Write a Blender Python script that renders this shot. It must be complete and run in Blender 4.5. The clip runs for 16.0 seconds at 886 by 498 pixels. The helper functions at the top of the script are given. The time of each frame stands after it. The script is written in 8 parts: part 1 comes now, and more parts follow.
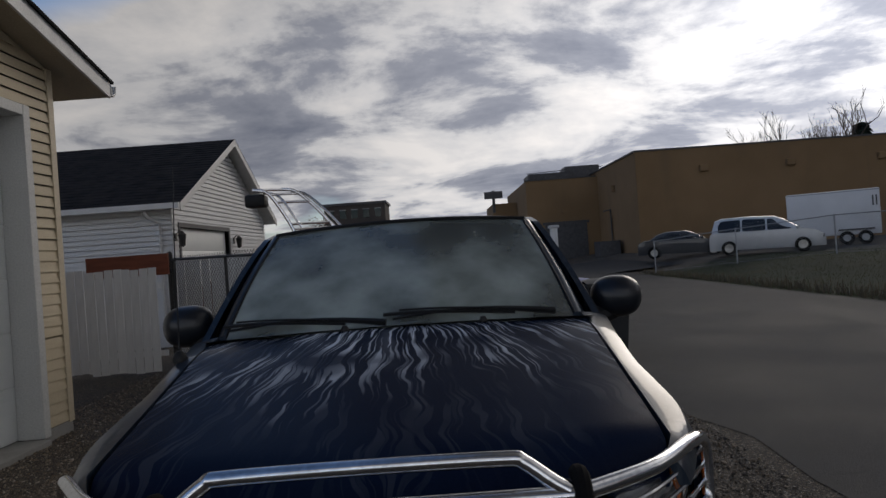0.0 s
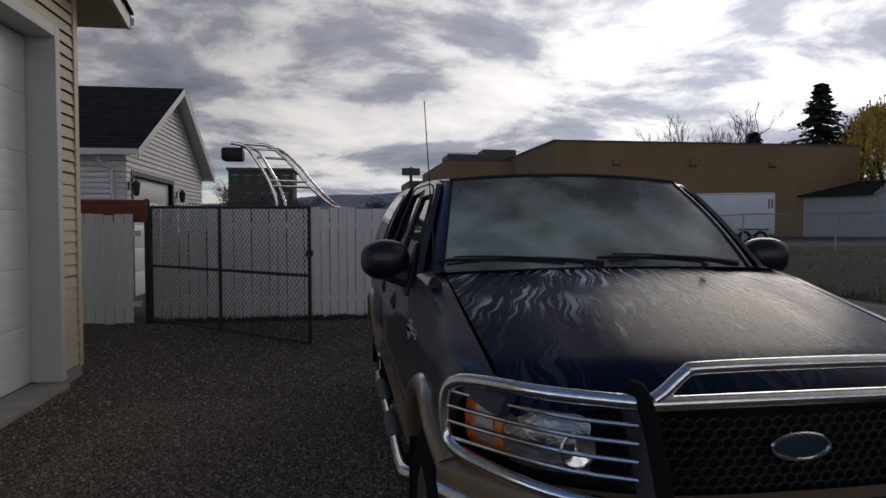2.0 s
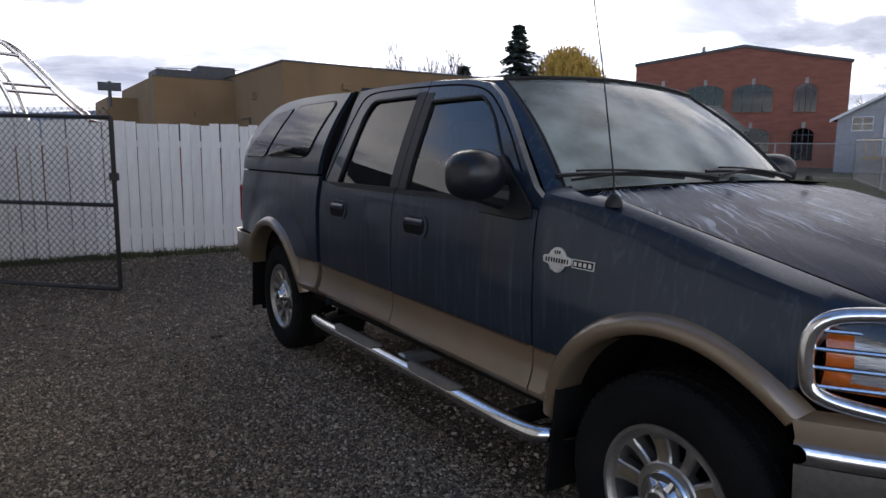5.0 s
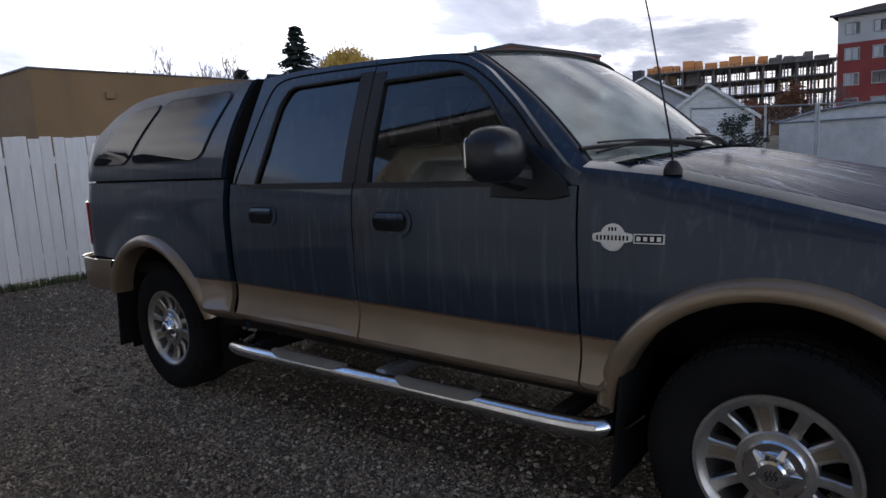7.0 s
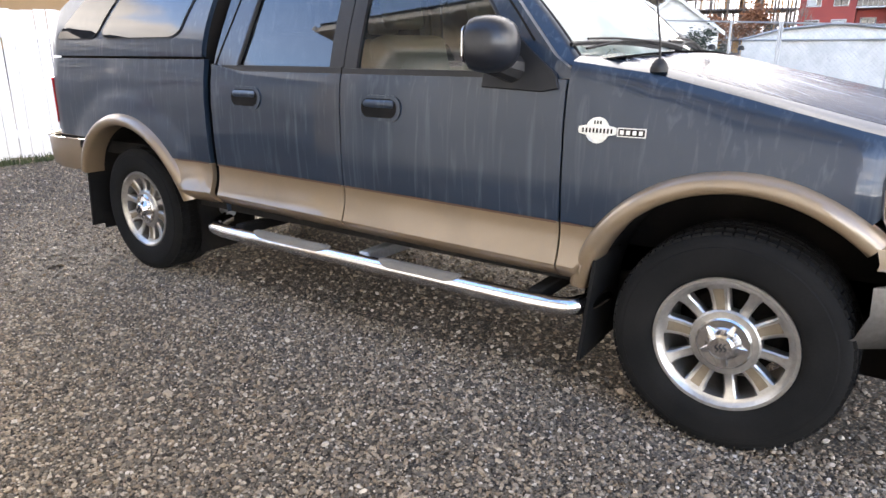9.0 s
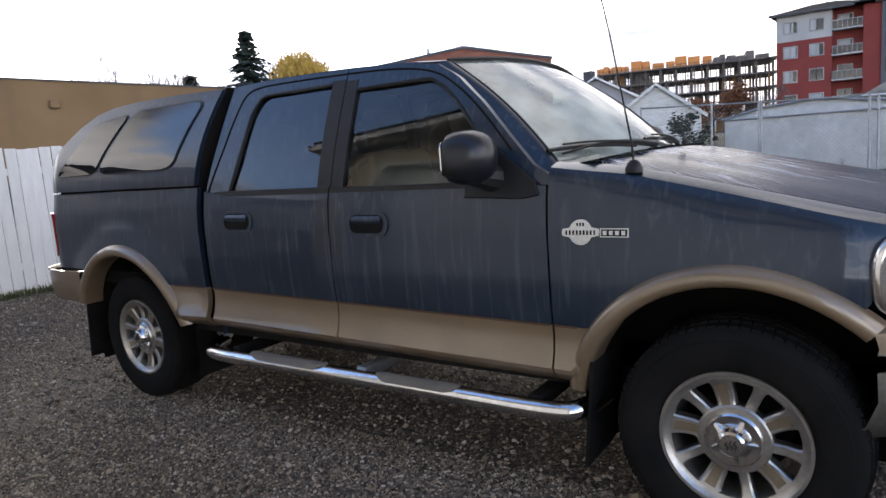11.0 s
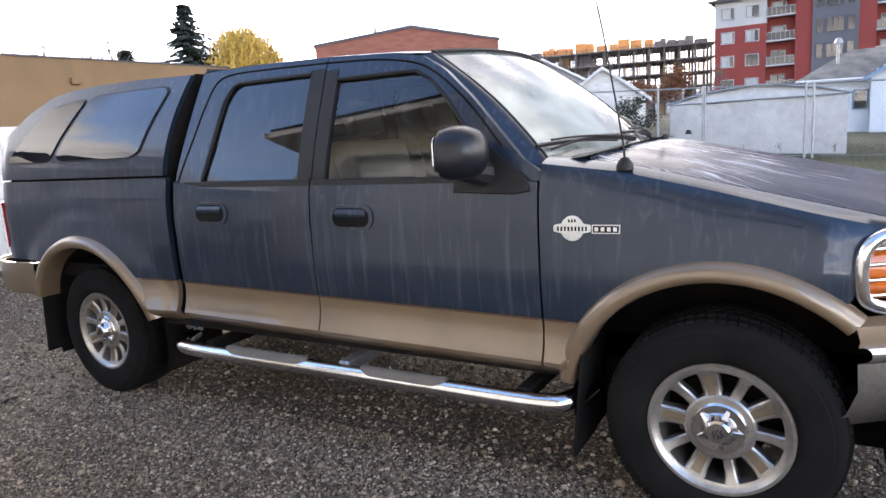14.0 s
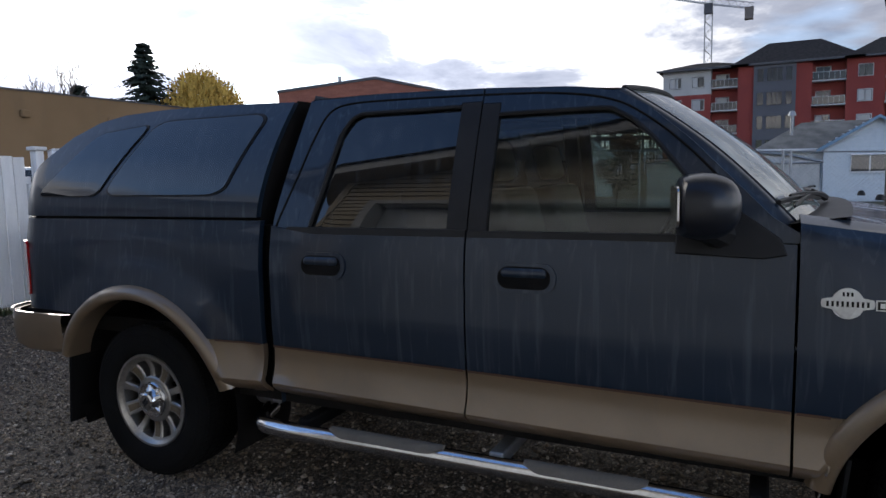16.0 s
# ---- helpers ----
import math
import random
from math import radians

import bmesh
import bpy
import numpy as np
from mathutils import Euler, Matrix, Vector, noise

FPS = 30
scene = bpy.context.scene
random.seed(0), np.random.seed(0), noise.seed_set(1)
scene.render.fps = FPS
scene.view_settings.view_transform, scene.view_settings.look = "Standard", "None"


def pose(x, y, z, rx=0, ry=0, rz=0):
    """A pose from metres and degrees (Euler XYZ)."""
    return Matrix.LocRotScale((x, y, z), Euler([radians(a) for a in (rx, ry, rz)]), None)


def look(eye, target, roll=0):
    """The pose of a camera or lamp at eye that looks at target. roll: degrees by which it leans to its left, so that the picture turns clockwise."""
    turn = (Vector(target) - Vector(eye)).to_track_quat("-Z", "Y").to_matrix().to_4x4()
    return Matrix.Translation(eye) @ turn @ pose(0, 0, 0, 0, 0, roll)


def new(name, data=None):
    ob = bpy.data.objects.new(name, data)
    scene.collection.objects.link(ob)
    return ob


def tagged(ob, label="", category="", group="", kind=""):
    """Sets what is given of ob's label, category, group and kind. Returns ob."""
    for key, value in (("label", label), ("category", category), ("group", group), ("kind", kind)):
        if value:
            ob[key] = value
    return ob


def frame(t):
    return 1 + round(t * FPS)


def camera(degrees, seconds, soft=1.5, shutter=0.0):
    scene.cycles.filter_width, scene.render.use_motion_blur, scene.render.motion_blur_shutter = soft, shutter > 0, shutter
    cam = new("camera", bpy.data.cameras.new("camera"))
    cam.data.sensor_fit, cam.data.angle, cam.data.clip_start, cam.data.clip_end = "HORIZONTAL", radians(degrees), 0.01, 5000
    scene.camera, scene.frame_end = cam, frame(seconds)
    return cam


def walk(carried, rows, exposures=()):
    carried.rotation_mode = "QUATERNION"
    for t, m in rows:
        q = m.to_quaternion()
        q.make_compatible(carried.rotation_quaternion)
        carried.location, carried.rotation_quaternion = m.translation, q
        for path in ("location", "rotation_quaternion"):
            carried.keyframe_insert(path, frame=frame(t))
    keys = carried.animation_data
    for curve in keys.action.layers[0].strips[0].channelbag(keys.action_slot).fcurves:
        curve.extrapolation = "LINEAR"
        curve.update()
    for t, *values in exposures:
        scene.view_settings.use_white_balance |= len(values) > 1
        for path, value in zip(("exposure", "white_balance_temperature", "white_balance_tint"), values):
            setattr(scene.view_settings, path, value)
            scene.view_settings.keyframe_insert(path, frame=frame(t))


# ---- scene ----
cam = camera(67.3, 16.0)
PATH = [
    (0, (0.218, -2.355, 1.664), (0.218, -0.355, 1.673), -4.1),
    (0.5, (-0.162, -2.357, 1.689), (-0.023, -0.362, 1.629), -2.4),
    (1, (-0.478, -2.463, 1.672), (-0.309, -0.47, 1.639), -2.0),
    (1.5, (-0.913, -2.481, 1.618), (-0.626, -0.502, 1.599), -1.3),
    (2, (-1.261, -2.461, 1.561), (-0.961, -0.485, 1.491), -0.1),
    (2.5, (-1.643, -2.366, 1.533), (-1.316, -0.395, 1.441), 2.1),
    (3, (-1.974, -2.295, 1.5), (-1.449, -0.374, 1.311), -0.5),
    (3.5, (-2.2, -2.145, 1.456), (-1.374, -0.332, 1.273), 4.3),
    (3.7, (-2.291, -1.978, 1.508), (-1.432, -0.18, 1.338), -0.1),
    (5.8, (-2.869, -0.944, 1.431), (-1.58, 0.585, 1.116), 3.0),
    (6, (-2.974, -0.852, 1.424), (-1.602, 0.621, 1.148), 2.3),
    (6.5, (-3.141, -0.623, 1.431), (-1.562, 0.647, 1.181), 0.5),
    (7, (-3.027, -0.43, 1.41), (-1.463, 0.824, 1.117), -3.1),
    (7.5, (-3.223, -0.31, 1.428), (-1.652, 0.947, 1.123), -2.0),
    (8, (-3.267, -0.313, 1.403), (-1.69, 0.894, 1.038), -0.0),
    (8.5, (-3.269, -0.381, 1.351), (-1.695, 0.765, 0.849), 0.2),
    (9, (-3.227, -0.41, 1.363), (-1.639, 0.695, 0.79), 0.1),
    (9.5, (-3.186, -0.423, 1.415), (-1.584, 0.703, 0.976), -0.7),
    (9.7, (-3.193, -0.418, 1.42), (-1.573, 0.716, 1.019), -1.2),
    (11.8, (-3.17, -0.465, 1.419), (-1.562, 0.668, 1.141), -5.0),
    (12, (-3.272, -0.401, 1.446), (-1.641, 0.764, 1.143), -3.9),
    (12.5, (-3.253, -0.416, 1.457), (-1.68, 0.749, 1.118), -2.9),
    (13, (-3.208, -0.418, 1.398), (-1.636, 0.727, 1.037), -1.0),
    (13.5, (-3.261, -0.386, 1.45), (-1.632, 0.723, 1.061), -3.7),
    (14, (-3.256, -0.303, 1.487), (-1.565, 0.694, 1.13), -3.8),
    (14.5, (-3.208, -0.132, 1.482), (-1.5, 0.876, 1.099), -0.2),
    (15, (-3.08, 0.115, 1.487), (-1.408, 1.18, 1.192), -1.8),
    (15.5, (-3.143, 0.412, 1.477), (-1.4, 1.384, 1.295), 1.4),
    (16, (-3.23, 0.733, 1.494), (-1.346, 1.642, 1.27), -1.2),
]
EXPOSURES = [(0.0, -0.8, 7000, 13), (3.5, -0.68, 7050, 14), (6.0, 1.1, 6750, 15), (6.5, 0.6, 6750, 15), (7.0, 0.41, 6750, 15), (8.0, 1.08, 6950, 15), (8.6, 2.4, 7600, 15), (9.0, 2.88, 7700, 15), (9.7, 2.78, 7600, 15), (12.0, 0.7, 7000, 15), (12.5, 0.98, 7200, 15), (13.0, 1.4, 7350, 16), (13.5, 2.25, 7450, 17), (14.0, 2.25, 7400, 17), (14.5, 2.03, 7300, 15), (15.0, 1.9, 7000, 15), (15.5, 1.35, 6800, 13), (16.0, 0.6, 6650, 13)]
walk(cam, [(t, look(eye, target, roll)) for t, eye, target, roll in PATH], EXPOSURES)

# ---- world, sun ----
SUN_AZ, SUN_EL = radians(33), radians(19)
world = bpy.data.worlds.new("sky")
scene.world = world
world.use_nodes = True


def sky_nodes():
    nt = world.node_tree
    N, L = nt.nodes, nt.links
    N.clear()
    out = N.new("ShaderNodeOutputWorld")
    bg = N.new("ShaderNodeBackground")
    L.new(bg.outputs[0], out.inputs[0])
    sky = N.new("ShaderNodeTexSky")
    sky.sky_type, sky.sun_disc = "NISHITA", False
    sky.sun_elevation, sky.sun_rotation = SUN_EL, SUN_AZ
    tc = N.new("ShaderNodeTexCoord")
    sep = N.new("ShaderNodeSeparateXYZ")
    L.new(tc.outputs["Generated"], sep.inputs[0])

    def math_(op, a, b=None, c=None):
        m = N.new("ShaderNodeMath")
        m.operation = op
        for i, v in enumerate((a, b, c)):
            if v is None:
                continue
            if isinstance(v, (int, float)):
                m.inputs[i].default_value = v
            else:
                L.new(v, m.inputs[i])
        return m.outputs[0]

    # cloud deck: direction projected on a plane overhead
    up = math_("MAXIMUM", sep.outputs[2], 0.0)
    den = math_("ADD", up, 0.16)
    px, py = math_("DIVIDE", sep.outputs[0], den), math_("DIVIDE", sep.outputs[1], den)
    comb = N.new("ShaderNodeCombineXYZ")
    L.new(px, comb.inputs[0]), L.new(py, comb.inputs[1])

    def noise_(scale, detail, rough, offset, distort=0.0):
        mp = N.new("ShaderNodeMapping")
        mp.inputs["Location"].default_value = offset
        L.new(comb.outputs[0], mp.inputs[0])
        n = N.new("ShaderNodeTexNoise")
        n.inputs["Scale"].default_value, n.inputs["Detail"].default_value = scale, detail
        n.inputs["Roughness"].default_value, n.inputs["Distortion"].default_value = rough, distort
        L.new(mp.outputs[0], n.inputs["Vector"])
        return n.outputs["Fac"]

    def ramp_(fac, stops):
        r = N.new("ShaderNodeValToRGB")
        el = r.color_ramp.elements
        while len(el) < len(stops):
            el.new(0.5)
        for e, (p, c) in zip(el, stops):
            e.position, e.color = p, (*c, 1)
        L.new(fac, r.inputs[0])
        return r.outputs[0]

    def mix_(fac, a, b):
        m = N.new("ShaderNodeMix")
        m.data_type = "RGBA"
        if isinstance(fac, (int, float)):
            m.inputs[0].default_value = fac
        else:
            L.new(fac, m.inputs[0])
        for k, v in ((6, a), (7, b)):
            if isinstance(v, tuple):
                m.inputs[k].default_value = (*v, 1)
            else:
                L.new(v, m.inputs[k])
        return m.outputs[2]

    sun_dir = (math.sin(SUN_AZ) * math.cos(SUN_EL), math.cos(SUN_AZ) * math.cos(SUN_EL), math.sin(SUN_EL))
    dot = N.new("ShaderNodeVectorMath")
    dot.operation = "DOT_PRODUCT"
    nrm = N.new("ShaderNodeVectorMath")
    nrm.operation = "NORMALIZE"
    L.new(tc.outputs["Generated"], nrm.inputs[0])
    L.new(nrm.outputs[0], dot.inputs[0])
    dot.inputs[1].default_value = sun_dir
    toward = math_("MULTIPLY_ADD", dot.outputs["Value"], 0.5, 0.5)
    glow = math_("POWER", toward, 7.0)
    core = math_("POWER", toward, 60.0)
    big = noise_(1.25, 10, 0.60, (5.2, 1.4, 0.0), 0.3)
    # thin edges bright, thick bodies grey-blue
    cloud = ramp_(big, [(0.36, (0.95, 0.97, 1.0)), (0.47, (0.74, 0.78, 0.84)), (0.55, (0.36, 0.40, 0.49)), (0.68, (0.22, 0.255, 0.34))])
    lum = math_("MULTIPLY_ADD", glow, 1.30, 0.66)
    lum = math_("ADD", lum, math_("MULTIPLY", core, 1.0))
    horizon = math_("POWER", math_("SUBTRACT", 1.0, up), 10.0)
    lum = math_("MULTIPLY_ADD", horizon, 0.35, lum)
    # the deck is thicker and darker overhead
    high = N.new("ShaderNodeMapRange")
    high.interpolation_type = "SMOOTHSTEP"
    high.inputs[1].default_value, high.inputs[2].default_value, high.inputs[3].default_value, high.inputs[4].default_value = 0.28, 0.62, 1.0, 0.20
    L.new(up, high.inputs[0])
    # and thinner towards the east
    east = N.new("ShaderNodeMapRange")
    east.interpolation_type = "SMOOTHSTEP"
    east.inputs[1].default_value, east.inputs[2].default_value = 0.30, 0.75
    L.new(sep.outputs[0], east.inputs[0])
    lum = math_("MULTIPLY", lum, math_("MAXIMUM", high.outputs[0], east.outputs[0]))
    # clouds opposite the low sun are lit from the front
    front = N.new("ShaderNodeMapRange")
    front.interpolation_type = "SMOOTHSTEP"
    front.inputs[1].default_value, front.inputs[2].default_value, front.inputs[3].default_value, front.inputs[4].default_value = 0.55, 0.15, 1.0, 3.5
    L.new(toward, front.inputs[0])
    lum = math_("MULTIPLY", lum, front.outputs[0])
    vm = N.new("ShaderNodeVectorMath")
    vm.operation = "SCALE"
    L.new(cloud, vm.inputs[0]), L.new(lum, vm.inputs["Scale"])
    clear = N.new("ShaderNodeVectorMath")
    clear.operation = "SCALE"
    deep = N.new("ShaderNodeVectorMath")
    deep.operation = "MULTIPLY"
    deep.inputs[1].default_value = (0.70, 0.92, 1.22)
    L.new(sky.outputs[0], deep.inputs[0])
    L.new(deep.outputs[0], clear.inputs[0])
    clear.inputs["Scale"].default_value = 0.19
    gaps = noise_(0.8, 4, 0.5, (7.7, 2.0, 0.0))
    # the sky clears away from the sun
    away = N.new("ShaderNodeMapRange")
    away.interpolation_type = "SMOOTHSTEP"
    away.inputs[1].default_value, away.inputs[2].default_value, away.inputs[3].default_value, away.inputs[4].default_value = 0.50, 0.30, 0.0, 0.12
    L.new(toward, away.inputs[0])
    # and is open high in the west
    west = []
    lean_x = math_("SUBTRACT", sep.outputs[0], math_("MULTIPLY", math_("SUBTRACT", up, 0.4), 0.6))
    for src, lo, hi in ((lean_x, -0.20, -0.45), (up, 0.22, 0.38)):
        mr = N.new("ShaderNodeMapRange")
        mr.interpolation_type = "SMOOTHSTEP"
        mr.inputs[1].default_value, mr.inputs[2].default_value = lo, hi
        L.new(src, mr.inputs[0])
        west.append(mr.outputs[0])
    opened = math_("MAXIMUM", away.outputs[0], math_("MULTIPLY", math_("MULTIPLY", west[0], west[1]), 0.42))
    hole = ramp_(math_("ADD", gaps, opened), [(0.60, (0, 0, 0)), (0.74, (0.85, 0.85, 0.85))])
    col = mix_(hole, vm.outputs[0], clear.outputs[0])
    L.new(col, bg.inputs["Color"])
    bg.inputs["Strength"].default_value = 0.95


sky_nodes()
sun = new("sun", bpy.data.lights.new("sun", "SUN"))
sun.data.energy, sun.data.angle, sun.data.color = 0.75, radians(24), (1.0, 0.94, 0.85)
sun.matrix_world = look((0, 0, 0), (-math.sin(SUN_AZ) * math.cos(SUN_EL), -math.cos(SUN_AZ) * math.cos(SUN_EL), -math.sin(SUN_EL)))


# ---- materials ----
def mat(name, c1, c2=None, rough=0.6, metal=0.0, scale=5.0, bump=0.0, bscale=60.0, stretch=(1, 1, 1), coat=0.0, vary=0.0,
        streak=None, rough2=None, bdist=0.01, spec=0.5):
    """Principled surface: two colours mixed by broad noise, fine grain, optional bump, per-object variation and streaks (colour, stretch, low, high, amount)."""
    m = bpy.data.materials.new(name)
    m.use_nodes = True
    nt = m.node_tree
    N, L = nt.nodes, nt.links
    p = N["Principled BSDF"]
    p.inputs["Metallic"].default_value = metal
    p.inputs["Coat Weight"].default_value = coat
    p.inputs["Specular IOR Level"].default_value = spec
    p.inputs["Coat Roughness"].default_value = 0.035
    tc = N.new("ShaderNodeTexCoord")
    mp = N.new("ShaderNodeMapping")
    mp.inputs["Scale"].default_value = stretch
    L.new(tc.outputs["Object"], mp.inputs[0])
    n1 = N.new("ShaderNodeTexNoise")
    n1.inputs["Scale"].default_value, n1.inputs["Detail"].default_value = scale, 6
    L.new(mp.outputs[0], n1.inputs["Vector"])
    mix = N.new("ShaderNodeMix")
    mix.data_type = "RGBA"
    r = N.new("ShaderNodeMapRange")
    r.inputs[1].default_value, r.inputs[2].default_value = 0.34, 0.66
    L.new(n1.outputs["Fac"], r.inputs[0])
    L.new(r.outputs[0], mix.inputs[0])
    mix.inputs[6].default_value = (*c1, 1)
    mix.inputs[7].default_value = (*(c2 or c1), 1)
    col = mix.outputs[2]
    n2 = N.new("ShaderNodeTexNoise")
    n2.inputs["Scale"].default_value, n2.inputs["Detail"].default_value = bscale, 4
    L.new(mp.outputs[0], n2.inputs["Vector"])
    grain = N.new("ShaderNodeMix")
    grain.data_type, grain.blend_type = "RGBA", "MULTIPLY"
    grain.inputs[0].default_value = 0.35
    L.new(col, grain.inputs[6])
    g = N.new("ShaderNodeMapRange")
    g.inputs[1].default_value, g.inputs[2].default_value, g.inputs[3].default_value, g.inputs[4].default_value = 0.3, 0.7, 0.6, 1.2
    L.new(n2.outputs["Fac"], g.inputs[0])
    L.new(g.outputs[0], grain.inputs[7])
    col = grain.outputs[2]
    if vary:
        oi = N.new("ShaderNodeObjectInfo")
        hv = N.new("ShaderNodeHueSaturation")
        vr = N.new("ShaderNodeMapRange")
        vr.inputs[3].default_value, vr.inputs[4].default_value = 1 - vary, 1 + vary
        L.new(oi.outputs["Random"], vr.inputs[0])
        L.new(vr.outputs[0], hv.inputs["Value"])
        L.new(col, hv.inputs["Color"])
        col = hv.outputs[0]
    rr = N.new("ShaderNodeMapRange")
    rr.inputs[3].default_value, rr.inputs[4].default_value = rough, rough2 if rough2 is not None else min(1, rough * 1.25)
    L.new(n1.outputs["Fac"], rr.inputs[0])
    ro = rr.outputs[0]
    for sc, st, lo, hi, amt, srough in ([streak] if streak and not isinstance(streak, list) else (streak or [])):
        m2 = N.new("ShaderNodeMapping")
        m2.inputs["Scale"].default_value = st
        L.new(tc.outputs["Object"], m2.inputs[0])
        n3 = N.new("ShaderNodeTexNoise")
        n3.inputs["Scale"].default_value, n3.inputs["Detail"].default_value, n3.inputs["Distortion"].default_value = 1.0, 5, 0.9
        L.new(m2.outputs[0], n3.inputs["Vector"])
        r3 = N.new("ShaderNodeMapRange")
        r3.inputs[1].default_value, r3.inputs[2].default_value, r3.inputs[4].default_value = lo, hi, amt
        L.new(n3.outputs["Fac"], r3.inputs[0])
        mx = N.new("ShaderNodeMix")
        mx.data_type = "RGBA"
        L.new(r3.outputs[0], mx.inputs[0])
        L.new(col, mx.inputs[6])
        mx.inputs[7].default_value = (*sc, 1)
        col = mx.outputs[2]
        mr = N.new("ShaderNodeMix")
        L.new(r3.outputs[0], mr.inputs[0])
        L.new(ro, mr.inputs[2])
        mr.inputs[3].default_value = srough
        ro = mr.outputs[0]
        if coat:
            ct = N.new("ShaderNodeMapRange")
            ct.inputs[2].default_value, ct.inputs[3].default_value, ct.inputs[4].default_value = max(amt, 0.01), coat, coat * 0.5
            L.new(r3.outputs[0], ct.inputs[0])
            L.new(ct.outputs[0], p.inputs["Coat Weight"])
    L.new(col, p.inputs["Base Color"])
    L.new(ro, p.inputs["Roughness"])
    if bump:
        b = N.new("ShaderNodeBump")
        b.inputs["Strength"].default_value, b.inputs["Distance"].default_value = bump, bdist
        L.new(n2.outputs["Fac"], b.inputs["Height"])
        L.new(b.outputs[0], p.inputs["Normal"])
    return m


def glass(name, tint, film=0.0, film_col=(0.7, 0.74, 0.74), fstretch=(3, 3, 3), ior=1.5, lo=0.35, hi=0.7):
    """Car and window glass: tinted see-through, mirror gloss by Fresnel, and a thin film of dew."""
    m = bpy.data.materials.new(name)
    m.use_nodes = True
    nt = m.node_tree
    N, L = nt.nodes, nt.links
    N.clear()
    out = N.new("ShaderNodeOutputMaterial")
    tr, gl, df = N.new("ShaderNodeBsdfTransparent"), N.new("ShaderNodeBsdfGlossy"), N.new("ShaderNodeBsdfDiffuse")
    tr.inputs[0].default_value = (*tint, 1)
    gl.inputs["Roughness"].default_value = 0.02
    df.inputs[0].default_value = (*film_col, 1)
    fr = N.new("ShaderNodeFresnel")
    fr.inputs[0].default_value = ior
    base = tr.outputs[0]
    if film:
        tc, mp, nz = N.new("ShaderNodeTexCoord"), N.new("ShaderNodeMapping"), N.new("ShaderNodeTexNoise")
        mp.inputs["Scale"].default_value = fstretch
        nz.inputs["Scale"].default_value, nz.inputs["Detail"].default_value = 1.0, 5
        L.new(tc.outputs["Object"], mp.inputs[0]), L.new(mp.outputs[0], nz.inputs["Vector"])
        rg = N.new("ShaderNodeMapRange")
        rg.inputs[1].default_value, rg.inputs[2].default_value, rg.inputs[3].default_value, rg.inputs[4].default_value = lo, hi, film * 0.22, film
        L.new(nz.outputs["Fac"], rg.inputs[0])
        mf = N.new("ShaderNodeMixShader")
        L.new(rg.outputs[0], mf.inputs[0]), L.new(tr.outputs[0], mf.inputs[1]), L.new(df.outputs[0], mf.inputs[2])
        base = mf.outputs[0]
    mx = N.new("ShaderNodeMixShader")
    L.new(fr.outputs[0], mx.inputs[0]), L.new(base, mx.inputs[1]), L.new(gl.outputs[0], mx.inputs[2])
    L.new(mx.outputs[0], out.inputs[0])
    return m


M = {}
M["pebble"] = mat("pebble", (0.13, 0.115, 0.10), (0.26, 0.235, 0.205), 0.6, scale=45, bscale=150, bump=0.2)


STONE_TONES = [(0.0, (0.05, 0.041, 0.032)), (0.26, (0.105, 0.086, 0.066)), (0.48, (0.165, 0.134, 0.102)), (0.6, (0.19, 0.132, 0.084)), (0.72, (0.245, 0.198, 0.15)), (0.84, (0.315, 0.245, 0.172)), (0.93, (0.4, 0.335, 0.262)), (1.0, (0.48, 0.43, 0.37))]


def gravel_bed():
    """Packed gravel between and beyond the loose stones: small cells of stone with dark joints."""
    m = mat("gravel", (0.8, 0.8, 0.8), (1.0, 1.0, 1.0), 0.75, scale=1.2, bscale=160)
    nt = m.node_tree
    N, L = nt.nodes, nt.links
    p = N["Principled BSDF"]
    old = p.inputs["Base Color"].links[0].from_socket
    tc, vo, ed, ramp, mul, jt, mj, bp = (N.new("ShaderNode" + k) for k in ("TexCoord", "TexVoronoi", "TexVoronoi", "ValToRGB", "Mix", "MapRange", "Mix", "Bump"))
    ed.feature = "DISTANCE_TO_EDGE"
    sep = N.new("ShaderNodeSeparateColor")
    for v in (vo, ed):
        v.inputs["Scale"].default_value = 76
        L.new(tc.outputs["Object"], v.inputs["Vector"])
    L.new(vo.outputs["Color"], sep.inputs[0]), L.new(sep.outputs[0], ramp.inputs[0])
    el = ramp.color_ramp.elements
    while len(el) < len(STONE_TONES):
        el.new(0.5)
    for e, (q, c) in zip(el, STONE_TONES):
        e.position, e.color = q, (*c, 1)
    for x in (mul, mj):
        x.data_type, x.blend_type = "RGBA", "MULTIPLY"
        x.inputs[0].default_value = 1.0
    L.new(ramp.outputs[0], mul.inputs[6]), L.new(old, mul.inputs[7])
    jt.inputs[2].default_value, jt.inputs[3].default_value = 0.25, 0.16
    L.new(ed.outputs["Distance"], jt.inputs[0])
    L.new(mul.outputs[2], mj.inputs[6]), L.new(jt.outputs[0], mj.inputs[7])
    L.new(mj.outputs[2], p.inputs["Base Color"])
    bp.inputs["Strength"].default_value, bp.inputs["Distance"].default_value = 1.0, 0.006
    L.new(jt.outputs[0], bp.inputs["Height"]), L.new(bp.outputs[0], p.inputs["Normal"])
    return m


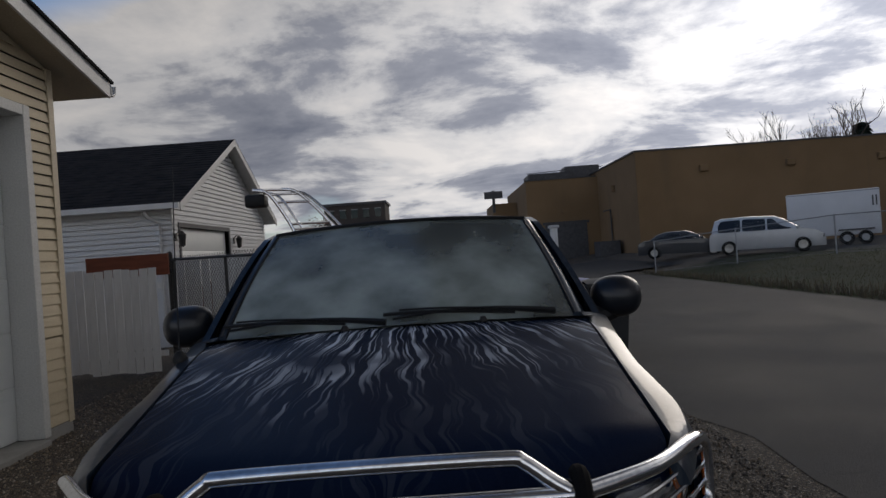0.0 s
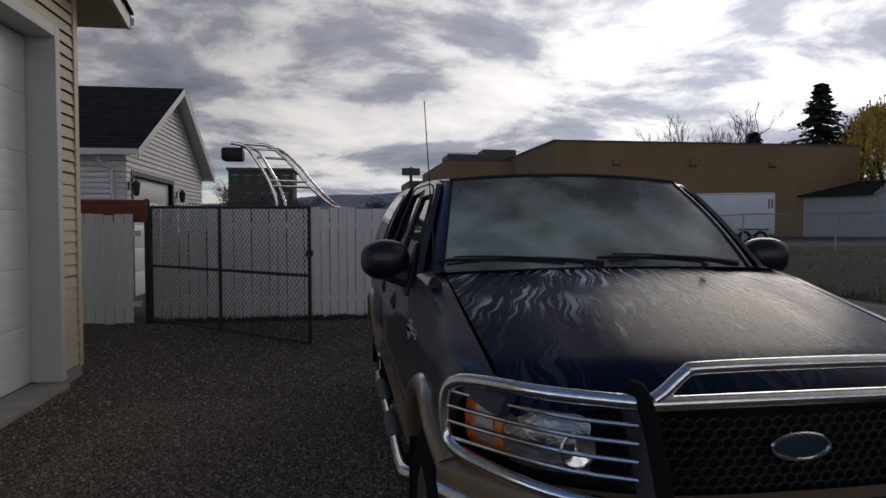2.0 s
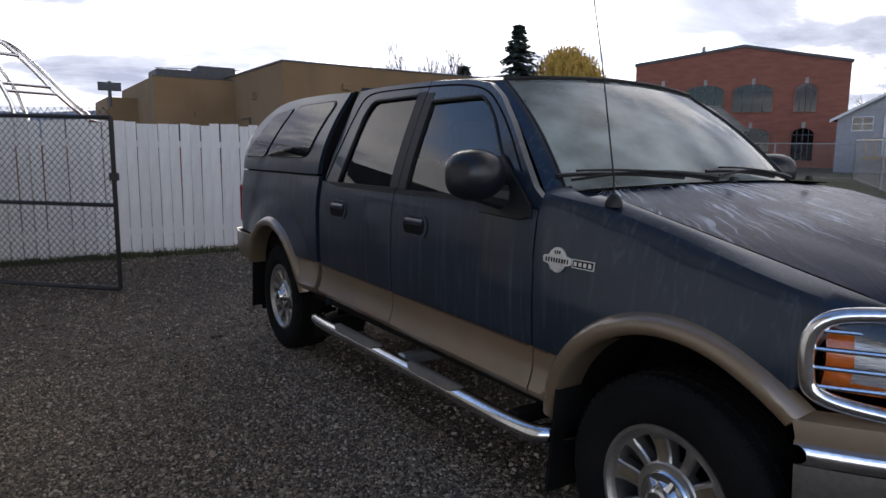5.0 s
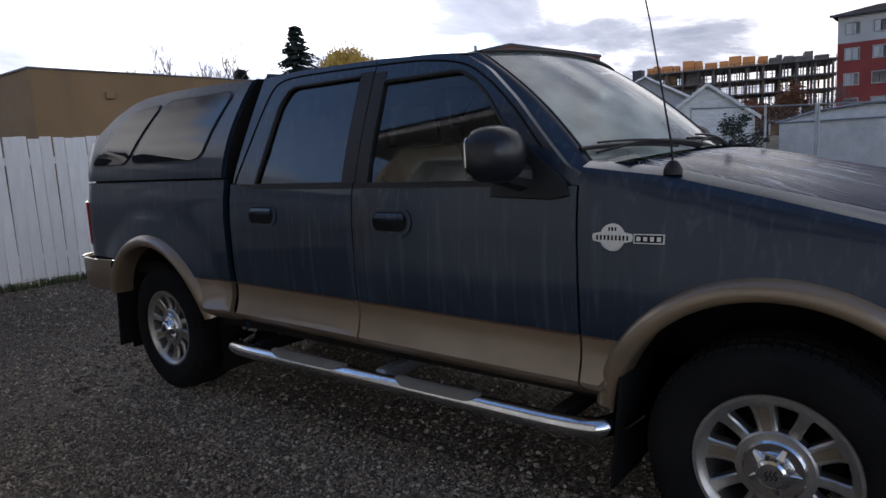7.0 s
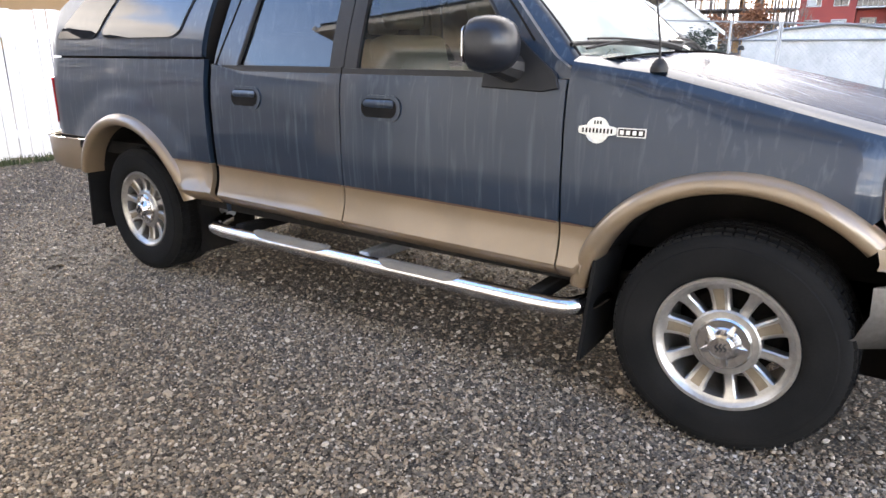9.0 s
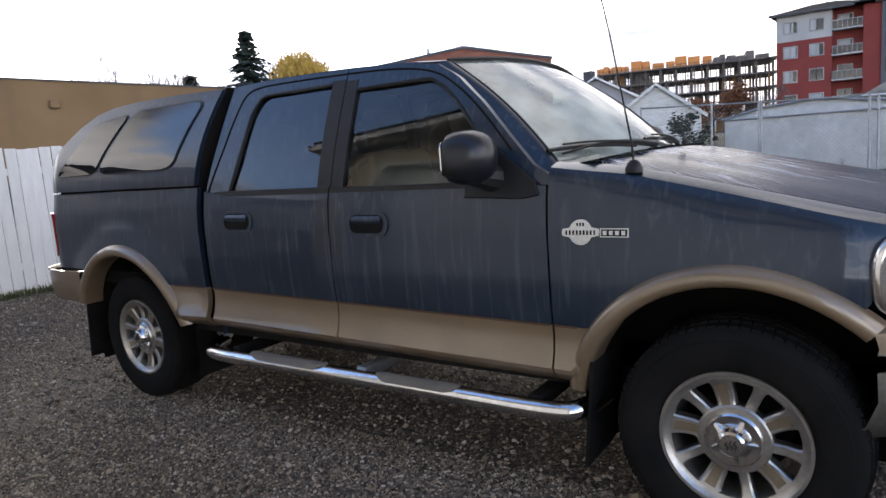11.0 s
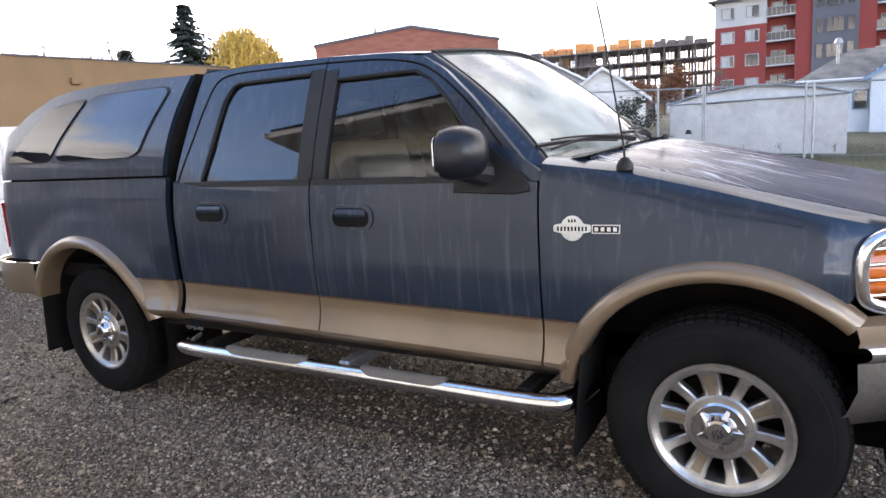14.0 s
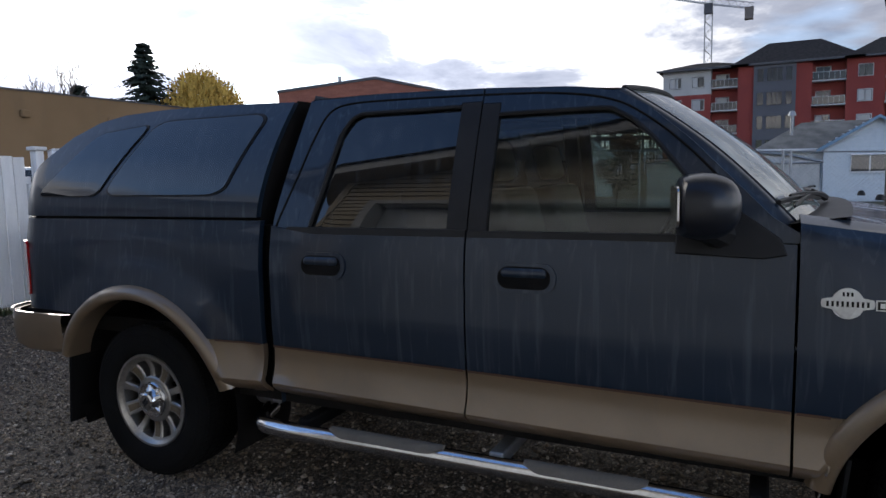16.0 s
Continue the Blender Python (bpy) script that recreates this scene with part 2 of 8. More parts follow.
def stones():
    """Mixed gravel: every stone its own tone."""
    m = mat("stones", (0.9, 0.9, 0.9), (1.0, 1.0, 1.0), 0.55, scale=60, bscale=260, bump=0.25, bdist=0.002)
    nt = m.node_tree
    N, L = nt.nodes, nt.links
    p = N["Principled BSDF"]
    old = p.inputs["Base Color"].links[0].from_socket
    geo, ramp, mul = N.new("ShaderNodeNewGeometry"), N.new("ShaderNodeValToRGB"), N.new("ShaderNodeMix")
    el = ramp.color_ramp.elements
    tones = STONE_TONES
    while len(el) < len(tones):
        el.new(0.5)
    for e, (q, c) in zip(el, tones):
        e.position, e.color = q, (*c, 1)
    L.new(geo.outputs["Random Per Island"], ramp.inputs[0])
    mul.data_type, mul.blend_type = "RGBA", "MULTIPLY"
    mul.inputs[0].default_value = 1.0
    L.new(ramp.outputs[0], mul.inputs[6]), L.new(old, mul.inputs[7])
    L.new(mul.outputs[2], p.inputs["Base Color"])
    return m


M["gravel"] = gravel_bed()
M["stones"] = stones()
M["asphalt"] = mat("asphalt", (0.019, 0.019, 0.020), (0.050, 0.049, 0.049), 0.62, scale=0.7, bump=0.7, bscale=90, bdist=0.010, rough2=0.95, spec=0.4,
                   streak=[((0.028, 0.028, 0.03), (0.9, 0.25, 1), 0.56, 0.66, 0.6, 0.7), ((0.02, 0.02, 0.022), (1.2, 6.0, 1), 0.66, 0.68, 0.7, 0.8)])
M["grass_soil"] = mat("grass_soil", (0.015, 0.024, 0.006), (0.036, 0.036, 0.013), 0.9, scale=0.9, bump=0.6, bscale=30)
M["grass"] = mat("grass", (0.038, 0.062, 0.013), (0.095, 0.095, 0.026), 0.7, scale=0.6)
M["weed"] = mat("weed", (0.04, 0.06, 0.02), (0.08, 0.09, 0.035), 0.7, scale=3)
M["drystalk"] = mat("dry_stalk", (0.10, 0.08, 0.05), (0.16, 0.13, 0.08), 0.8, scale=3)
DRIPS = [((0.07, 0.085, 0.10), (2.2, 2.2, 1.6), 0.5, 0.8, 0.22, 0.35), ((0.17, 0.19, 0.21), (34, 34, 2.2), 0.54, 0.76, 0.22, 0.4)]
M["paint"] = mat("blue_paint", (0.0095, 0.0205, 0.038), (0.0125, 0.025, 0.045), 0.30, metal=0.15, scale=1.5, bscale=900, coat=0.5, spec=0.32, streak=DRIPS)


def wet_hood():
    """Dew-wet blue paint with pale run marks, wet glints in their colour, that fan out from under the windshield."""
    m = mat("wet_blue_paint", (0.006, 0.012, 0.032), (0.008, 0.016, 0.038), 0.16, scale=2.0, bscale=170, bump=0.35, bdist=0.0015, spec=0.035, rough2=0.28)
    nt = m.node_tree
    N, L = nt.nodes, nt.links
    p = N["Principled BSDF"]
    col, ro = p.inputs["Base Color"].links[0].from_socket, p.inputs["Roughness"].links[0].from_socket

    def op(kind, a, b=0.0, c=0.0):
        n = N.new("ShaderNodeMath")
        n.operation = kind
        for k, v in enumerate((a, b, c)):
            if isinstance(v, (int, float)):
                n.inputs[k].default_value = v
            else:
                L.new(v, n.inputs[k])
        return n.outputs[0]

    def ramp(v, lo, hi, a=0.0, b=1.0):
        n = N.new("ShaderNodeMapRange")
        for k, q in enumerate((lo, hi, a, b)):
            n.inputs[k + 1].default_value = q
        L.new(v, n.inputs[0])
        return n.outputs[0]

    def noise(x, y, detail=3.0, off=0.0):
        cb, nz = N.new("ShaderNodeCombineXYZ"), N.new("ShaderNodeTexNoise")
        L.new(x, cb.inputs[0]), L.new(y, cb.inputs[1])
        cb.inputs[2].default_value = off
        nz.inputs["Scale"].default_value, nz.inputs["Detail"].default_value = 1.0, detail
        L.new(cb.outputs[0], nz.inputs["Vector"])
        return nz.outputs["Fac"]

    tc, sp = N.new("ShaderNodeTexCoord"), N.new("ShaderNodeSeparateXYZ")
    L.new(tc.outputs["Object"], sp.inputs[0])
    x, y = sp.outputs[0], sp.outputs[1]
    wob = op("MULTIPLY_ADD", noise(op("MULTIPLY", x, 5.0), op("MULTIPLY", y, 5.0), 1.5), 0.09, -0.045)
    # angle about a point behind the cowl, and the way from it
    fan = op("ADD", op("ARCTAN2", x, op("SUBTRACT", 1.35, y)), wob)
    far = op("SQRT", op("ADD", op("MULTIPLY", x, x), op("POWER", op("SUBTRACT", 1.35, y), 2.0)))
    patch = ramp(noise(op("MULTIPLY", x, 2.6), op("MULTIPLY", y, 2.6), 2.0, 4.0), 0.38, 0.53, 0.06, 1.0)
    reach = ramp(op("ADD", far, op("MULTIPLY", noise(op("MULTIPLY", fan, 9.0), far, 2.0, 7.0), 0.7)), 1.98, 1.50, 0.04, 1.0)
    total = None
    for freq, along, lo, hi, amt, off in ((46.0, 1.9, 0.57, 0.60, 0.95, 1.0), (95.0, 2.6, 0.55, 0.61, 0.65, 2.0), (9.0, 1.4, 0.5, 0.75, 0.14, 3.0)):
        k = ramp(noise(op("MULTIPLY", fan, freq), op("MULTIPLY", far, along), 1.5, off), lo, hi, 0.0, amt)
        k = op("MULTIPLY", op("MULTIPLY", k, patch), reach)
        total = k if total is None else op("MAXIMUM", total, k)
    mx, mr = N.new("ShaderNodeMix"), N.new("ShaderNodeMix")
    mx.data_type = "RGBA"
    L.new(total, mx.inputs[0]), L.new(col, mx.inputs[6])
    # pale tone of the runs also holds the glints of the wet paint
    mx.inputs[7].default_value = (0.66, 0.70, 0.76, 1)
    L.new(mx.outputs[2], p.inputs["Base Color"])
    L.new(total, mr.inputs[0]), L.new(ro, mr.inputs[2])
    mr.inputs[3].default_value = 0.36
    L.new(mr.outputs[0], p.inputs["Roughness"])
    return m


M["hoodpaint"] = wet_hood()
M["roofpaint"] = mat("wet_roof_paint", (0.008, 0.014, 0.034), (0.012, 0.020, 0.042), 0.20, scale=2.0, bscale=170, bump=0.35, bdist=0.0015, spec=0.12, rough2=0.32,
                     streak=[((0.10, 0.115, 0.14), (6, 2.5, 3), 0.5, 0.75, 0.4, 0.36), ((0.40, 0.43, 0.48), (30, 5, 4), 0.58, 0.68, 0.4, 0.4)])
M["tan"] = mat("tan_paint", (0.185, 0.130, 0.080), (0.215, 0.152, 0.096), 0.34, metal=0.25, scale=2, bscale=500, coat=1.0,
               streak=((0.13, 0.105, 0.078), (6, 6, 5), 0.5, 0.75, 0.4, 0.6))
M["stripe"] = mat("pinstripe", (0.075, 0.035, 0.02), None, 0.4)
M["chrome"] = mat("chrome", (0.78, 0.78, 0.79), (0.66, 0.66, 0.67), 0.08, metal=1.0, scale=9, rough2=0.24)
# darker copy of the chrome: reflections of dark surroundings are in its colour
M["darkchrome"] = mat("dark_reflecting_chrome", (0.34, 0.32, 0.30), (0.26, 0.24, 0.22), 0.22, metal=0.9, scale=5, rough2=0.4)
M["alloy"] = mat("machined_alloy", (0.50, 0.48, 0.45), (0.37, 0.355, 0.335), 0.28, metal=0.9, scale=8, rough2=0.45)
M["alloytan"] = mat("tan_inlay", (0.20, 0.155, 0.105), (0.16, 0.125, 0.085), 0.45, metal=0.4)
M["rubber"] = mat("tyre_rubber", (0.006, 0.006, 0.006), (0.0115, 0.011, 0.0105), 0.8, spec=0.12, scale=6, bump=0.25, bscale=130, bdist=0.003)
M["plastic"] = mat("black_plastic", (0.010, 0.010, 0.011), (0.017, 0.017, 0.018), 0.45, spec=0.3, scale=8, bump=0.1, bscale=300, bdist=0.002)
M["mirrorhousing"] = mat("mirror_housing", (0.008, 0.010, 0.015), (0.012, 0.014, 0.019), 0.3, scale=8, coat=0.15, spec=0.35)
M["dark"] = mat("dark_underbody", (0.006, 0.006, 0.006), (0.014, 0.012, 0.011), 0.9, spec=0.15, scale=6)
M["padgrey"] = mat("step_pad", (0.12, 0.105, 0.085), (0.16, 0.14, 0.115), 0.7, bump=0.4, bscale=200, bdist=0.003)
M["clearlens"] = mat("ribbed_clear_lens", (0.55, 0.54, 0.52), (0.38, 0.37, 0.36), 0.15, metal=0.5, scale=30, stretch=(1, 1, 6), bump=0.5, bscale=40, bdist=0.004, coat=0.8)
M["amber"] = mat("amber_lens", (0.75, 0.17, 0.02), (0.6, 0.12, 0.015), 0.12, scale=30, bump=0.3, bscale=120, bdist=0.004, coat=0.8)
M["lens"] = mat("reflector_lens", (0.38, 0.38, 0.38), (0.10, 0.10, 0.105), 0.12, metal=0.7, scale=16, bump=0.5, bscale=60, bdist=0.01, coat=1.0)
M["redlens"] = mat("red_lens", (0.42, 0.012, 0.015), (0.30, 0.01, 0.01), 0.15, scale=20, coat=0.8)
M["badge"] = mat("badge_silver", (0.66, 0.66, 0.64), (0.55, 0.55, 0.53), 0.3, metal=0.5)
M["leather"] = mat("tan_leather", (0.32, 0.27, 0.20), (0.38, 0.32, 0.24), 0.55, scale=7, bump=0.15, bscale=160)
M["leatherdark"] = mat("brown_leather", (0.10, 0.065, 0.04), (0.14, 0.09, 0.055), 0.55, scale=7)
M["liner"] = mat("cabin_lining", (0.30, 0.27, 0.22), (0.35, 0.31, 0.26), 0.85)
M["ws"] = glass("windshield_glass", (0.36, 0.44, 0.41), 0.50, (0.66, 0.74, 0.69), (2.2, 2.2, 3.0), 1.7, 0.38, 0.66)
M["sideglass"] = glass("side_glass", (0.42, 0.50, 0.46), 0.07, (0.5, 0.55, 0.55), (26, 26, 2.2), 1.75, 0.5, 0.75)
M["tintglass"] = glass("privacy_glass", (0.020, 0.023, 0.026), 0.08, (0.4, 0.45, 0.5), (30, 30, 2.0), 1.85, 0.5, 0.75)
M["pane"] = glass("window_pane", (0.10, 0.11, 0.12), 0.0)
M["siding"] = mat("beige_vinyl_siding", (0.55, 0.45, 0.30), (0.60, 0.50, 0.34), 0.55, scale=1.5, bscale=90, bump=0.08, vary=0.03)
M["trimbeige"] = mat("beige_trim", (0.56, 0.47, 0.33), (0.60, 0.50, 0.36), 0.5, scale=2)
M["whitevinyl"] = mat("white_vinyl_siding", (0.66, 0.67, 0.68), (0.72, 0.73, 0.74), 0.5, scale=1.5, vary=0.03)
M["whitepaint"] = mat("white_fence_paint", (0.80, 0.80, 0.79), (0.70, 0.70, 0.69), 0.6, scale=2.5, stretch=(6, 6, 0.8), bump=0.15, bscale=60, vary=0.06,
                      streak=((0.36, 0.35, 0.31), (9, 9, 0.9), 0.60, 0.78, 0.45, 0.8))
M["doorwhite"] = mat("garage_door_white", (0.83, 0.85, 0.83), (0.79, 0.81, 0.79), 0.45, scale=3, bump=0.12, bscale=140, bdist=0.003)
M["jamb"] = mat("grey_white_trim", (0.55, 0.55, 0.53), (0.60, 0.60, 0.58), 0.5, scale=2)
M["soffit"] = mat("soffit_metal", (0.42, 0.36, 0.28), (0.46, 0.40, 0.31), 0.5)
M["fascia"] = mat("white_fascia", (0.68, 0.68, 0.67), (0.62, 0.62, 0.61), 0.45)
M["shingle"] = mat("dark_shingle", (0.014, 0.014, 0.016), (0.032, 0.030, 0.031), 0.95, spec=0.15, scale=3, bump=0.5, bscale=60, vary=0.25)
M["oldshingle"] = mat("mossy_shingle", (0.10, 0.10, 0.09), (0.20, 0.19, 0.17), 0.9, scale=1.5, bump=0.6, bscale=30, vary=0.3)
M["concrete"] = mat("concrete", (0.34, 0.33, 0.31), (0.26, 0.25, 0.23), 0.8, scale=2, bump=0.2, bscale=80)
M["redwood"] = mat("red_stained_board", (0.17, 0.045, 0.022), (0.24, 0.07, 0.035), 0.65, stretch=(1, 6, 6), scale=3)
M["blackmetal"] = mat("black_gate_paint", (0.012, 0.012, 0.013), (0.022, 0.022, 0.022), 0.45, scale=6)
M["galv"] = mat("galvanised_steel", (0.36, 0.37, 0.38), (0.28, 0.29, 0.30), 0.45, metal=0.8, scale=5)
M["stucco"] = mat("brown_stucco", (0.20, 0.125, 0.062), (0.24, 0.152, 0.080), 0.9, scale=0.25, bump=0.25, bscale=18,
                  streak=((0.13, 0.095, 0.058), (0.5, 0.5, 0.08), 0.55, 0.75, 0.5, 0.9))
M["darkmetal"] = mat("dark_sheet_metal", (0.05, 0.05, 0.055), (0.08, 0.08, 0.085), 0.5, metal=0.3)
M["brick"] = mat("red_brick", (0.21, 0.075, 0.05), (0.27, 0.105, 0.07), 0.85, scale=1.0, stretch=(1, 1, 4), bump=0.2, bscale=8)
M["redfacade"] = mat("red_cladding", (0.20, 0.032, 0.026), (0.24, 0.042, 0.032), 0.75, scale=0.3)
M["greyfacade"] = mat("charcoal_cladding", (0.085, 0.088, 0.10), (0.10, 0.105, 0.118), 0.7, scale=0.3)
M["darkfacade"] = mat("dark_brown_facade", (0.055, 0.047, 0.043), (0.075, 0.062, 0.055), 0.8, scale=0.3)
M["whitefacade"] = mat("white_cladding", (0.42, 0.42, 0.40), (0.37, 0.37, 0.36), 0.6, scale=0.4)
M["oldwhite"] = mat("peeling_white_boards", (0.62, 0.62, 0.60), (0.50, 0.50, 0.47), 0.7, scale=2.5, stretch=(1, 1, 7), vary=0.06,
                    streak=((0.28, 0.26, 0.23), (2.5, 2.5, 9), 0.60, 0.72, 0.55, 0.9))
M["greyhouse"] = mat("grey_stucco", (0.30, 0.30, 0.31), (0.35, 0.35, 0.36), 0.8)
M["bluewhite"] = mat("pale_blue_siding", (0.52, 0.58, 0.62), (0.58, 0.63, 0.66), 0.6)
M["bluetrim"] = mat("blue_trim", (0.16, 0.27, 0.38), None, 0.5)
M["wood"] = mat("raw_lumber", (0.42, 0.24, 0.10), (0.50, 0.30, 0.13), 0.75, scale=2)
M["orange"] = mat("orange_formwork", (0.62, 0.22, 0.06), (0.70, 0.30, 0.09), 0.7, scale=0.5)
M["slab"] = mat("raw_concrete", (0.15, 0.13, 0.115), (0.21, 0.185, 0.16), 0.85, scale=0.4)
M["canvas"] = mat("white_shelter_canvas", (0.44, 0.44, 0.42), (0.50, 0.50, 0.48), 0.6, scale=1.5, bump=0.2, bscale=5)
M["bark"] = mat("bark", (0.05, 0.04, 0.032), (0.085, 0.07, 0.055), 0.9, scale=8, bump=0.4, bscale=30)
M["needle"] = mat("conifer_needles", (0.008, 0.018, 0.012), (0.018, 0.032, 0.02), 0.8, scale=1.2)
M["willow"] = mat("yellow_willow_leaf", (0.40, 0.25, 0.04), (0.52, 0.34, 0.07), 0.7, scale=1.0)
M["rust"] = mat("russet_leaf", (0.14, 0.055, 0.025), (0.20, 0.085, 0.04), 0.8, scale=1.0)
M["twig"] = mat("bare_twigs", (0.08, 0.068, 0.06), (0.14, 0.12, 0.10), 0.9)
M["silver"] = mat("silver_car_paint", (0.48, 0.49, 0.50), (0.44, 0.45, 0.46), 0.3, metal=0.4, coat=0.7)
M["darkcar"] = mat("dark_car_paint", (0.022, 0.025, 0.03), (0.03, 0.033, 0.038), 0.3, metal=0.3, coat=0.7)
M["trailer"] = mat("white_trailer_skin", (0.62, 0.63, 0.65), (0.56, 0.57, 0.59), 0.4, scale=1)
M["bin"] = mat("black_bin_plastic", (0.015, 0.016, 0.017), (0.025, 0.026, 0.027), 0.5)
M["binlid"] = mat("blue_bin_lid", (0.02, 0.06, 0.30), (0.03, 0.08, 0.34), 0.35)
M["hill"] = mat("hazy_hillside", (0.16, 0.20, 0.27), (0.20, 0.24, 0.31), 1.0, scale=0.01)
M["sign"] = mat("sign_letters", (0.7, 0.7, 0.68), None, 0.6)


# ---- builders ----
def finish(name, bm, material, parent=None, label="", smooth=True):
    if hasattr(bm, "faces"):
        bmesh.ops.recalc_face_normals(bm, faces=bm.faces)
        me = bpy.data.meshes.new(name)
        bm.to_mesh(me)
        bm.free()
    else:
        me = bm
    if not me.materials:
        me.materials.append(material)
    if smooth:
        me.polygons.foreach_set("use_smooth", [True] * len(me.polygons))
        me.set_sharp_from_angle(angle=radians(32))
    ob = new(name, me)
    if parent is not None:
        ob.parent = parent
        ob.matrix_parent_inverse = Matrix.Translation(ROOT.get(parent.name, Vector())).inverted()
        ROOT[ob.name] = Vector()
    if label:
        ob["label"] = label
    return ob


ROOT = {}


def part(name, bm, material, parent, label="", smooth=True):
    return finish(name, bm, material, parent, label, smooth)


def thing(name, loc, label, category, group="", kind=""):
    ob = new(name)
    ob.empty_display_size = 0.2
    ob.location = loc
    ROOT[ob.name] = Vector(loc)
    return tagged(ob, label, category, group, kind)


def solo(name, bm, material, label, category, group="", kind="", smooth=True):
    return tagged(finish(name, bm, material, None, "", smooth), label, category, group, kind)


def B():
    return bmesh.new()


def box(bm, x0, x1, y0, y1, z0, z1, m=None):
    vs = [bm.verts.new((x, y, z)) for z in (z0, z1) for y in (y0, y1) for x in (x0, x1)]
    for f in ((0, 2, 3, 1), (4, 5, 7, 6), (0, 1, 5, 4), (2, 6, 7, 3), (0, 4, 6, 2), (1, 3, 7, 5)):
        bm.faces.new([vs[i] for i in f])
    if m is not None:
        bmesh.ops.transform(bm, matrix=m, verts=vs)
    return bm


def bevelled(bm, w=0.01, seg=2):
    bmesh.ops.bevel(bm, geom=bm.edges[:], offset=w, segments=seg, affect="EDGES", profile=0.5)
    return bm


def loft(bm, cols, closed=False, loop=False):
    rows = [[bm.verts.new(p) for p in c] for c in cols]
    n = len(rows)
    for i in range(n if loop else n - 1):
        a, b = rows[i], rows[(i + 1) % n]
        k = len(a)
        for j in range(k if closed else k - 1):
            q = [a[j], b[j], b[(j + 1) % k], a[(j + 1) % k]]
            try:
                bm.faces.new(q)
            except ValueError:
                pass
    return rows


def tube(bm, pts, r, seg=8, loop=False, caps=True, radii=None):
    pts = [Vector(p) for p in pts]
    n = len(pts)
    cols, prev = [], None
    for i, p in enumerate(pts):
        a = pts[(i - 1) % n] if (loop or i > 0) else p
        b = pts[(i + 1) % n] if (loop or i < n - 1) else p
        d = (b - a).normalized()
        if prev is None:
            prev = d.orthogonal().normalized()
        u = (prev - d * prev.dot(d))
        u = u.normalized() if u.length > 1e-6 else d.orthogonal().normalized()
        prev = u
        w = d.cross(u)
        rad = radii[i] if radii else r
        cols.append([p + (u * math.cos(t) + w * math.sin(t)) * rad for t in [2 * math.pi * k / seg for k in range(seg)]])
    rows = loft(bm, cols, closed=True, loop=loop)
    if caps and not loop:
        for row in (rows[0], rows[-1]):
            try:
                bm.faces.new(row)
            except ValueError:
                pass
    return bm


def smooth_path(pts, n=6, loop=False):
    """Catmull-Rom through the points."""
    P = [Vector(p) for p in pts]
    out, k = [], len(P)
    for i in range(k if loop else k - 1):
        p0 = P[(i - 1) % k] if loop or i else P[0]
        p1, p2 = P[i], P[(i + 1) % k]
        p3 = P[(i + 2) % k] if loop or i + 2 < k else P[-1]
        for j in range(n):
            t = j / n
            out.append(0.5 * (2 * p1 + (p2 - p0) * t + (2 * p0 - 5 * p1 + 4 * p2 - p3) * t * t + (3 * p1 - p0 - 3 * p2 + p3) * t ** 3))
    if not loop:
        out.append(P[-1])
    return out


def lathe(bm, prof, m, seg=32):
    """Profile of (radius, height) turned about local z, placed by m."""
    cols = []
    for k in range(seg):
        a = 2 * math.pi * k / seg
        cols.append([m @ Vector((r * math.cos(a), r * math.sin(a), h)) for r, h in prof])
    loft(bm, cols, loop=True)
    return bm


def rquad(bm, f, r=0.12, seg=4, depth=None, rings=4, aspect=1.0):
    """Rounded patch of the surface f(u, v); depth: a vector by which its edge turns back."""
    ru, rv = r, r * aspect
    outline = []
    for cu, cv, a0 in ((1 - ru, 1 - rv, 0), (ru, 1 - rv, 90), (ru, rv, 180), (1 - ru, rv, 270)):
        for k in range(seg + 1):
            a = radians(a0 + 90 * k / seg)
            outline.append((cu + ru * math.cos(a), cv + rv * math.sin(a)))
    fine = []
    for (u0, v0), (u1, v1) in zip(outline, outline[1:] + outline[:1]):
        n = 6 if math.hypot(u1 - u0, v1 - v0) > 0.15 else 1
        fine += [(lerp(u0, u1, k / n), lerp(v0, v1, k / n)) for k in range(n)]
    outline = fine
    cols = []
    if depth is not None:
        cols.append([Vector(f(u, v)) + Vector(depth) for u, v in outline])
    for k in range(rings):
        s = 1 - k / rings
        cols.append([Vector(f(0.5 + (u - 0.5) * s, 0.5 + (v - 0.5) * s)) for u, v in outline])
    rows = loft(bm, cols, closed=True)
    c = bm.verts.new(f(0.5, 0.5))
    last = rows[-1]
    for j in range(len(last)):
        bm.faces.new((last[j], last[(j + 1) % len(last)], c))
    return bm


def prism(bm, poly, f, d0, d1):
    """Solid from a closed 2D outline; f(a, b, d) gives the place."""
    lo = [bm.verts.new(f(a, b, d0)) for a, b in poly]
    hi = [bm.verts.new(f(a, b, d1)) for a, b in poly]
    bm.faces.new(lo), bm.faces.new(list(reversed(hi)))
    for i in range(len(poly)):
        j = (i + 1) % len(poly)
        bm.faces.new((lo[i], lo[j], hi[j], hi[i]))
    return bm


def lerp(a, b, t):
    return a + (b - a) * t


def interp(x, xp, fp):
    return float(np.interp(x, xp, fp))


def span(a, b, n):
    return [lerp(a, b, i / n) for i in range(n + 1)]


# ---- ground ----
def rise(x, y):
    """Flat yard and alley; the lot across the alley lies on a low bank."""
    a = min(1.0, max(0.0, (x - 9.6) / 5.0))
    return 0.55 * a * a * (3 - 2 * a) * min(1.0, max(0.0, (y + 2.0) / 14.0)) + 0.004 * max(0.0, x - 16) * min(1.0, max(0.0, (y + 2.0) / 14.0))


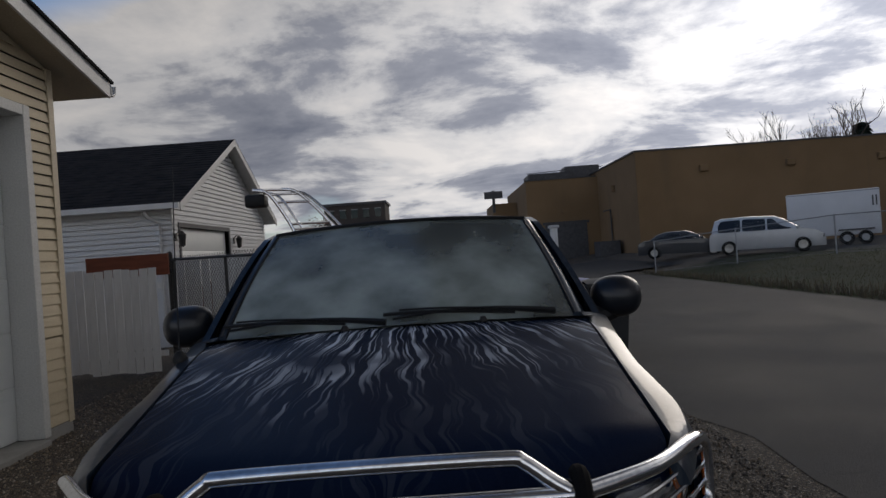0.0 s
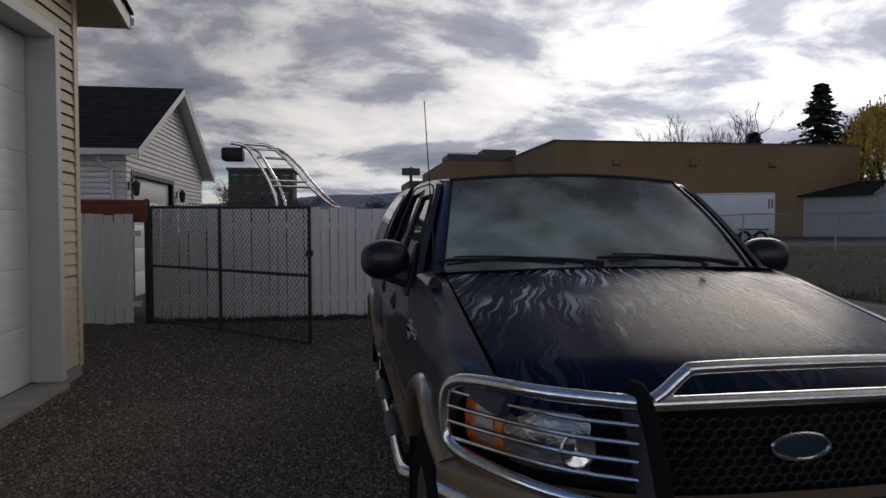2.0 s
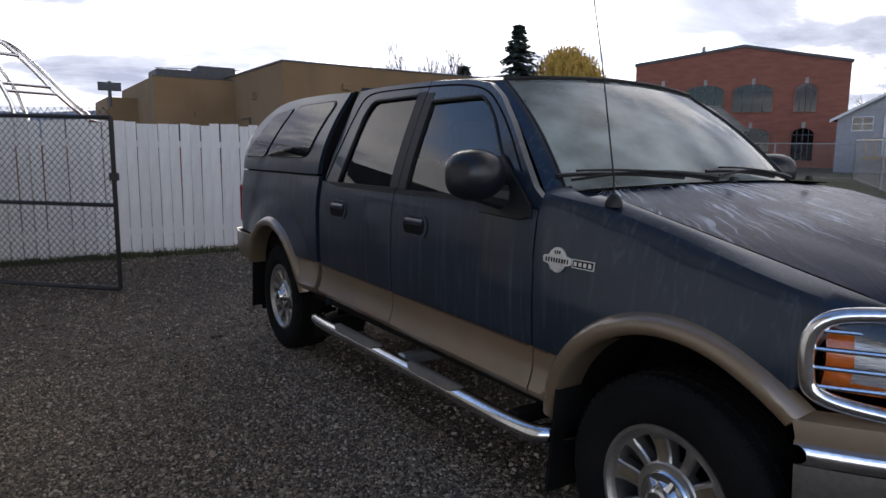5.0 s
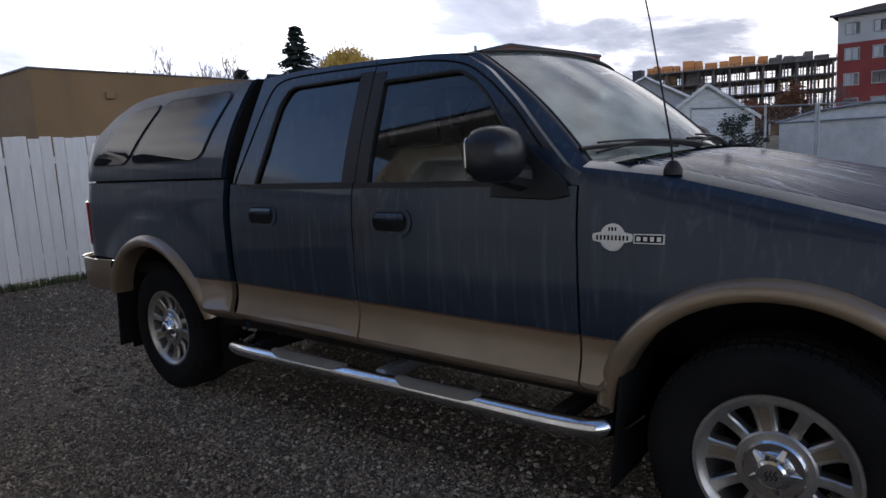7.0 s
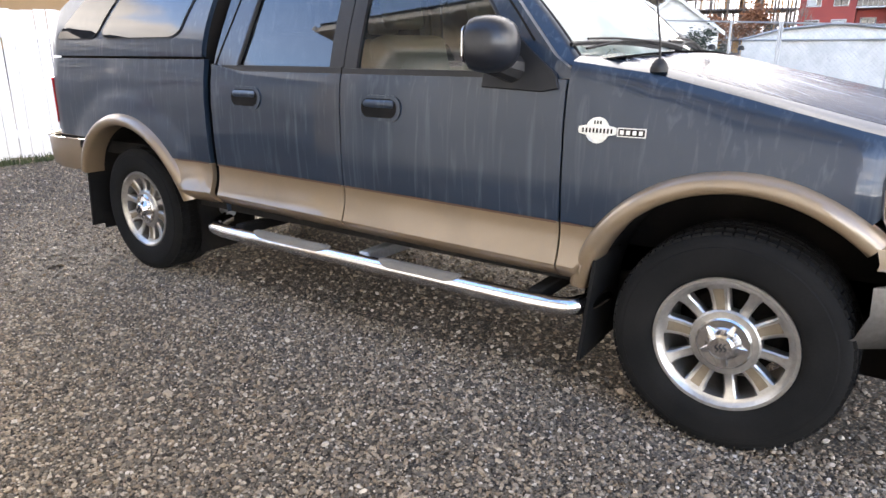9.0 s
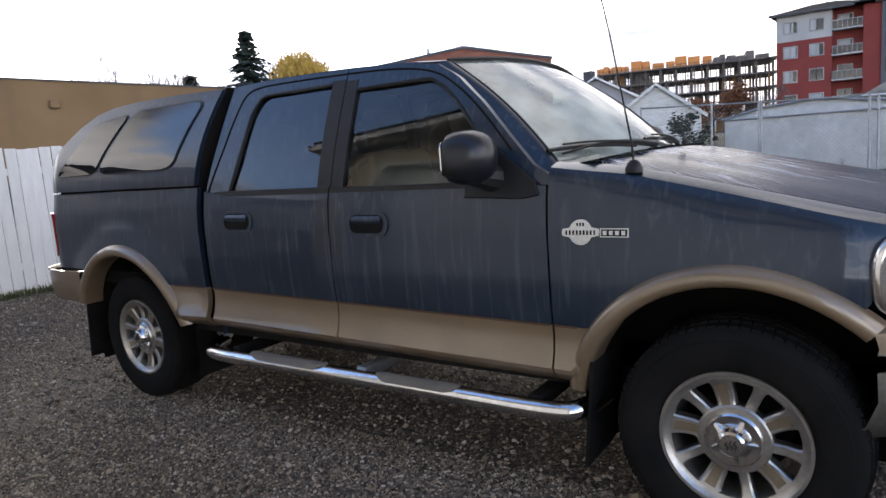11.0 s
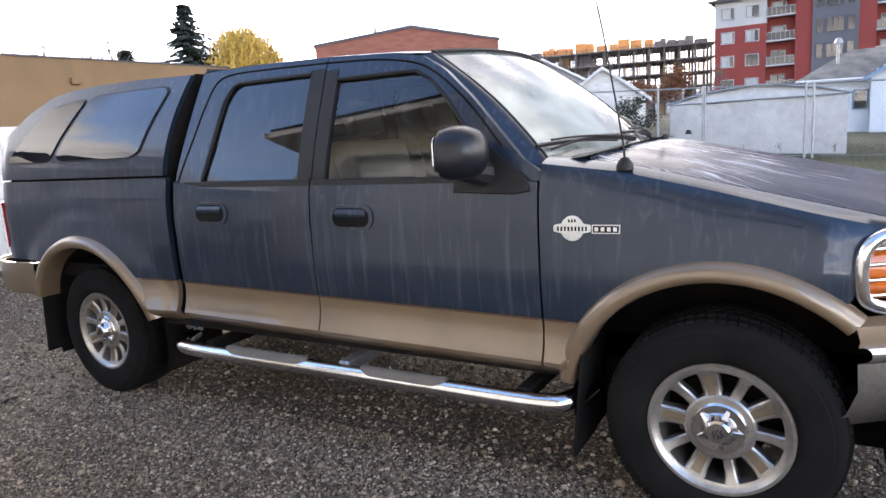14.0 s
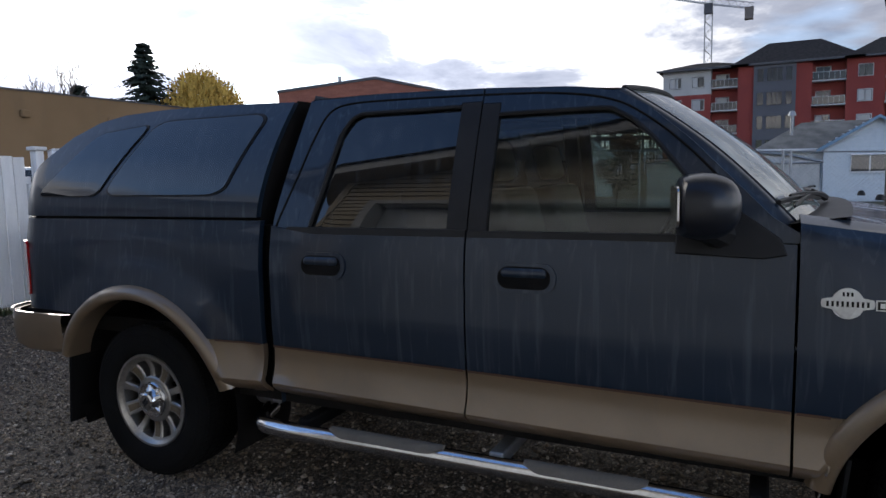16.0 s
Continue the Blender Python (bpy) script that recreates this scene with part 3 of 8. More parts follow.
def sheet(bm, xs, ys, dz=0.0, f=None):
    loft(bm, [[(x, y, rise(x, y) + dz + (f(x, y) if f else 0)) for y in ys] for x in xs])
    return bm


XS = [-3000, -300, -60, -20, -8, -4, 0, 2.4, 5, 8, 9.2, 9.6, 10.2, 10.8, 11.4, 12, 12.6, 13.2, 13.8, 14.6, 16, 20, 28, 45, 80, 160, 400, 3000]
YS = [-3000, -300, -60, -20, -8, -2, 0, 2, 4, 6, 8, 10, 12, 16, 20, 26, 34, 45, 60, 90, 160, 400, 3000]
solo("ground", sheet(B(), XS, YS), M["gravel"], "brown crushed gravel yard, slightly damp", "ground", kind="structure")


def alley_edge(y, k):
    return 0.16 * math.sin(0.9 * y + k) + 0.09 * math.sin(2.7 * y + 2 * k)


bm = B()
ya = [-40 + 1.0 * i for i in range(125)]
loft(bm, [[(lerp(2.45 + alley_edge(y, 0), 9.25 + 0.4 * alley_edge(y, 3), t / 8), y, 0.004 + 0.02 * math.sin(math.pi * t / 8)) for y in ya] for t in range(9)])
solo("road", bm, M["asphalt"], "worn grey asphalt alley with damp patches and cracks", "road", kind="structure")
bm = B()
sheet(bm, [8, 12, 16, 20, 30, 42], [30.5, 34, 40, 46], 0.012)
sheet(bm, [12.5, 15, 18, 22, 30, 42], [24.5, 26, 28, 30.4], 0.012)
solo("parking_lot", bm, M["asphalt"], "grey asphalt parking lot beside the brown building", "parking lot", kind="structure")
bm = B()
xg = [9.22, 9.5, 9.8, 10.2, 10.8, 11.4, 12, 12.6, 13.2, 13.8, 14.6, 16, 18, 22, 30, 45, 70]
sheet(bm, xg, [-30, -20, -12, -8, -4, -2, 0, 2, 4, 6, 8, 10, 12, 14, 16, 18, 20, 22, 24, 26, 28.5], 0.006)
solo("lawn_ground", bm, M["grass_soil"], "patchy green lawn across the alley", "lawn", kind="structure")


def scatter(name, n, area, material, label, category, size, build, dz=0.0):
    """Many small pieces as one mesh: build(rng) gives vertices and faces of one."""
    rng = random.Random(name)
    V, F = [], []
    for _ in range(n):
        x, y = area(rng)
        v, f = build(rng, size)
        k = len(V)
        z = rise(x, y) + dz
        V += [(x + a, y + b, z + c) for a, b, c in v]
        F += [tuple(i + k for i in q) for q in f]
    me = bpy.data.meshes.new(name)
    me.from_pydata(V, [], F)
    me.materials.append(material)
    ob = new(name, me)
    return tagged(ob, label, category, kind="stuff")


OCT = [(1, 0, 0), (-1, 0, 0), (0, 1, 0), (0, -1, 0), (0, 0, 1), (0, 0, -1)]
OCTF = [(0, 2, 4), (2, 1, 4), (1, 3, 4), (3, 0, 4), (2, 0, 5), (1, 2, 5), (3, 1, 5), (0, 3, 5)]
PEB_V = np.array([(1.0, 0, 0.1), (0.45, 0.88, 0.0), (-0.55, 0.8, 0.12), (-1.0, -0.05, 0.0), (-0.45, -0.88, 0.1), (0.55, -0.8, 0.0), (0.42, 0.2, 0.85), (-0.4, -0.12, 0.95),
                  (0.6, 0.0, -0.7), (-0.3, 0.5, -0.7), (-0.3, -0.5, -0.7)])
PEB_F = [(0, 1, 6), (1, 2, 7, 6), (2, 3, 7), (3, 4, 7), (4, 5, 6, 7), (5, 0, 6), (0, 8, 1), (1, 8, 9), (1, 9, 2), (2, 9, 3), (3, 9, 10), (3, 10, 4), (4, 10, 5), (5, 10, 8), (5, 8, 0)]


def gravel(name, seed, n, x0, x1, y0, y1, size, skip=None):
    """Loose stones strewn over a stretch of the yard, each turned and tilted its own way."""
    rg = np.random.default_rng(seed)
    x, y = rg.uniform(x0, x1, n), rg.uniform(y0, y1, n)
    if skip:
        keep = ~((x > skip[0]) & (x < skip[1]) & (y > skip[2]) & (y < skip[3]))
        x, y = x[keep], y[keep]
    n = len(x)
    s = size * np.exp(rg.normal(0, 0.30, n))
    v = PEB_V[None] * (1 + rg.uniform(-0.22, 0.22, (n, 11, 3)))
    v = v * np.stack([s * rg.uniform(0.9, 1.3, n), s * rg.uniform(0.65, 0.95, n), s * rg.uniform(0.55, 0.85, n)], 1)[:, None, :]
    for i, j, lim in ((0, 2, 0.55), (1, 2, 0.55), (0, 1, 3.14)):
        a = rg.uniform(-lim, lim, n)
        c, d = np.cos(a)[:, None], np.sin(a)[:, None]
        p, q = v[:, :, i] * c - v[:, :, j] * d, v[:, :, i] * d + v[:, :, j] * c
        v[:, :, i], v[:, :, j] = p, q
    z = np.array([rise(a, b) for a, b in zip(x, y)])
    v = v + np.stack([x, y, z + s * rg.uniform(0.0, 0.55, n)], 1)[:, None, :]
    me = bpy.data.meshes.new(name)
    F = [tuple(k * 11 + i for i in f) for k in range(n) for f in PEB_F]
    me.from_pydata(v.reshape(-1, 3).tolist(), [], F)
    me.materials.append(M["stones"])
    return tagged(new(name, me), "loose grey, brown and pale gravel stones", "gravel", kind="stuff")


gravel("gravel_stones", 1, 105000, -3.2, -0.75, -0.9, 3.7, 0.0066)
gravel("gravel_stones", 2, 66000, -4.6, 2.4, -1.6, 8.8, 0.0090, (-3.2, -0.75, -0.9, 3.7))


def blade(rng, size):
    h, a, l = size * rng.uniform(0.5, 1.3), rng.uniform(0, 6.28), rng.uniform(-0.6, 0.6)
    w = size * 0.09
    c, s = math.cos(a) * w, math.sin(a) * w
    return [(-c, -s, 0), (c, s, 0), (l * h * 0.5 * s / w, l * h * 0.5 * c / w, h)], [(0, 1, 2)]


scatter("lawn_grass", 60000, lambda r: (9.35 + 14 * r.random() ** 1.6, r.uniform(-6, 27)), M["grass"], "short green and straw-coloured grass", "grass", 0.06, blade)
scatter("verge_weeds", 1500, lambda r: (9.3 + abs(r.gauss(0, 0.45)), r.uniform(4, 29)), M["drystalk"], "tall dry weeds along the alley edge", "weeds", 0.22, blade)
scatter("fence_weeds", 2600, lambda r: (r.uniform(-4.3, 2.1), 8.78 - abs(r.gauss(0, 0.07))), M["weed"], "low weeds along the foot of the fence", "weeds", 0.10, blade)


# ---- near garage ----
def lap_wall(bm, x, y0, y1, z0, z1, pitch=0.115, proud=0.018, axis="y", side=1):
    """Overlapping boards facing +x (axis y) or -y (axis x)."""
    n = int(math.ceil((z1 - z0) / pitch))
    for i in range(n):
        a, b = z0 + i * pitch, min(z1, z0 + (i + 1) * pitch)
        prof = ((0.0, b), (proud, a + 0.008), (proud, a), (0.0, a))
        if axis == "y":
            loft(bm, [[(x + side * d, y, z) for d, z in prof] for y in (y0, y1)])
        else:
            loft(bm, [[(y, x - side * d, z) for d, z in prof] for y in (y0, y1)])
    return bm


GX = -3.97
G1 = thing("garage", (GX - 3, 1.9, 0), "beige vinyl-sided garage with a tall white overhead door", "garage")
G1["kind"] = "structure"
DY0, DY1, DZ = -0.55, 4.40, 3.36
WY0, WY1, PY, PITCH = -1.10, 4.93, 1.92, 0.255


def rake(y):
    """Height of the wall head under the sloping soffit."""
    return 3.96 + PITCH * (WY1 - PY - abs(y - PY))


part("wall", box(B(), GX - 0.16, GX, DY1 + 0.02, WY1, 0.13, 3.96), M["siding"], G1, "beige wall")
part("wall", box(B(), GX - 0.16, GX, WY0, DY0 - 0.02, 0.13, 3.96), M["siding"], G1)
part("wall", box(B(), GX - 0.16, GX, DY0 - 0.02, DY1 + 0.02, DZ + 0.02, 3.96), M["siding"], G1)
part("wall", box(B(), GX - 7.0, GX - 0.16, WY1 - 0.16, WY1, 0.13, 3.96), M["siding"], G1)
part("wall", box(B(), GX - 7.0, GX - 0.16, WY0, WY0 + 0.16, 0.13, 3.96), M["siding"], G1)
part("wall", box(B(), GX - 7.16, GX - 7.0, WY0, WY1, 0.13, 3.96), M["siding"], G1)
bm = B()
prism(bm, [(WY0, 3.96), (WY1, 3.96), (PY, rake(PY))], lambda a, b, d: (d, a, b), GX - 0.16, GX)
part("gable", bm, M["siding"], G1, "", False)
part("footing", box(B(), GX - 0.20, GX + 0.012, DY1 + 0.005, WY1 + 0.015, -0.05, 0.13), M["concrete"], G1, "concrete footing")
part("footing", box(B(), GX - 0.20, GX + 0.012, WY0 - 0.015, DY0 - 0.005, -0.05, 0.13), M["concrete"], G1)
part("door_sill", bevelled(box(B(), GX - 0.50, GX + 0.10, DY0 + 0.003, DY1 - 0.003, -0.05, 0.055), 0.008, 1), M["concrete"], G1, "concrete door sill")
z = 0.14
while z < rake(PY) - 0.12:
    if z < DZ + 0.10:
        runs = [(DY1 + 0.115, WY1 - 0.07), (WY0, DY0 - 0.115)]
    else:
        k = (WY1 - PY) if z + 0.06 < 3.96 else (rake(PY) - z - 0.06) / PITCH
        runs = [(max(WY0, PY - k), min(WY1 - 0.07, PY + k))]
    for y0, y1 in runs:
        part("siding_board", lap_wall(B(), GX, y0, y1, z, z + 0.115), M["siding"], G1)
    if z < 3.9:
        part("siding_board", lap_wall(B(), WY1, GX - 6.9, GX - 0.05, z, z + 0.115, axis="x", side=-1), M["siding"], G1)
    z += 0.115
bm = B()
box(bm, GX - 0.05, GX + 0.026, WY1 + 0.001, WY1 + 0.026, 0.12, 3.96)
box(bm, GX + 0.001, GX + 0.026, WY1 - 0.07, WY1, 0.12, 3.96)
part("corner_trim", bm, M["trimbeige"], G1, "beige corner trim")
for y0, y1, z0, z1 in ((DY1, DY1 + 0.11, 0.06, DZ + 0.11), (DY0 - 0.11, DY0, 0.06, DZ + 0.11), (DY0 + 0.001, DY1 - 0.001, DZ, DZ + 0.11)):
    part("door_casing", bevelled(box(B(), GX - 0.30, GX + 0.03, y0, y1, z0, z1), 0.005, 1), M["jamb"], G1, "grey-white door casing")
door = part("overhead_door", box(B(), GX - 0.30, GX - 0.26, DY0 + 0.004, DY1 - 0.004, 0.06, DZ - 0.004), M["doorwhite"], G1, "white sectional overhead door")
for k in range(6):
    z0 = 0.065 + k * 0.548
    bm = B()
    zs = [z0 + 0.548 * q for q in (0, 0.012, 0.05, 0.06, 0.24, 0.26, 0.28, 0.49, 0.51, 0.53, 0.74, 0.76, 0.78, 0.95, 0.985, 0.998)]
    ds = [0.002, 0.009, 0.011, 0.012, 0.012, 0.0102, 0.012, 0.012, 0.0102, 0.012, 0.012, 0.0102, 0.012, 0.012, 0.010, 0.002]
    loft(bm, [[(GX - 0.255 + d, y, z) for d, z in zip(ds, zs)] for y in (DY0 + 0.006, DY1 - 0.006)])
    part("door_section", bm, M["doorwhite"], door)
# roof: ridge along x, sloping rakes over the door wall
RX, OV = GX + 0.36, 0.66
for sgn in (1, -1):
    ye = PY + sgn * (WY1 - PY + OV)
    ze = 3.96 - PITCH * OV
    zr = rake(PY)
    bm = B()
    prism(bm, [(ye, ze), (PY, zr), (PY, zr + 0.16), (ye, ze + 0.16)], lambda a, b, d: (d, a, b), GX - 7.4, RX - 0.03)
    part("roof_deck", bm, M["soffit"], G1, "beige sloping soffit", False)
    bm = B()
    prism(bm, [(ye, ze - 0.012), (PY, zr - 0.012), (PY, zr + 0.165), (ye, ze + 0.165)], lambda a, b, d: (d, a, b), RX - 0.03, RX)
    part("rake_board", bm, M["fascia"], G1, "white rake board", False)
    bm = B()
    n = 24
    for i in range(n):
        t0, t1 = i / n, (i + 1) / n
        ya, yb = lerp(ye + sgn * 0.03, PY, t0), lerp(ye + sgn * 0.03, PY, t1)
        za, zb = lerp(ze + 0.16, zr + 0.165, t0), lerp(ze + 0.16, zr + 0.165, t1)
        loft(bm, [[(x, ya, za), (x, ya, za + 0.034), (x, yb, zb + 0.02)] for x in (RX + 0.03, GX - 7.4)])
    loft(bm, [[(RX + 0.03, lerp(ye, PY, t), lerp(ze + 0.155, zr + 0.16, t)), (RX + 0.032, lerp(ye, PY, t), lerp(ze + 0.195, zr + 0.20, t))] for t in (0, 1)])
    part("roof_shingles", bm, M["shingle"], G1, "dark asphalt shingles")
    bm = B()
    g0 = ye + sgn * 0.004
    gut = [(g0, ze + 0.15), (g0, ze + 0.02), (g0 + sgn * 0.06, ze + 0.015), (g0 + sgn * 0.10, ze + 0.06), (g0 + sgn * 0.12, ze + 0.155), (g0 + sgn * 0.11, ze + 0.155), (g0 + sgn * 0.09, ze + 0.065), (g0 + sgn * 0.01, ze + 0.03)]
    rows = loft(bm, [[(x, a, b) for a, b in gut] for x in (RX + 0.01, GX - 7.4)], closed=True)
    bm.faces.new(rows[0])
    part("gutter", bm, M["fascia"], G1, "white metal gutter")


# ---- white house garage behind the fence ----
def gable_house():
    H = thing("house", (-9, 16, 0), "white vinyl-sided garage with dark shingle roof and lanterns", "house")
    X, y0, y1, ze, yp, zp = -5.72, 12.35, 19.95, 3.08, 16.2, 5.13
    d0, d1, dz = 12.75, 16.15, 2.66
    for a, b, c, d in ((y0, d0, 0, ze), (d1, y1, 0, ze), (d0, d1, dz, ze)):
        part("wall", box(B(), X - 0.15, X, a, b, c, d), M["whitevinyl"], H)
    bm = B()
    prism(bm, [(y0, ze), (y1, ze), (yp, zp - 0.1)], lambda a, b, d: (X + d, a, b), -0.15, -0.002)
    part("gable", bm, M["whitevinyl"], H)
    part("wall", box(B(), X - 9, X - 0.15, y0, y0 + 0.15, 0, ze), M["whitevinyl"], H)
    for i in range(44):
        z = 0.4 + 0.115 * i
        if z > 5.1:
            break
        lo = y0 if z < ze else lerp(y0, yp, (z - ze) / (zp - 0.1 - ze))
        hi = y1 if z < ze else lerp(y1, yp, (z - ze) / (zp - 0.1 - ze))
        segs = [(lo, d0 - 0.1), (d1 + 0.1, hi)] if z < dz + 0.08 else [(lo, hi)]
        for a, b in segs:
            if b - a > 0.1:
                part("siding_board", lap_wall(B(), X, a, b, z, z + 0.115), M["whitevinyl"], H)
        if z < ze - 0.1 and z > 1.4:
            part("siding_board", lap_wall(B(), y0, X - 8.9, X - 0.02, z, z + 0.115, axis="x"), M["whitevinyl"], H)
    part("garage_door", box(B(), X - 0.14, X - 0.10, d0, d1, 0, dz), M["doorwhite"], H, "white overhead door")
    for k in range(5):
        bm = B()
        z = k * 0.53
        loft(bm, [[(X - 0.10 + d, y, z + q) for d, q in ((0, 0.0), (0.012, 0.03), (0.012, 0.5), (0, 0.528))] for y in (d0, d1)])
        part("door_section", bm, M["doorwhite"], H)
    for a, b, c, d in ((d0 - 0.1, d0, 0, dz + 0.1), (d1, d1 + 0.1, 0, dz + 0.1), (d0, d1, dz, dz + 0.1)):
        part("door_casing", box(B(), X - 0.10, X + 0.03, a, b, c, d), M["darkmetal"], H, "dark door casing")
    # roof
    for sgn, ya, za in ((-1, y0 - 0.35, 3.06), (1, y1 + 0.35, 3.06)):
        bm = B()
        n = 24
        for i in range(n):
            t0, t1 = i / n, (i + 1) / n
            loft(bm, [[(x, lerp(ya, yp, t0), lerp(za, zp, t0) + 0.085), (x, lerp(ya, yp, t0), lerp(za, zp, t0) + 0.10), (x, lerp(ya, yp, t1), lerp(za, zp, t1) + 0.088)] for x in (X + 0.36, X - 9.5)])
        part("roof_shingles", bm, M["shingle"], H, "dark asphalt shingles")
        bm = B()
        prism(bm, [(ya, za), (yp, zp), (yp, zp + 0.08), (ya, za + 0.08)], lambda a, b, d: (d, a, b), X - 9.5, X + 0.33)
        part("roof_deck", bm, M["fascia"], H, smooth=False)
        bm = B()
        prism(bm, [(ya, za - 0.10), (yp, zp - 0.10), (yp, zp + 0.085), (ya, za + 0.085)], lambda a, b, d: (d, a, b), X + 0.33, X + 0.355)
        part("rake_board", bm, M["fascia"], H, "white rake board", False)
        part("gutter", box(B(), X - 9.5, X + 0.34, ya - 0.10, ya, za - 0.04, za + 0.08), M["fascia"], H)
    bm = B()
    tube(bm, [(X - 0.45, y0 - 0.38, 2.98), (X - 0.40, y0 - 0.30, 2.86), (X - 0.25, y0 - 0.07, 2.74), (X - 0.25, y0 - 0.06, 0.1)], 0.04, 6)
    part("downspout", bm, M["fascia"], H)
    for yl in (d0 - 0.27, d1 + 0.45):
        bm = B()
        box(bm, X + 0.005, X + 0.03, yl - 0.05, yl + 0.05, 2.33, 2.50)
        tube(bm, [(X + 0.02, yl, 2.48), (X + 0.10, yl, 2.56), (X + 0.16, yl, 2.52)], 0.012, 5)
        lathe(bm, [(0.0, 0.10), (0.03, 0.07), (0.10, 0.0), (0.085, -0.01), (0.06, -0.22), (0.07, -0.23), (0.0, -0.27)], Matrix.Translation((X + 0.16, yl, 2.46)), 6)
        part("lantern", bm, M["blackmetal"], H, "black coach lantern")


gable_house()


# ---- white board fence ----
def fence_run(name, p, q, h, label, boards=0.142):
    d = Vector((q[0] - p[0], q[1] - p[1], 0))
    L_ = d.length
    d.normalize()
    F = thing(name, (p[0], p[1], 0), label, "fence")
    F["kind"] = "structure"
    rng = random.Random(name + str(p))
    ang = math.atan2(d.y, d.x)
    n = int(L_ / boards)
    shapes = []
    for k in range(4):
        bm = B()
        w = boards * 0.5 - (0.003, 0.005, 0.004, 0.006)[k]
        box(bm, -w, w, -0.009, 0.009, 0.0, h - 0.06)
        bmesh.ops.bevel(bm, geom=[e for e in bm.edges if abs(e.verts[0].co.z - e.verts[1].co.z) > 0.5], offset=0.003, segments=1, affect="EDGES")
        me = bpy.data.meshes.new("board")
        bm.to_mesh(me)
        bm.free()
        me.materials.append(M["whitepaint"])
        shapes.append(me)
    for i in range(n):
        ob = new("board", rng.choice(shapes))
        ob.parent = F
        c = Vector(p).to_3d() + d * (boards * (i + 0.5)) if len(p) == 3 else Vector((p[0], p[1], 0)) + d * (boards * (i + 0.5))
        loc = c + Vector((0, rng.uniform(-0.003, 0.003), 0.05 + rng.uniform(-0.02, 0.02)))
        ob.matrix_parent_inverse = Matrix.Translation((p[0], p[1], 0)).inverted()
        ob.matrix_basis = Matrix.Translation(loc) @ Matrix.Rotation(ang, 4, "Z") @ Matrix.Rotation(radians(rng.uniform(-0.4, 0.4)), 4, "Y")
    nv = Vector((-d.y, d.x, 0)) * 0.035
    for z in (0.35, h - 0.3):
        a, b = Vector((p[0], p[1], z)) + nv, Vector((p[0], p[1], z)) + nv + d * L_
        bm = B()
        m = Matrix.Translation((a + b) / 2) @ Matrix.Rotation(ang, 4, "Z")
        box(bm, -L_ / 2, L_ / 2, -0.02, 0.02, -0.045, 0.045, m)
        part("fence_rail", bm, M["whitepaint"], F)
    return F


fence_run("fence", (-4.30, 8.88), (2.02, 8.88), 1.87, "white painted vertical board fence with gaps")
fence_run("fence", (-7.2, 8.72), (-5.55, 8.72), 1.78, "white painted board fence beside the garage")
fence_run("fence", (-5.60, 8.46), (-4.36, 8.46), 1.75, "white painted board gate panel in the fence")
solo("red_board", bevelled(box(B(), -5.62, -4.27, 8.50, 8.54, 1.62, 1.97), 0.008, 1), M["redwood"], "red-brown stained board above the white fence", "board")
for x, y, h in ((2.10, 8.86, 1.93),):
    fp = thing("fence_post", (x, y, 0), "white square fence post with a cap", "fence post")
    part("post", bevelled(box(B(), x - 0.055, x + 0.055, y - 0.055, y + 0.055, 0, h), 0.006, 1), M["whitepaint"], fp)
    part("cap", bevelled(box(B(), x - 0.085, x + 0.085, y - 0.085, y + 0.085, h, h + 0.05), 0.012, 1), M["fascia"], fp)


# ---- chain-link ----
def link_mesh(bm, p, q, z0, z1, pitch, r):
    """Two families of slanting wires between two posts."""
    p, q = Vector((*p, 0)), Vector((*q, 0))
    d = q - p
    L_, h = d.length, z1 - z0
    d.normalize()
    nrm = Vector((-d.y, d.x, 0)) * r
    for fam, off in ((1, nrm), (-1, -nrm)):
        s0 = -h
        while s0 < L_:
            a, b = (s0, z0), (s0 + h, z1)
            if fam < 0:
                a, b = (s0, z1), (s0 + h, z0)
            (sa, za), (sb, zb) = a, b
            if sa < 0:
                za, sa = lerp(za, zb, (0 - sa) / (sb - sa)), 0
            if sb > L_:
                zb, sb = lerp(za, zb, (L_ - sa) / (sb - sa)), L_
            if sb - sa > 0.02:
                A, C = p + d * sa + Vector((0, 0, za)) + off, p + d * sb + Vector((0, 0, zb)) + off
                tube(bm, [A, C], r, 3, caps=False)
            s0 += pitch
    return bm


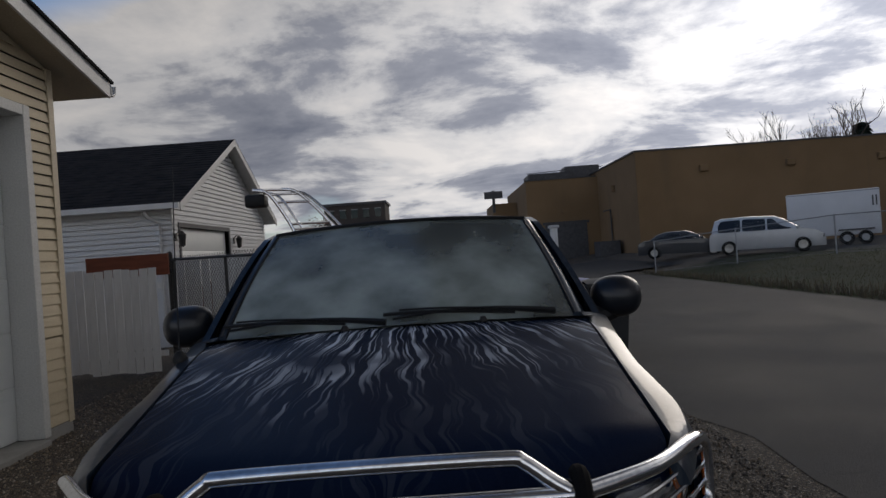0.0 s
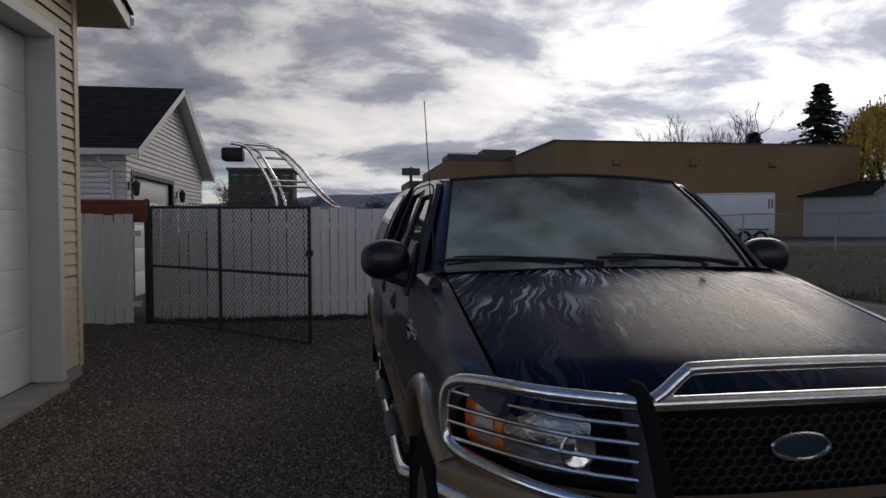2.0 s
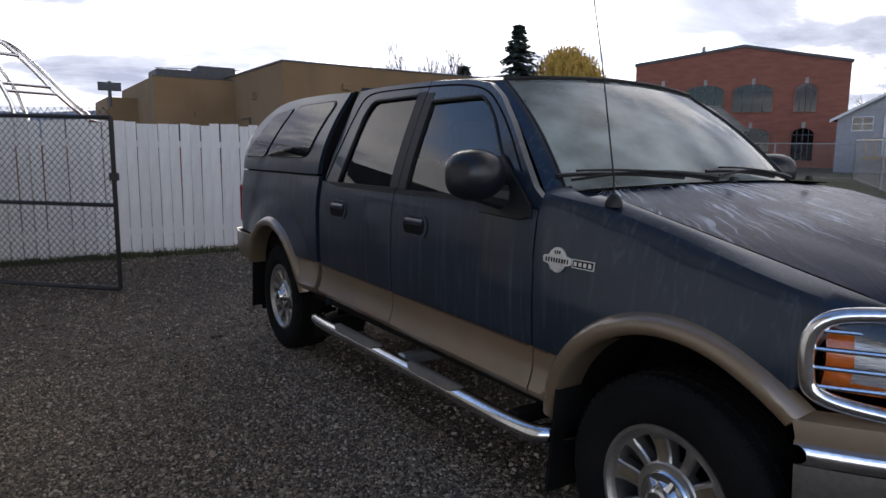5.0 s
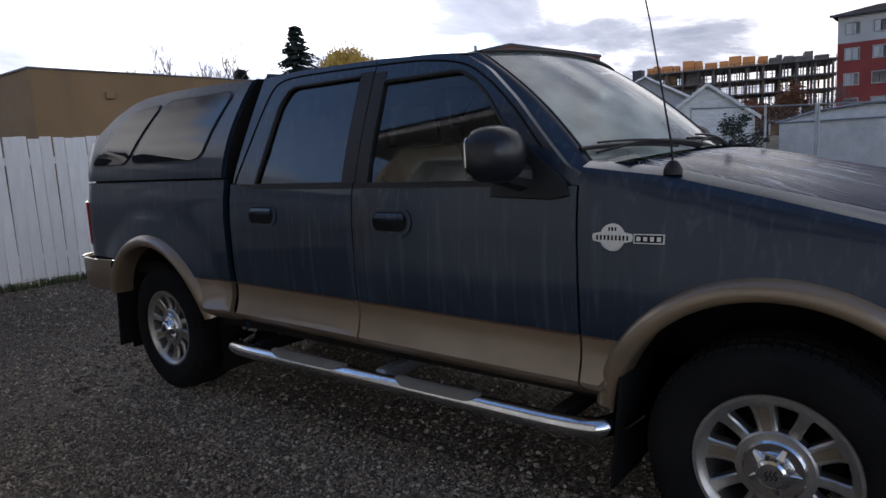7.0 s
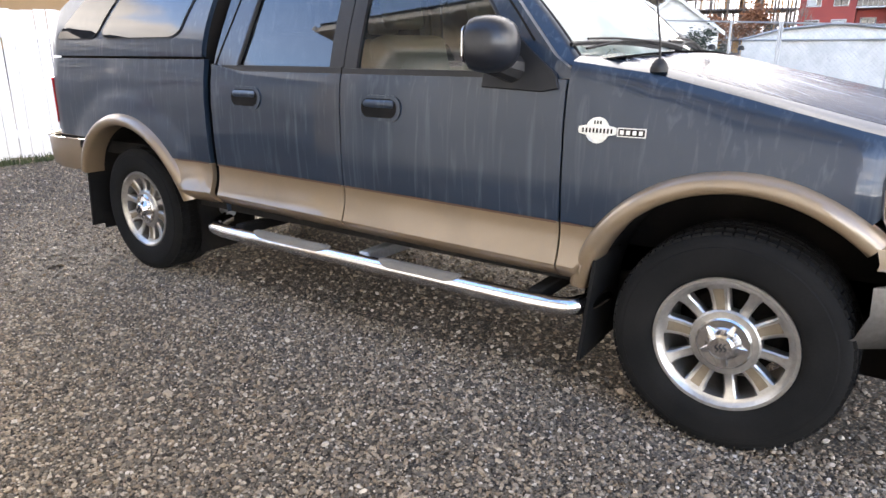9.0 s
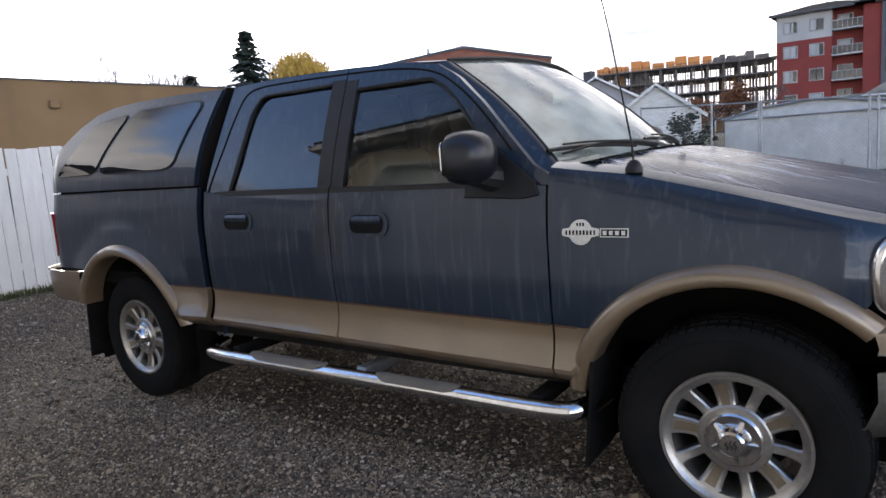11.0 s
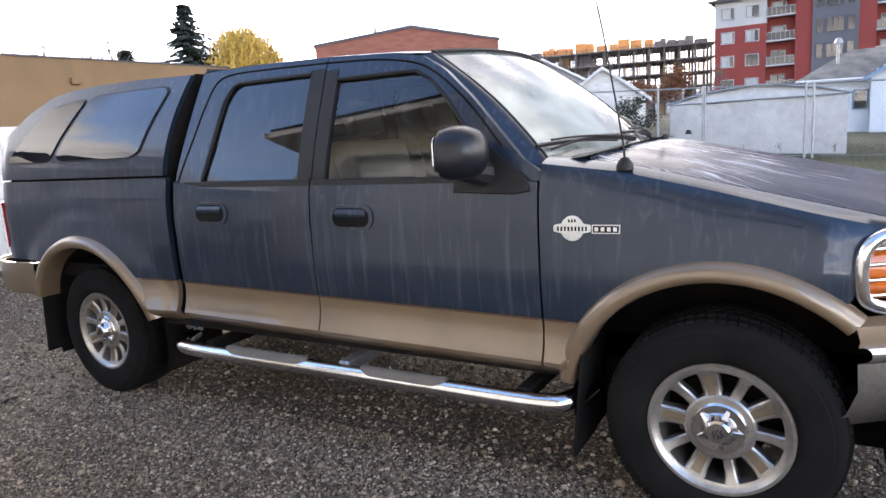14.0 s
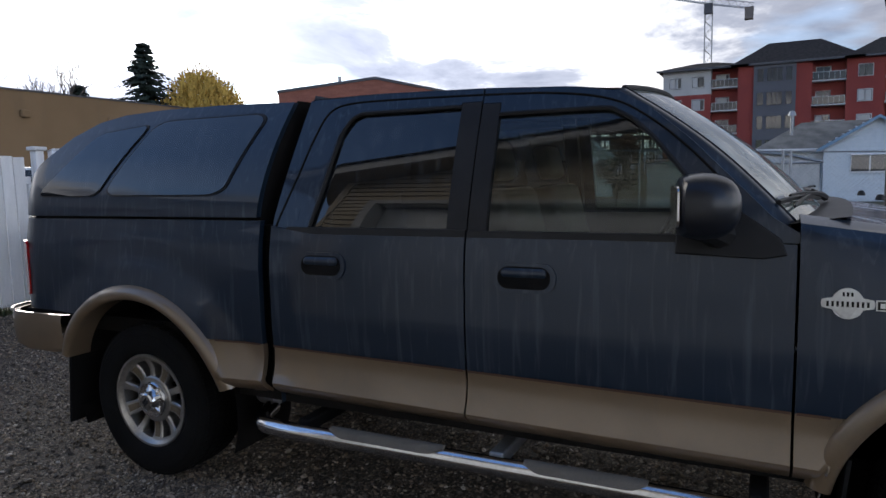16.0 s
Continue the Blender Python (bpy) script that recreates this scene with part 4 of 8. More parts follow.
def link_gate():
    a, b = Vector((-4.315, 8.69, 0)), Vector((-1.675, 6.24, 0))
    G = thing("gate", (-4.315, 8.69, 0), "black chain-link yard gate standing open on gravel", "gate")
    mid = a.lerp(b, 0.5)
    up = lambda p, z: (p.x, p.y, z)
    bm = B()
    tube(bm, [up(a, -0.1), up(a, 1.96)], 0.045, 12)
    lathe(bm, [(0.0, 0.05), (0.03, 0.04), (0.05, 0.0)], Matrix.Translation(up(a, 1.95)), 12)
    part("hinge_post", bm, M["blackmetal"], G, "thick black hinge post")
    d = (b - a).normalized()
    a2 = a + d * 0.10
    for p, z1 in ((a2, 1.86), (mid, 1.82), (b, 1.80)):
        bm = B()
        tube(bm, [up(p, 0.06), up(p, z1)], 0.024, 10)
        part("upright", bm, M["blackmetal"], G)
    for z0, z1 in ((0.09, 0.05), (0.94, 0.92), (1.86, 1.80)):
        bm = B()
        tube(bm, [up(a2, z0), up(b, z1)], 0.022, 10)
        part("rail", bm, M["blackmetal"], G)
    for z in (0.30, 0.95, 1.70):
        bm = B()
        tube(bm, [up(a, z), up(a2, z)], 0.028, 8)
        part("hinge", bm, M["blackmetal"], G)
    bm = B()
    link_mesh(bm, (a2.x, a2.y), (b.x, b.y), 0.09, 1.90, 0.078, 0.0034)
    ob = part("wire_mesh", bm, M["blackmetal"], G, "black chain-link wire")
    ob["kind"] = "stuff"
    bm = box(B(), b.x - 0.045, b.x + 0.045, b.y - 0.04, b.y + 0.04, 1.17, 1.25)
    part("latch", bevelled(bm, 0.01, 1), M["blackmetal"], G)


link_gate()


def link_fence(pts, h, label, r=0.03, pitch=0.11, base=None):
    F = thing("chain_link_fence", (*pts[0], rise(*pts[0])), label, "fence")
    F["kind"] = "structure"
    for i, p in enumerate(pts):
        z = rise(*p)
        bm = B()
        tube(bm, [(*p, z - 0.1), (*p, z + h + 0.04)], r, 8)
        part("post", bm, M["galv"], F)
    for p, q in zip(pts, pts[1:]):
        za, zb = rise(*p), rise(*q)
        for t in (h, 0.08):
            bm = B()
            tube(bm, [(*p, za + t), (*q, zb + t)], 0.021 if t > 1 else 0.006, 6)
            part("rail", bm, M["galv"], F)
        bm = B()
        link_mesh(bm, p, q, min(za, zb) + 0.05, max(za, zb) + h, pitch, 0.0022)
        ob = part("wire_mesh", bm, M["galv"], F)
        ob["kind"] = "stuff"


link_fence([(9.9, 28.2), (12.3, 25.1), (14.7, 22.2), (17.2, 20.2), (19.4, 18.3), (21.6, 16.4), (24.0, 14.4), (26.4, 12.4)], 1.45, "galvanised chain-link fence along the parking lot")
link_fence([(15.9, 5.75), (16.15, 3.9), (16.3, 2.75)], 1.9, "galvanised chain-link gate in front of a shed")
link_fence([(16.3, 2.7), (16.5, 0.3), (16.6, 0.12), (16.75, -2.4), (16.9, -5.0), (17.1, -8.0)], 1.9, "galvanised chain-link fence before a white shelter")
link_fence([(26.4, 12.4), (21.0, 9.0), (15.9, 5.95)], 1.6, "galvanised chain-link fence across the lawn")


# ---- boat arch behind the fence ----
def boat_arch():
    A = thing("boat_tower", (-2.3, 10.2, 0), "curved chrome tube tower with rungs and a black speaker", "boat tower")
    for yo, pts in ((9.95, [(-3.22, 3.05), (-2.95, 2.98), (-2.72, 2.66), (-2.52, 2.28), (-2.42, 1.90), (-2.40, 0.9)]), (10.55, [(-2.82, 3.10), (-2.55, 3.04), (-2.20, 2.72), (-1.82, 2.28), (-1.45, 1.96), (-1.1, 1.80), (-0.9, 0.9)])):
        bm = B()
        tube(bm, smooth_path([(x, yo, z) for x, z in pts], 5), 0.032, 10)
        part("main_tube", bm, M["chrome"], A)
        bm = B()
        tube(bm, smooth_path([(x + 0.16, yo + 0.12, z - 0.05) for x, z in pts[:-1]], 5), 0.026, 8)
        part("second_tube", bm, M["chrome"], A)
    for (xa, za), (xb, zb) in (((-3.18, 3.05), (-2.80, 3.09)), ((-2.92, 2.95), (-2.50, 3.0)), ((-2.80, 2.80), (-2.30, 2.83)), ((-2.55, 2.38), (-1.92, 2.40)), ((-2.50, 2.28), (-1.85, 2.30))):
        bm = B()
        tube(bm, [(xa, 9.95, za), (xb, 10.55, zb)], 0.024, 8)
        part("rung", bm, M["chrome"], A)
    part("speaker", bevelled(box(B(), -3.40, -3.02, 9.98, 10.30, 2.74, 2.98), 0.05, 2), M["plastic"], A, "black tower speaker")
    bm = B()
    hull = [(-4.2, 1.35), (-3.6, 1.62), (-1.2, 1.66), (-0.3, 1.60), (0.4, 1.20), (-0.4, 0.75), (-4.2, 0.75)]
    prism(bm, hull, lambda a, b, d: (a, d, b), 9.6, 11.4)
    part("hull", bevelled(bm, 0.05, 2), M["redwood"], A, "dark red hull below the tower")
    bm = B()
    for y in (9.9, 11.1):
        box(bm, -3.9, -0.5, y - 0.05, y + 0.05, 0.0, 0.76)
    part("cradle", bm, M["darkmetal"], A)


boat_arch()


def wheelie_bin(x, y, lid, label):
    b = thing("wheelie_bin", (x, y, 0), label, "bin", "bins by the fence")
    bm = B()
    loft(bm, [[(x + sx * w, y + sy * dd, z) for sx, sy in ((-1, -1), (1, -1), (1, 1), (-1, 1))] for w, dd, z in ((0.22, 0.26, 0.03), (0.29, 0.34, 1.0), (0.31, 0.36, 1.02), (0.31, 0.36, 1.06))], closed=True)
    bm.faces.new([v for v in bm.verts][:4])
    part("bin_body", bm, M["bin"], b)
    bm = B()
    loft(bm, [[(x + u * 0.32, y + v * 0.38, 1.065 + 0.06 * (1 - v * v) * (1 - u * u * 0.5)) for v in span(-1, 1, 6)] for u in span(-1, 1, 6)])
    part("lid", bm, lid, b, "domed lid")
    for s in (-1, 1):
        bm = lathe(B(), [(0.0, -0.03), (0.10, -0.03), (0.10, 0.03), (0.0, 0.03)], Matrix.Translation((x + s * 0.25, y + 0.28, 0.10)) @ Matrix.Rotation(radians(90), 4, "Y"), 14)
        part("bin_wheel", bm, M["rubber"], b)


# ---- brown commercial building ----
def brown_building():
    H = thing("commercial_building", (25, 50, 0), "low brown stucco commercial building with flat roof and parapet", "building")
    part("wall", box(B(), 14.6, 40.2, 46.0, 75, -0.5, 7.9), M["stucco"], H, "brown stucco wall")
    part("wall", box(B(), 8.1, 14.6, 58.0, 75, -0.5, 7.5), M["stucco"], H)
    part("parapet_cap", box(B(), 14.5, 40.3, 45.92, 46.3, 7.9, 8.02), M["darkmetal"], H)
    part("parapet_cap", box(B(), 14.5, 14.8, 46.3, 75, 7.9, 8.02), M["darkmetal"], H)
    part("parapet_cap", box(B(), 8.0, 14.5, 57.92, 58.3, 7.5, 7.6), M["darkmetal"], H)
    for x in (19.5, 25.8, 32.5):
        bm = B()
        box(bm, x - 0.32, x + 0.32, 45.72, 46.0, 6.15, 6.65)
        part("wall_light", bevelled(bm, 0.06, 1), M["stucco"], H, "beige wall-pack light")
    bm = box(B(), 14.3, 14.6, 52.0, 52.5, 5.6, 6.1)
    part("wall_light", bm, M["stucco"], H)
    part("wall_light", box(B(), 11.2, 11.7, 57.75, 58.0, 4.4, 4.8), M["stucco"], H)
    part("loading_door", box(B(), 9.6, 13.4, 57.90, 58.0, 0, 3.4), M["darkmetal"], H, "dark loading door")
    part("door_frame", box(B(), 9.4, 13.6, 57.86, 57.95, 3.4, 3.65), M["darkmetal"], H)
    part("loading_door", box(B(), 14.50, 14.6, 53.5, 55.3, 0, 3.6), M["stucco"], H)
    bm = B()
    tube(bm, [(14.4, 53.2, 0), (14.4, 53.2, 4.2), (14.4, 55.6, 4.2)], 0.06, 6)
    part("pipe", bm, M["darkmetal"], H)
    # rooftop plant
    part("roof_unit", bevelled(box(B(), 8.6, 12.6, 59.5, 63, 7.6, 8.3), 0.08, 1), M["darkmetal"], H)
    part("roof_unit", bevelled(box(B(), 12.2, 15.5, 60.5, 63, 7.6, 8.9), 0.08, 1), M["darkmetal"], H)
    bm = B()
    for x in span(8.6, 15.4, 9):
        tube(bm, [(x, 58.8, 7.5), (x, 58.8, 8.25)], 0.03, 4)
    tube(bm, [(8.4, 58.8, 8.25), (15.4, 58.8, 8.5)], 0.04, 4)
    part("roof_rail", bm, M["darkmetal"], H)
    bm = B()
    tube(bm, [(5.6, 64, 5.2), (5.6, 64, 7.4)], 0.15, 6)
    box(bm, 4.7, 6.5, 63.8, 64.2, 6.6, 7.3)
    part("sign_arm", bm, M["darkmetal"], H)
    part("wall", box(B(), 5.6, 8.1, 66, 75, -0.5, 6.2), M["stucco"], H)
    part("dumpster", bevelled(box(B(), 12.6, 14.3, 50.3, 52.2, 0, 1.6), 0.06, 1), M["darkmetal"], H)


brown_building()


# ---- parked vehicles ----
def car(kind, label, paint, p, q, L_, W, H, prof, glassz, category):
    """Body from a side profile (t along length, height), with windows, wheels and lamps; nose at q."""
    p, q = Vector((*p, 0)), Vector((*q, 0))
    d = (q - p).normalized()
    c = (p + q) / 2
    z0 = rise(c.x, c.y) + 0.02
    C = thing(kind, (c.x, c.y, z0), label, category)
    n = Vector((-d.y, d.x, 0))
    P = lambda t, s, z: c + d * (t - 0.5) * L_ + n * s + Vector((0, 0, z0 + z))
    bm = B()
    belt = glassz[0]
    cols = []
    for t, z in prof:
        w = W / 2 * (1 - 0.25 * max(0, abs(2 * t - 1) - 0.86) / 0.14)
        zz = min(z, belt + 0.02)
        tw = w if z <= belt + 0.02 else w
        cols.append([P(t, -w * 0.97, 0.22), P(t, -w, 0.5), P(t, -tw * 0.98, zz), P(t, -tw * 0.6, zz + 0.01), P(t, tw * 0.6, zz + 0.01), P(t, tw * 0.98, zz), P(t, w, 0.5), P(t, w * 0.97, 0.22)])
    rows = loft(bm, cols, closed=True)
    bm.faces.new(rows[0]), bm.faces.new(rows[-1])
    part("body", bm, paint, C)
    cab = [(t, z) for t, z in prof if z > belt + 0.02]
    bm = B()
    cols = []
    for t, z in cab:
        k = (z - belt) / (H - belt)
        w = W / 2 * (0.95 - 0.17 * k)
        cols.append([P(t, -W / 2 * 0.95, belt), P(t, -w, z - 0.05), P(t, -w * 0.85, z), P(t, w * 0.85, z), P(t, w, z - 0.05), P(t, W / 2 * 0.95, belt)])
    rows = loft(bm, cols)
    bm.faces.new(rows[0]), bm.faces.new(rows[-1])
    part("roof", bm, paint, C)
    ta, tb = cab[0][0], cab[-1][0]
    edges = span(ta + 0.05, tb - 0.07, 3)
    for s in (-1, 1):
        for a, b in zip(edges, edges[1:]):
            bm = B()
            w0, w1 = W / 2 * 0.955, W / 2 * 0.80
            top = lambda t: interp(t, [x for x, _ in cab], [z for _, z in cab]) - 0.13
            f = lambda u, v: P(lerp(a + 0.008, b - 0.008, u), s * (lerp(w0, w1, v) + 0.012), lerp(belt + 0.04, top(lerp(a, b, u)), v))
            rquad(bm, f, 0.1, 3, rings=2)
            part("window", bm, M["pane"], C)
    bm = B()
    t0, t1 = tb, [t for t, z in prof if t > tb][0]
    z1 = [z for t, z in cab][-1]
    rquad(bm, lambda u, v: P(lerp(t1, t0, v) + 0.004, lerp(-W * 0.42, W * 0.42, u) * (1 - 0.12 * v), lerp(belt + 0.02, z1 - 0.04, v) + 0.03), 0.08, 3, rings=2)
    part("windscreen", bm, M["pane"], C)
    for t in (0.18, 0.81):
        for s in (-1, 1):
            m = Matrix.Translation(P(t, s * (W / 2 - 0.08), 0.32)) @ Matrix.Rotation(math.atan2(n.y, n.x), 4, "Z") @ Matrix.Rotation(radians(90), 4, "Y")
            w = part("wheel", lathe(B(), [(0.19, -0.10), (0.32, -0.10), (0.335, -0.05), (0.335, 0.05), (0.32, 0.10), (0.19, 0.10)], m, 20), M["rubber"], C)
            part("rim", lathe(B(), [(0.0, -0.08), (0.19, -0.09), (0.19, 0.09), (0.0, 0.08)], m, 16), M["alloy"], w)
    for s in (-1, 1):
        bm = B()
        rquad(bm, lambda u, v: P(0.985 + 0.006 * v, s * lerp(W * 0.28, W * 0.44, u), lerp(0.58, 0.72, v)), 0.2, 3, depth=tuple(-d * 0.05), rings=1)
        part("headlight", bm, M["lens"], C)
        bm = B()
        box(bm, -0.06, 0.06, -0.10, 0.10, -0.07, 0.07, Matrix.Translation(P(tb - 0.02, s * (W / 2 + 0.06), belt + 0.08)))
        part("side_mirror", bevelled(bm, 0.03, 1), paint, C)
    return C


car("minivan", "silver-white minivan parked behind the chain-link fence", M["silver"], (13.0, 29.4), (17.2, 27.2), 4.75, 1.85, 1.72,
    [(0.0, 0.75), (0.01, 0.95), (0.03, 1.15), (0.06, 1.60), (0.12, 1.70), (0.35, 1.72), (0.58, 1.66), (0.66, 1.50), (0.80, 1.06), (0.92, 0.93), (0.985, 0.72), (1.0, 0.55)], (1.0,), "car")
car("sedan", "dark sedan parked behind the chain-link fence", M["darkcar"], (10.9, 34.6), (15.6, 32.8), 4.7, 1.8, 1.42,
    [(0.0, 0.7), (0.01, 0.85), (0.06, 0.98), (0.14, 1.02), (0.24, 1.32), (0.32, 1.41), (0.52, 1.42), (0.60, 1.32), (0.72, 0.98), (0.9, 0.84), (0.985, 0.68), (1.0, 0.5)], (0.93,), "car")


def cargo_trailer():
    p, q = Vector((18.7, 33.2, 0)), Vector((22.3, 31.2, 0))
    d = (q - p).normalized()
    c = (p + q) / 2
    z0 = rise(c.x, c.y)
    T = thing("cargo_trailer", (c.x, c.y, z0), "white enclosed cargo trailer with twin axles", "trailer")
    m = Matrix.Translation((c.x, c.y, z0)) @ Matrix.Rotation(math.atan2(d.y, d.x), 4, "Z")
    part("trailer_body", bevelled(box(B(), -2.05, 2.05, -1.0, 1.0, 0.5, 2.75, m), 0.06, 2), M["trailer"], T)
    part("roof_trim", box(B(), -2.07, 2.07, -1.02, 1.02, 2.66, 2.70, m), M["galv"], T)
    part("fender", box(B(), 0.2, 1.75, -1.12, -1.0, 0.72, 0.80, m), M["darkmetal"], T)
    for x in (0.55, 1.35):
        w = part("wheel", lathe(B(), [(0.0, -0.1), (0.16, -0.1), (0.33, -0.09), (0.34, 0.09), (0.0, 0.1)], m @ Matrix.Translation((x, -1.05, 0.35)) @ Matrix.Rotation(radians(90), 4, "X"), 20), M["rubber"], T)
        part("rim", lathe(B(), [(0.0, 0.105), (0.17, 0.105), (0.18, 0.09)], m @ Matrix.Translation((x, -1.05, 0.35)) @ Matrix.Rotation(radians(90), 4, "X"), 14), M["galv"], w)
    for x in (1.75, 1.9):
        part("marker_lamp", box(B(), x - 0.03, x + 0.03, -1.03, -1.0, 1.9, 2.4, m), M["darkmetal"], T)


cargo_trailer()


# ---- trees ----
def leaf_cloud(name, parent, centres, n, spread, size, material, seed, droop=0.0):
    rng = random.Random(seed)
    V, F = [], []
    for _ in range(n):
        c = rng.choice(centres)
        r = c[3] if len(c) > 3 else spread
        x, y, z = (c[i] + rng.gauss(0, r * (0.5 if i < 2 else 0.45)) for i in range(3))
        s = size * rng.uniform(0.6, 1.5)
        a, b = rng.uniform(0, 6.28), rng.uniform(-0.9, 0.9)
        k = len(V)
        dx, dy = math.cos(a) * s, math.sin(a) * s
        V += [(x - dx, y - dy, z), (x + dx * 0.3, y + dy * 0.3, z + s * b), (x + dx, y + dy, z - s * 0.3 - droop * rng.random()), (x - dx * 0.2 + dy * 0.5, y - dy * 0.2 - dx * 0.5, z - s * 0.4 - droop * rng.random())]
        F += [(k, k + 1, k + 2), (k, k + 2, k + 3)]
    me = bpy.data.meshes.new(name)
    me.from_pydata(V, [], F)
    me.materials.append(material)
    ob = finish(name, me, material, parent, "", False)
    ob["kind"] = "stuff"
    return ob


def conifer(x, y, h, label, seed, w=0.44):
    T = thing("conifer", (x, y, 0), label, "tree")
    bm = B()
    tube(bm, [(x, y, 0), (x, y, h * 0.5), (x, y, h)], 0.2, 8, radii=[0.018 * h, 0.012 * h, 0.02])
    part("trunk", bm, M["bark"], T)
    rng = random.Random(seed)
    V, F = [], []
    z = h * 0.06
    while z < h * 0.995:
        k = 1 - z / h
        R = h * w * (k ** 0.72) * rng.uniform(0.75, 1.15) + 0.12
        for b in range(rng.randint(9, 13)):
            a = rng.uniform(0, 6.28)
            L_ = R * rng.uniform(0.55, 1.15)
            for i in range(int(5 + L_ * 5)):
                t = (i + rng.random()) / (5 + L_ * 5)
                rr = L_ * t
                cx, cy = x + math.cos(a) * rr, y + math.sin(a) * rr
                cz = z - 0.28 * rr + 0.10 * rr * t + rng.gauss(0, 0.06)
                s = rng.uniform(0.26, 0.56) * (1 - 0.45 * t) * (0.6 + h * 0.03)
                aa = a + rng.choice((-1, 1)) * rng.uniform(0.3, 1.1)
                k0 = len(V)
                V += [(cx, cy, cz + s * 0.15), (cx + math.cos(aa) * s * 1.6, cy + math.sin(aa) * s * 1.6, cz - s * 0.5), (cx + math.cos(a) * s, cy + math.sin(a) * s, cz - s * 0.75)]
                F.append((k0, k0 + 1, k0 + 2))
        z += h * 0.022 * rng.uniform(0.7, 1.3)
    me = bpy.data.meshes.new("crown")
    me.from_pydata(V, [], F)
    me.materials.append(M["needle"])
    ob = finish("crown", me, M["needle"], T, "dark green drooping boughs", False)
    ob["kind"] = "stuff"


def branches(bm, p, d, length, r, depth, rng, tips, up=0.25):
    q = p + d * length
    mid = p + d * length * 0.5 + Vector((rng.gauss(0, 0.05), rng.gauss(0, 0.05), rng.gauss(0, 0.03))) * length
    tube(bm, [p, mid, q], r, 5 if depth > 1 else 3, caps=False, radii=[r, r * 0.82, r * 0.62])
    tips.append((q.x, q.y, q.z))
    if depth == 0:
        return
    for _ in range(rng.randint(2, 4)):
        nd = (d + Vector((rng.gauss(0, 0.55), rng.gauss(0, 0.55), rng.gauss(up, 0.3)))).normalized()
        branches(bm, p.lerp(q, rng.uniform(0.55, 1.0)), nd, length * rng.uniform(0.55, 0.8), r * 0.58, depth - 1, rng, tips, up)


def bare_tree(x, y, h, label, seed, material=None, depth=5, up=0.45):
    T = thing("bare_tree", (x, y, rise(x, y)), label, "tree")
    bm, tips = B(), []
    branches(bm, Vector((x, y, rise(x, y) - 0.1)), Vector((0, 0, 1)), h * 0.34, h * 0.0145, depth, random.Random(seed), tips, up)
    part("trunk", bm, material or M["twig"], T)
    return T, tips


def willow(x, y, h, label):
    T = thing("willow_tree", (x, y, 0), label, "tree")
    bm, tips = B(), []
    rng = random.Random(11)
    branches(bm, Vector((x, y, 0)), Vector((0.05, 0, 1)), h * 0.36, 0.32, 4, rng, tips, 0.3)
    part("trunk", bm, M["bark"], T)
    V, F = [], []
    for _ in range(900):
        a, e = rng.uniform(0, 6.28), rng.random() ** 0.6
        r = h * 0.40 * e
        top = h * (0.98 - 0.42 * e * e) + rng.gauss(0, 0.35)
        px, py = x + r * math.cos(a), y + r * math.sin(a)
        ln = rng.uniform(0.2, 0.5) * h * (0.5 + 0.7 * e)
        n = 14
        for i in range(n):
            t = i / n
            s = rng.uniform(0.07, 0.15)
            cx, cy, cz = px + rng.gauss(0, 0.09) + math.cos(a) * 0.3 * t, py + rng.gauss(0, 0.09) + math.sin(a) * 0.3 * t, top - ln * t
            b = rng.uniform(0, 6.28)
            k = len(V)
            V += [(cx - math.cos(b) * s, cy - math.sin(b) * s, cz), (cx + math.cos(b) * s, cy + math.sin(b) * s, cz + 0.05), (cx, cy, cz - s * 2.6)]
            F.append((k, k + 1, k + 2))
    me = bpy.data.meshes.new("crown")
    me.from_pydata(V, [], F)
    me.materials.append(M["willow"])
    ob = finish("crown", me, M["willow"], T, "hanging yellow autumn foliage", False)
    ob["kind"] = "stuff"


conifer(44.5, 55.9, 15.3, "tall dark green spruce behind the brown building", 1)
conifer(39.8, 59.4, 10.9, "small dark spruce tip behind the brown building", 2)
willow(48.6, 52.6, 13.0, "yellow weeping willow in autumn leaf")
for x, y, h, k in ((37.9, 60.6, 16.6, 3), (36.6, 61.0, 14.6, 4), (32.5, 63.3, 14.0, 5), (34.4, 62.4, 13.6, 6)):
    bare_tree(x, y, h, "bare leafless tree behind the brown building", k, up=0.7)
for x, y, h, k in ((-17, 95, 10, 7), (-13, 92, 8.5, 8), (-6, 96, 8, 9), (3.5, 98, 7.5, 10), (8, 96, 7.0, 12)):
    T_, tips = bare_tree(x, y, h, "bare brown tree in the distance", k, depth=4)
    leaf_cloud("twigs", T_, tips, 900, 1.0, 0.14, M["twig"], k)


# ---- far buildings ----
def dark_block():
    H = thing("apartment_block", (-15, 117, 0), "dark brown flat-roofed block in the distance", "building")
    part("wall", box(B(), -20.5, -9.6, 116.5, 126, 0, 11.2), M["darkfacade"], H)
    part("roof", box(B(), -20.8, -9.3, 116.2, 126.3, 11.2, 11.6), M["darkmetal"], H)
    for i in range(5):
        for j in range(3):
            x = -19.3 + 2.1 * i
            w = part("window", box(B(), x - 0.55, x + 0.55, 116.42, 116.52, 2.6 + 3.1 * j, 4.1 + 3.1 * j), M["pane"], H)
            part("frame", box(B(), x - 0.62, x + 0.62, 116.38, 116.44, 4.1 + 3.1 * j, 4.22 + 3.1 * j), M["whitefacade"], w)


dark_block()


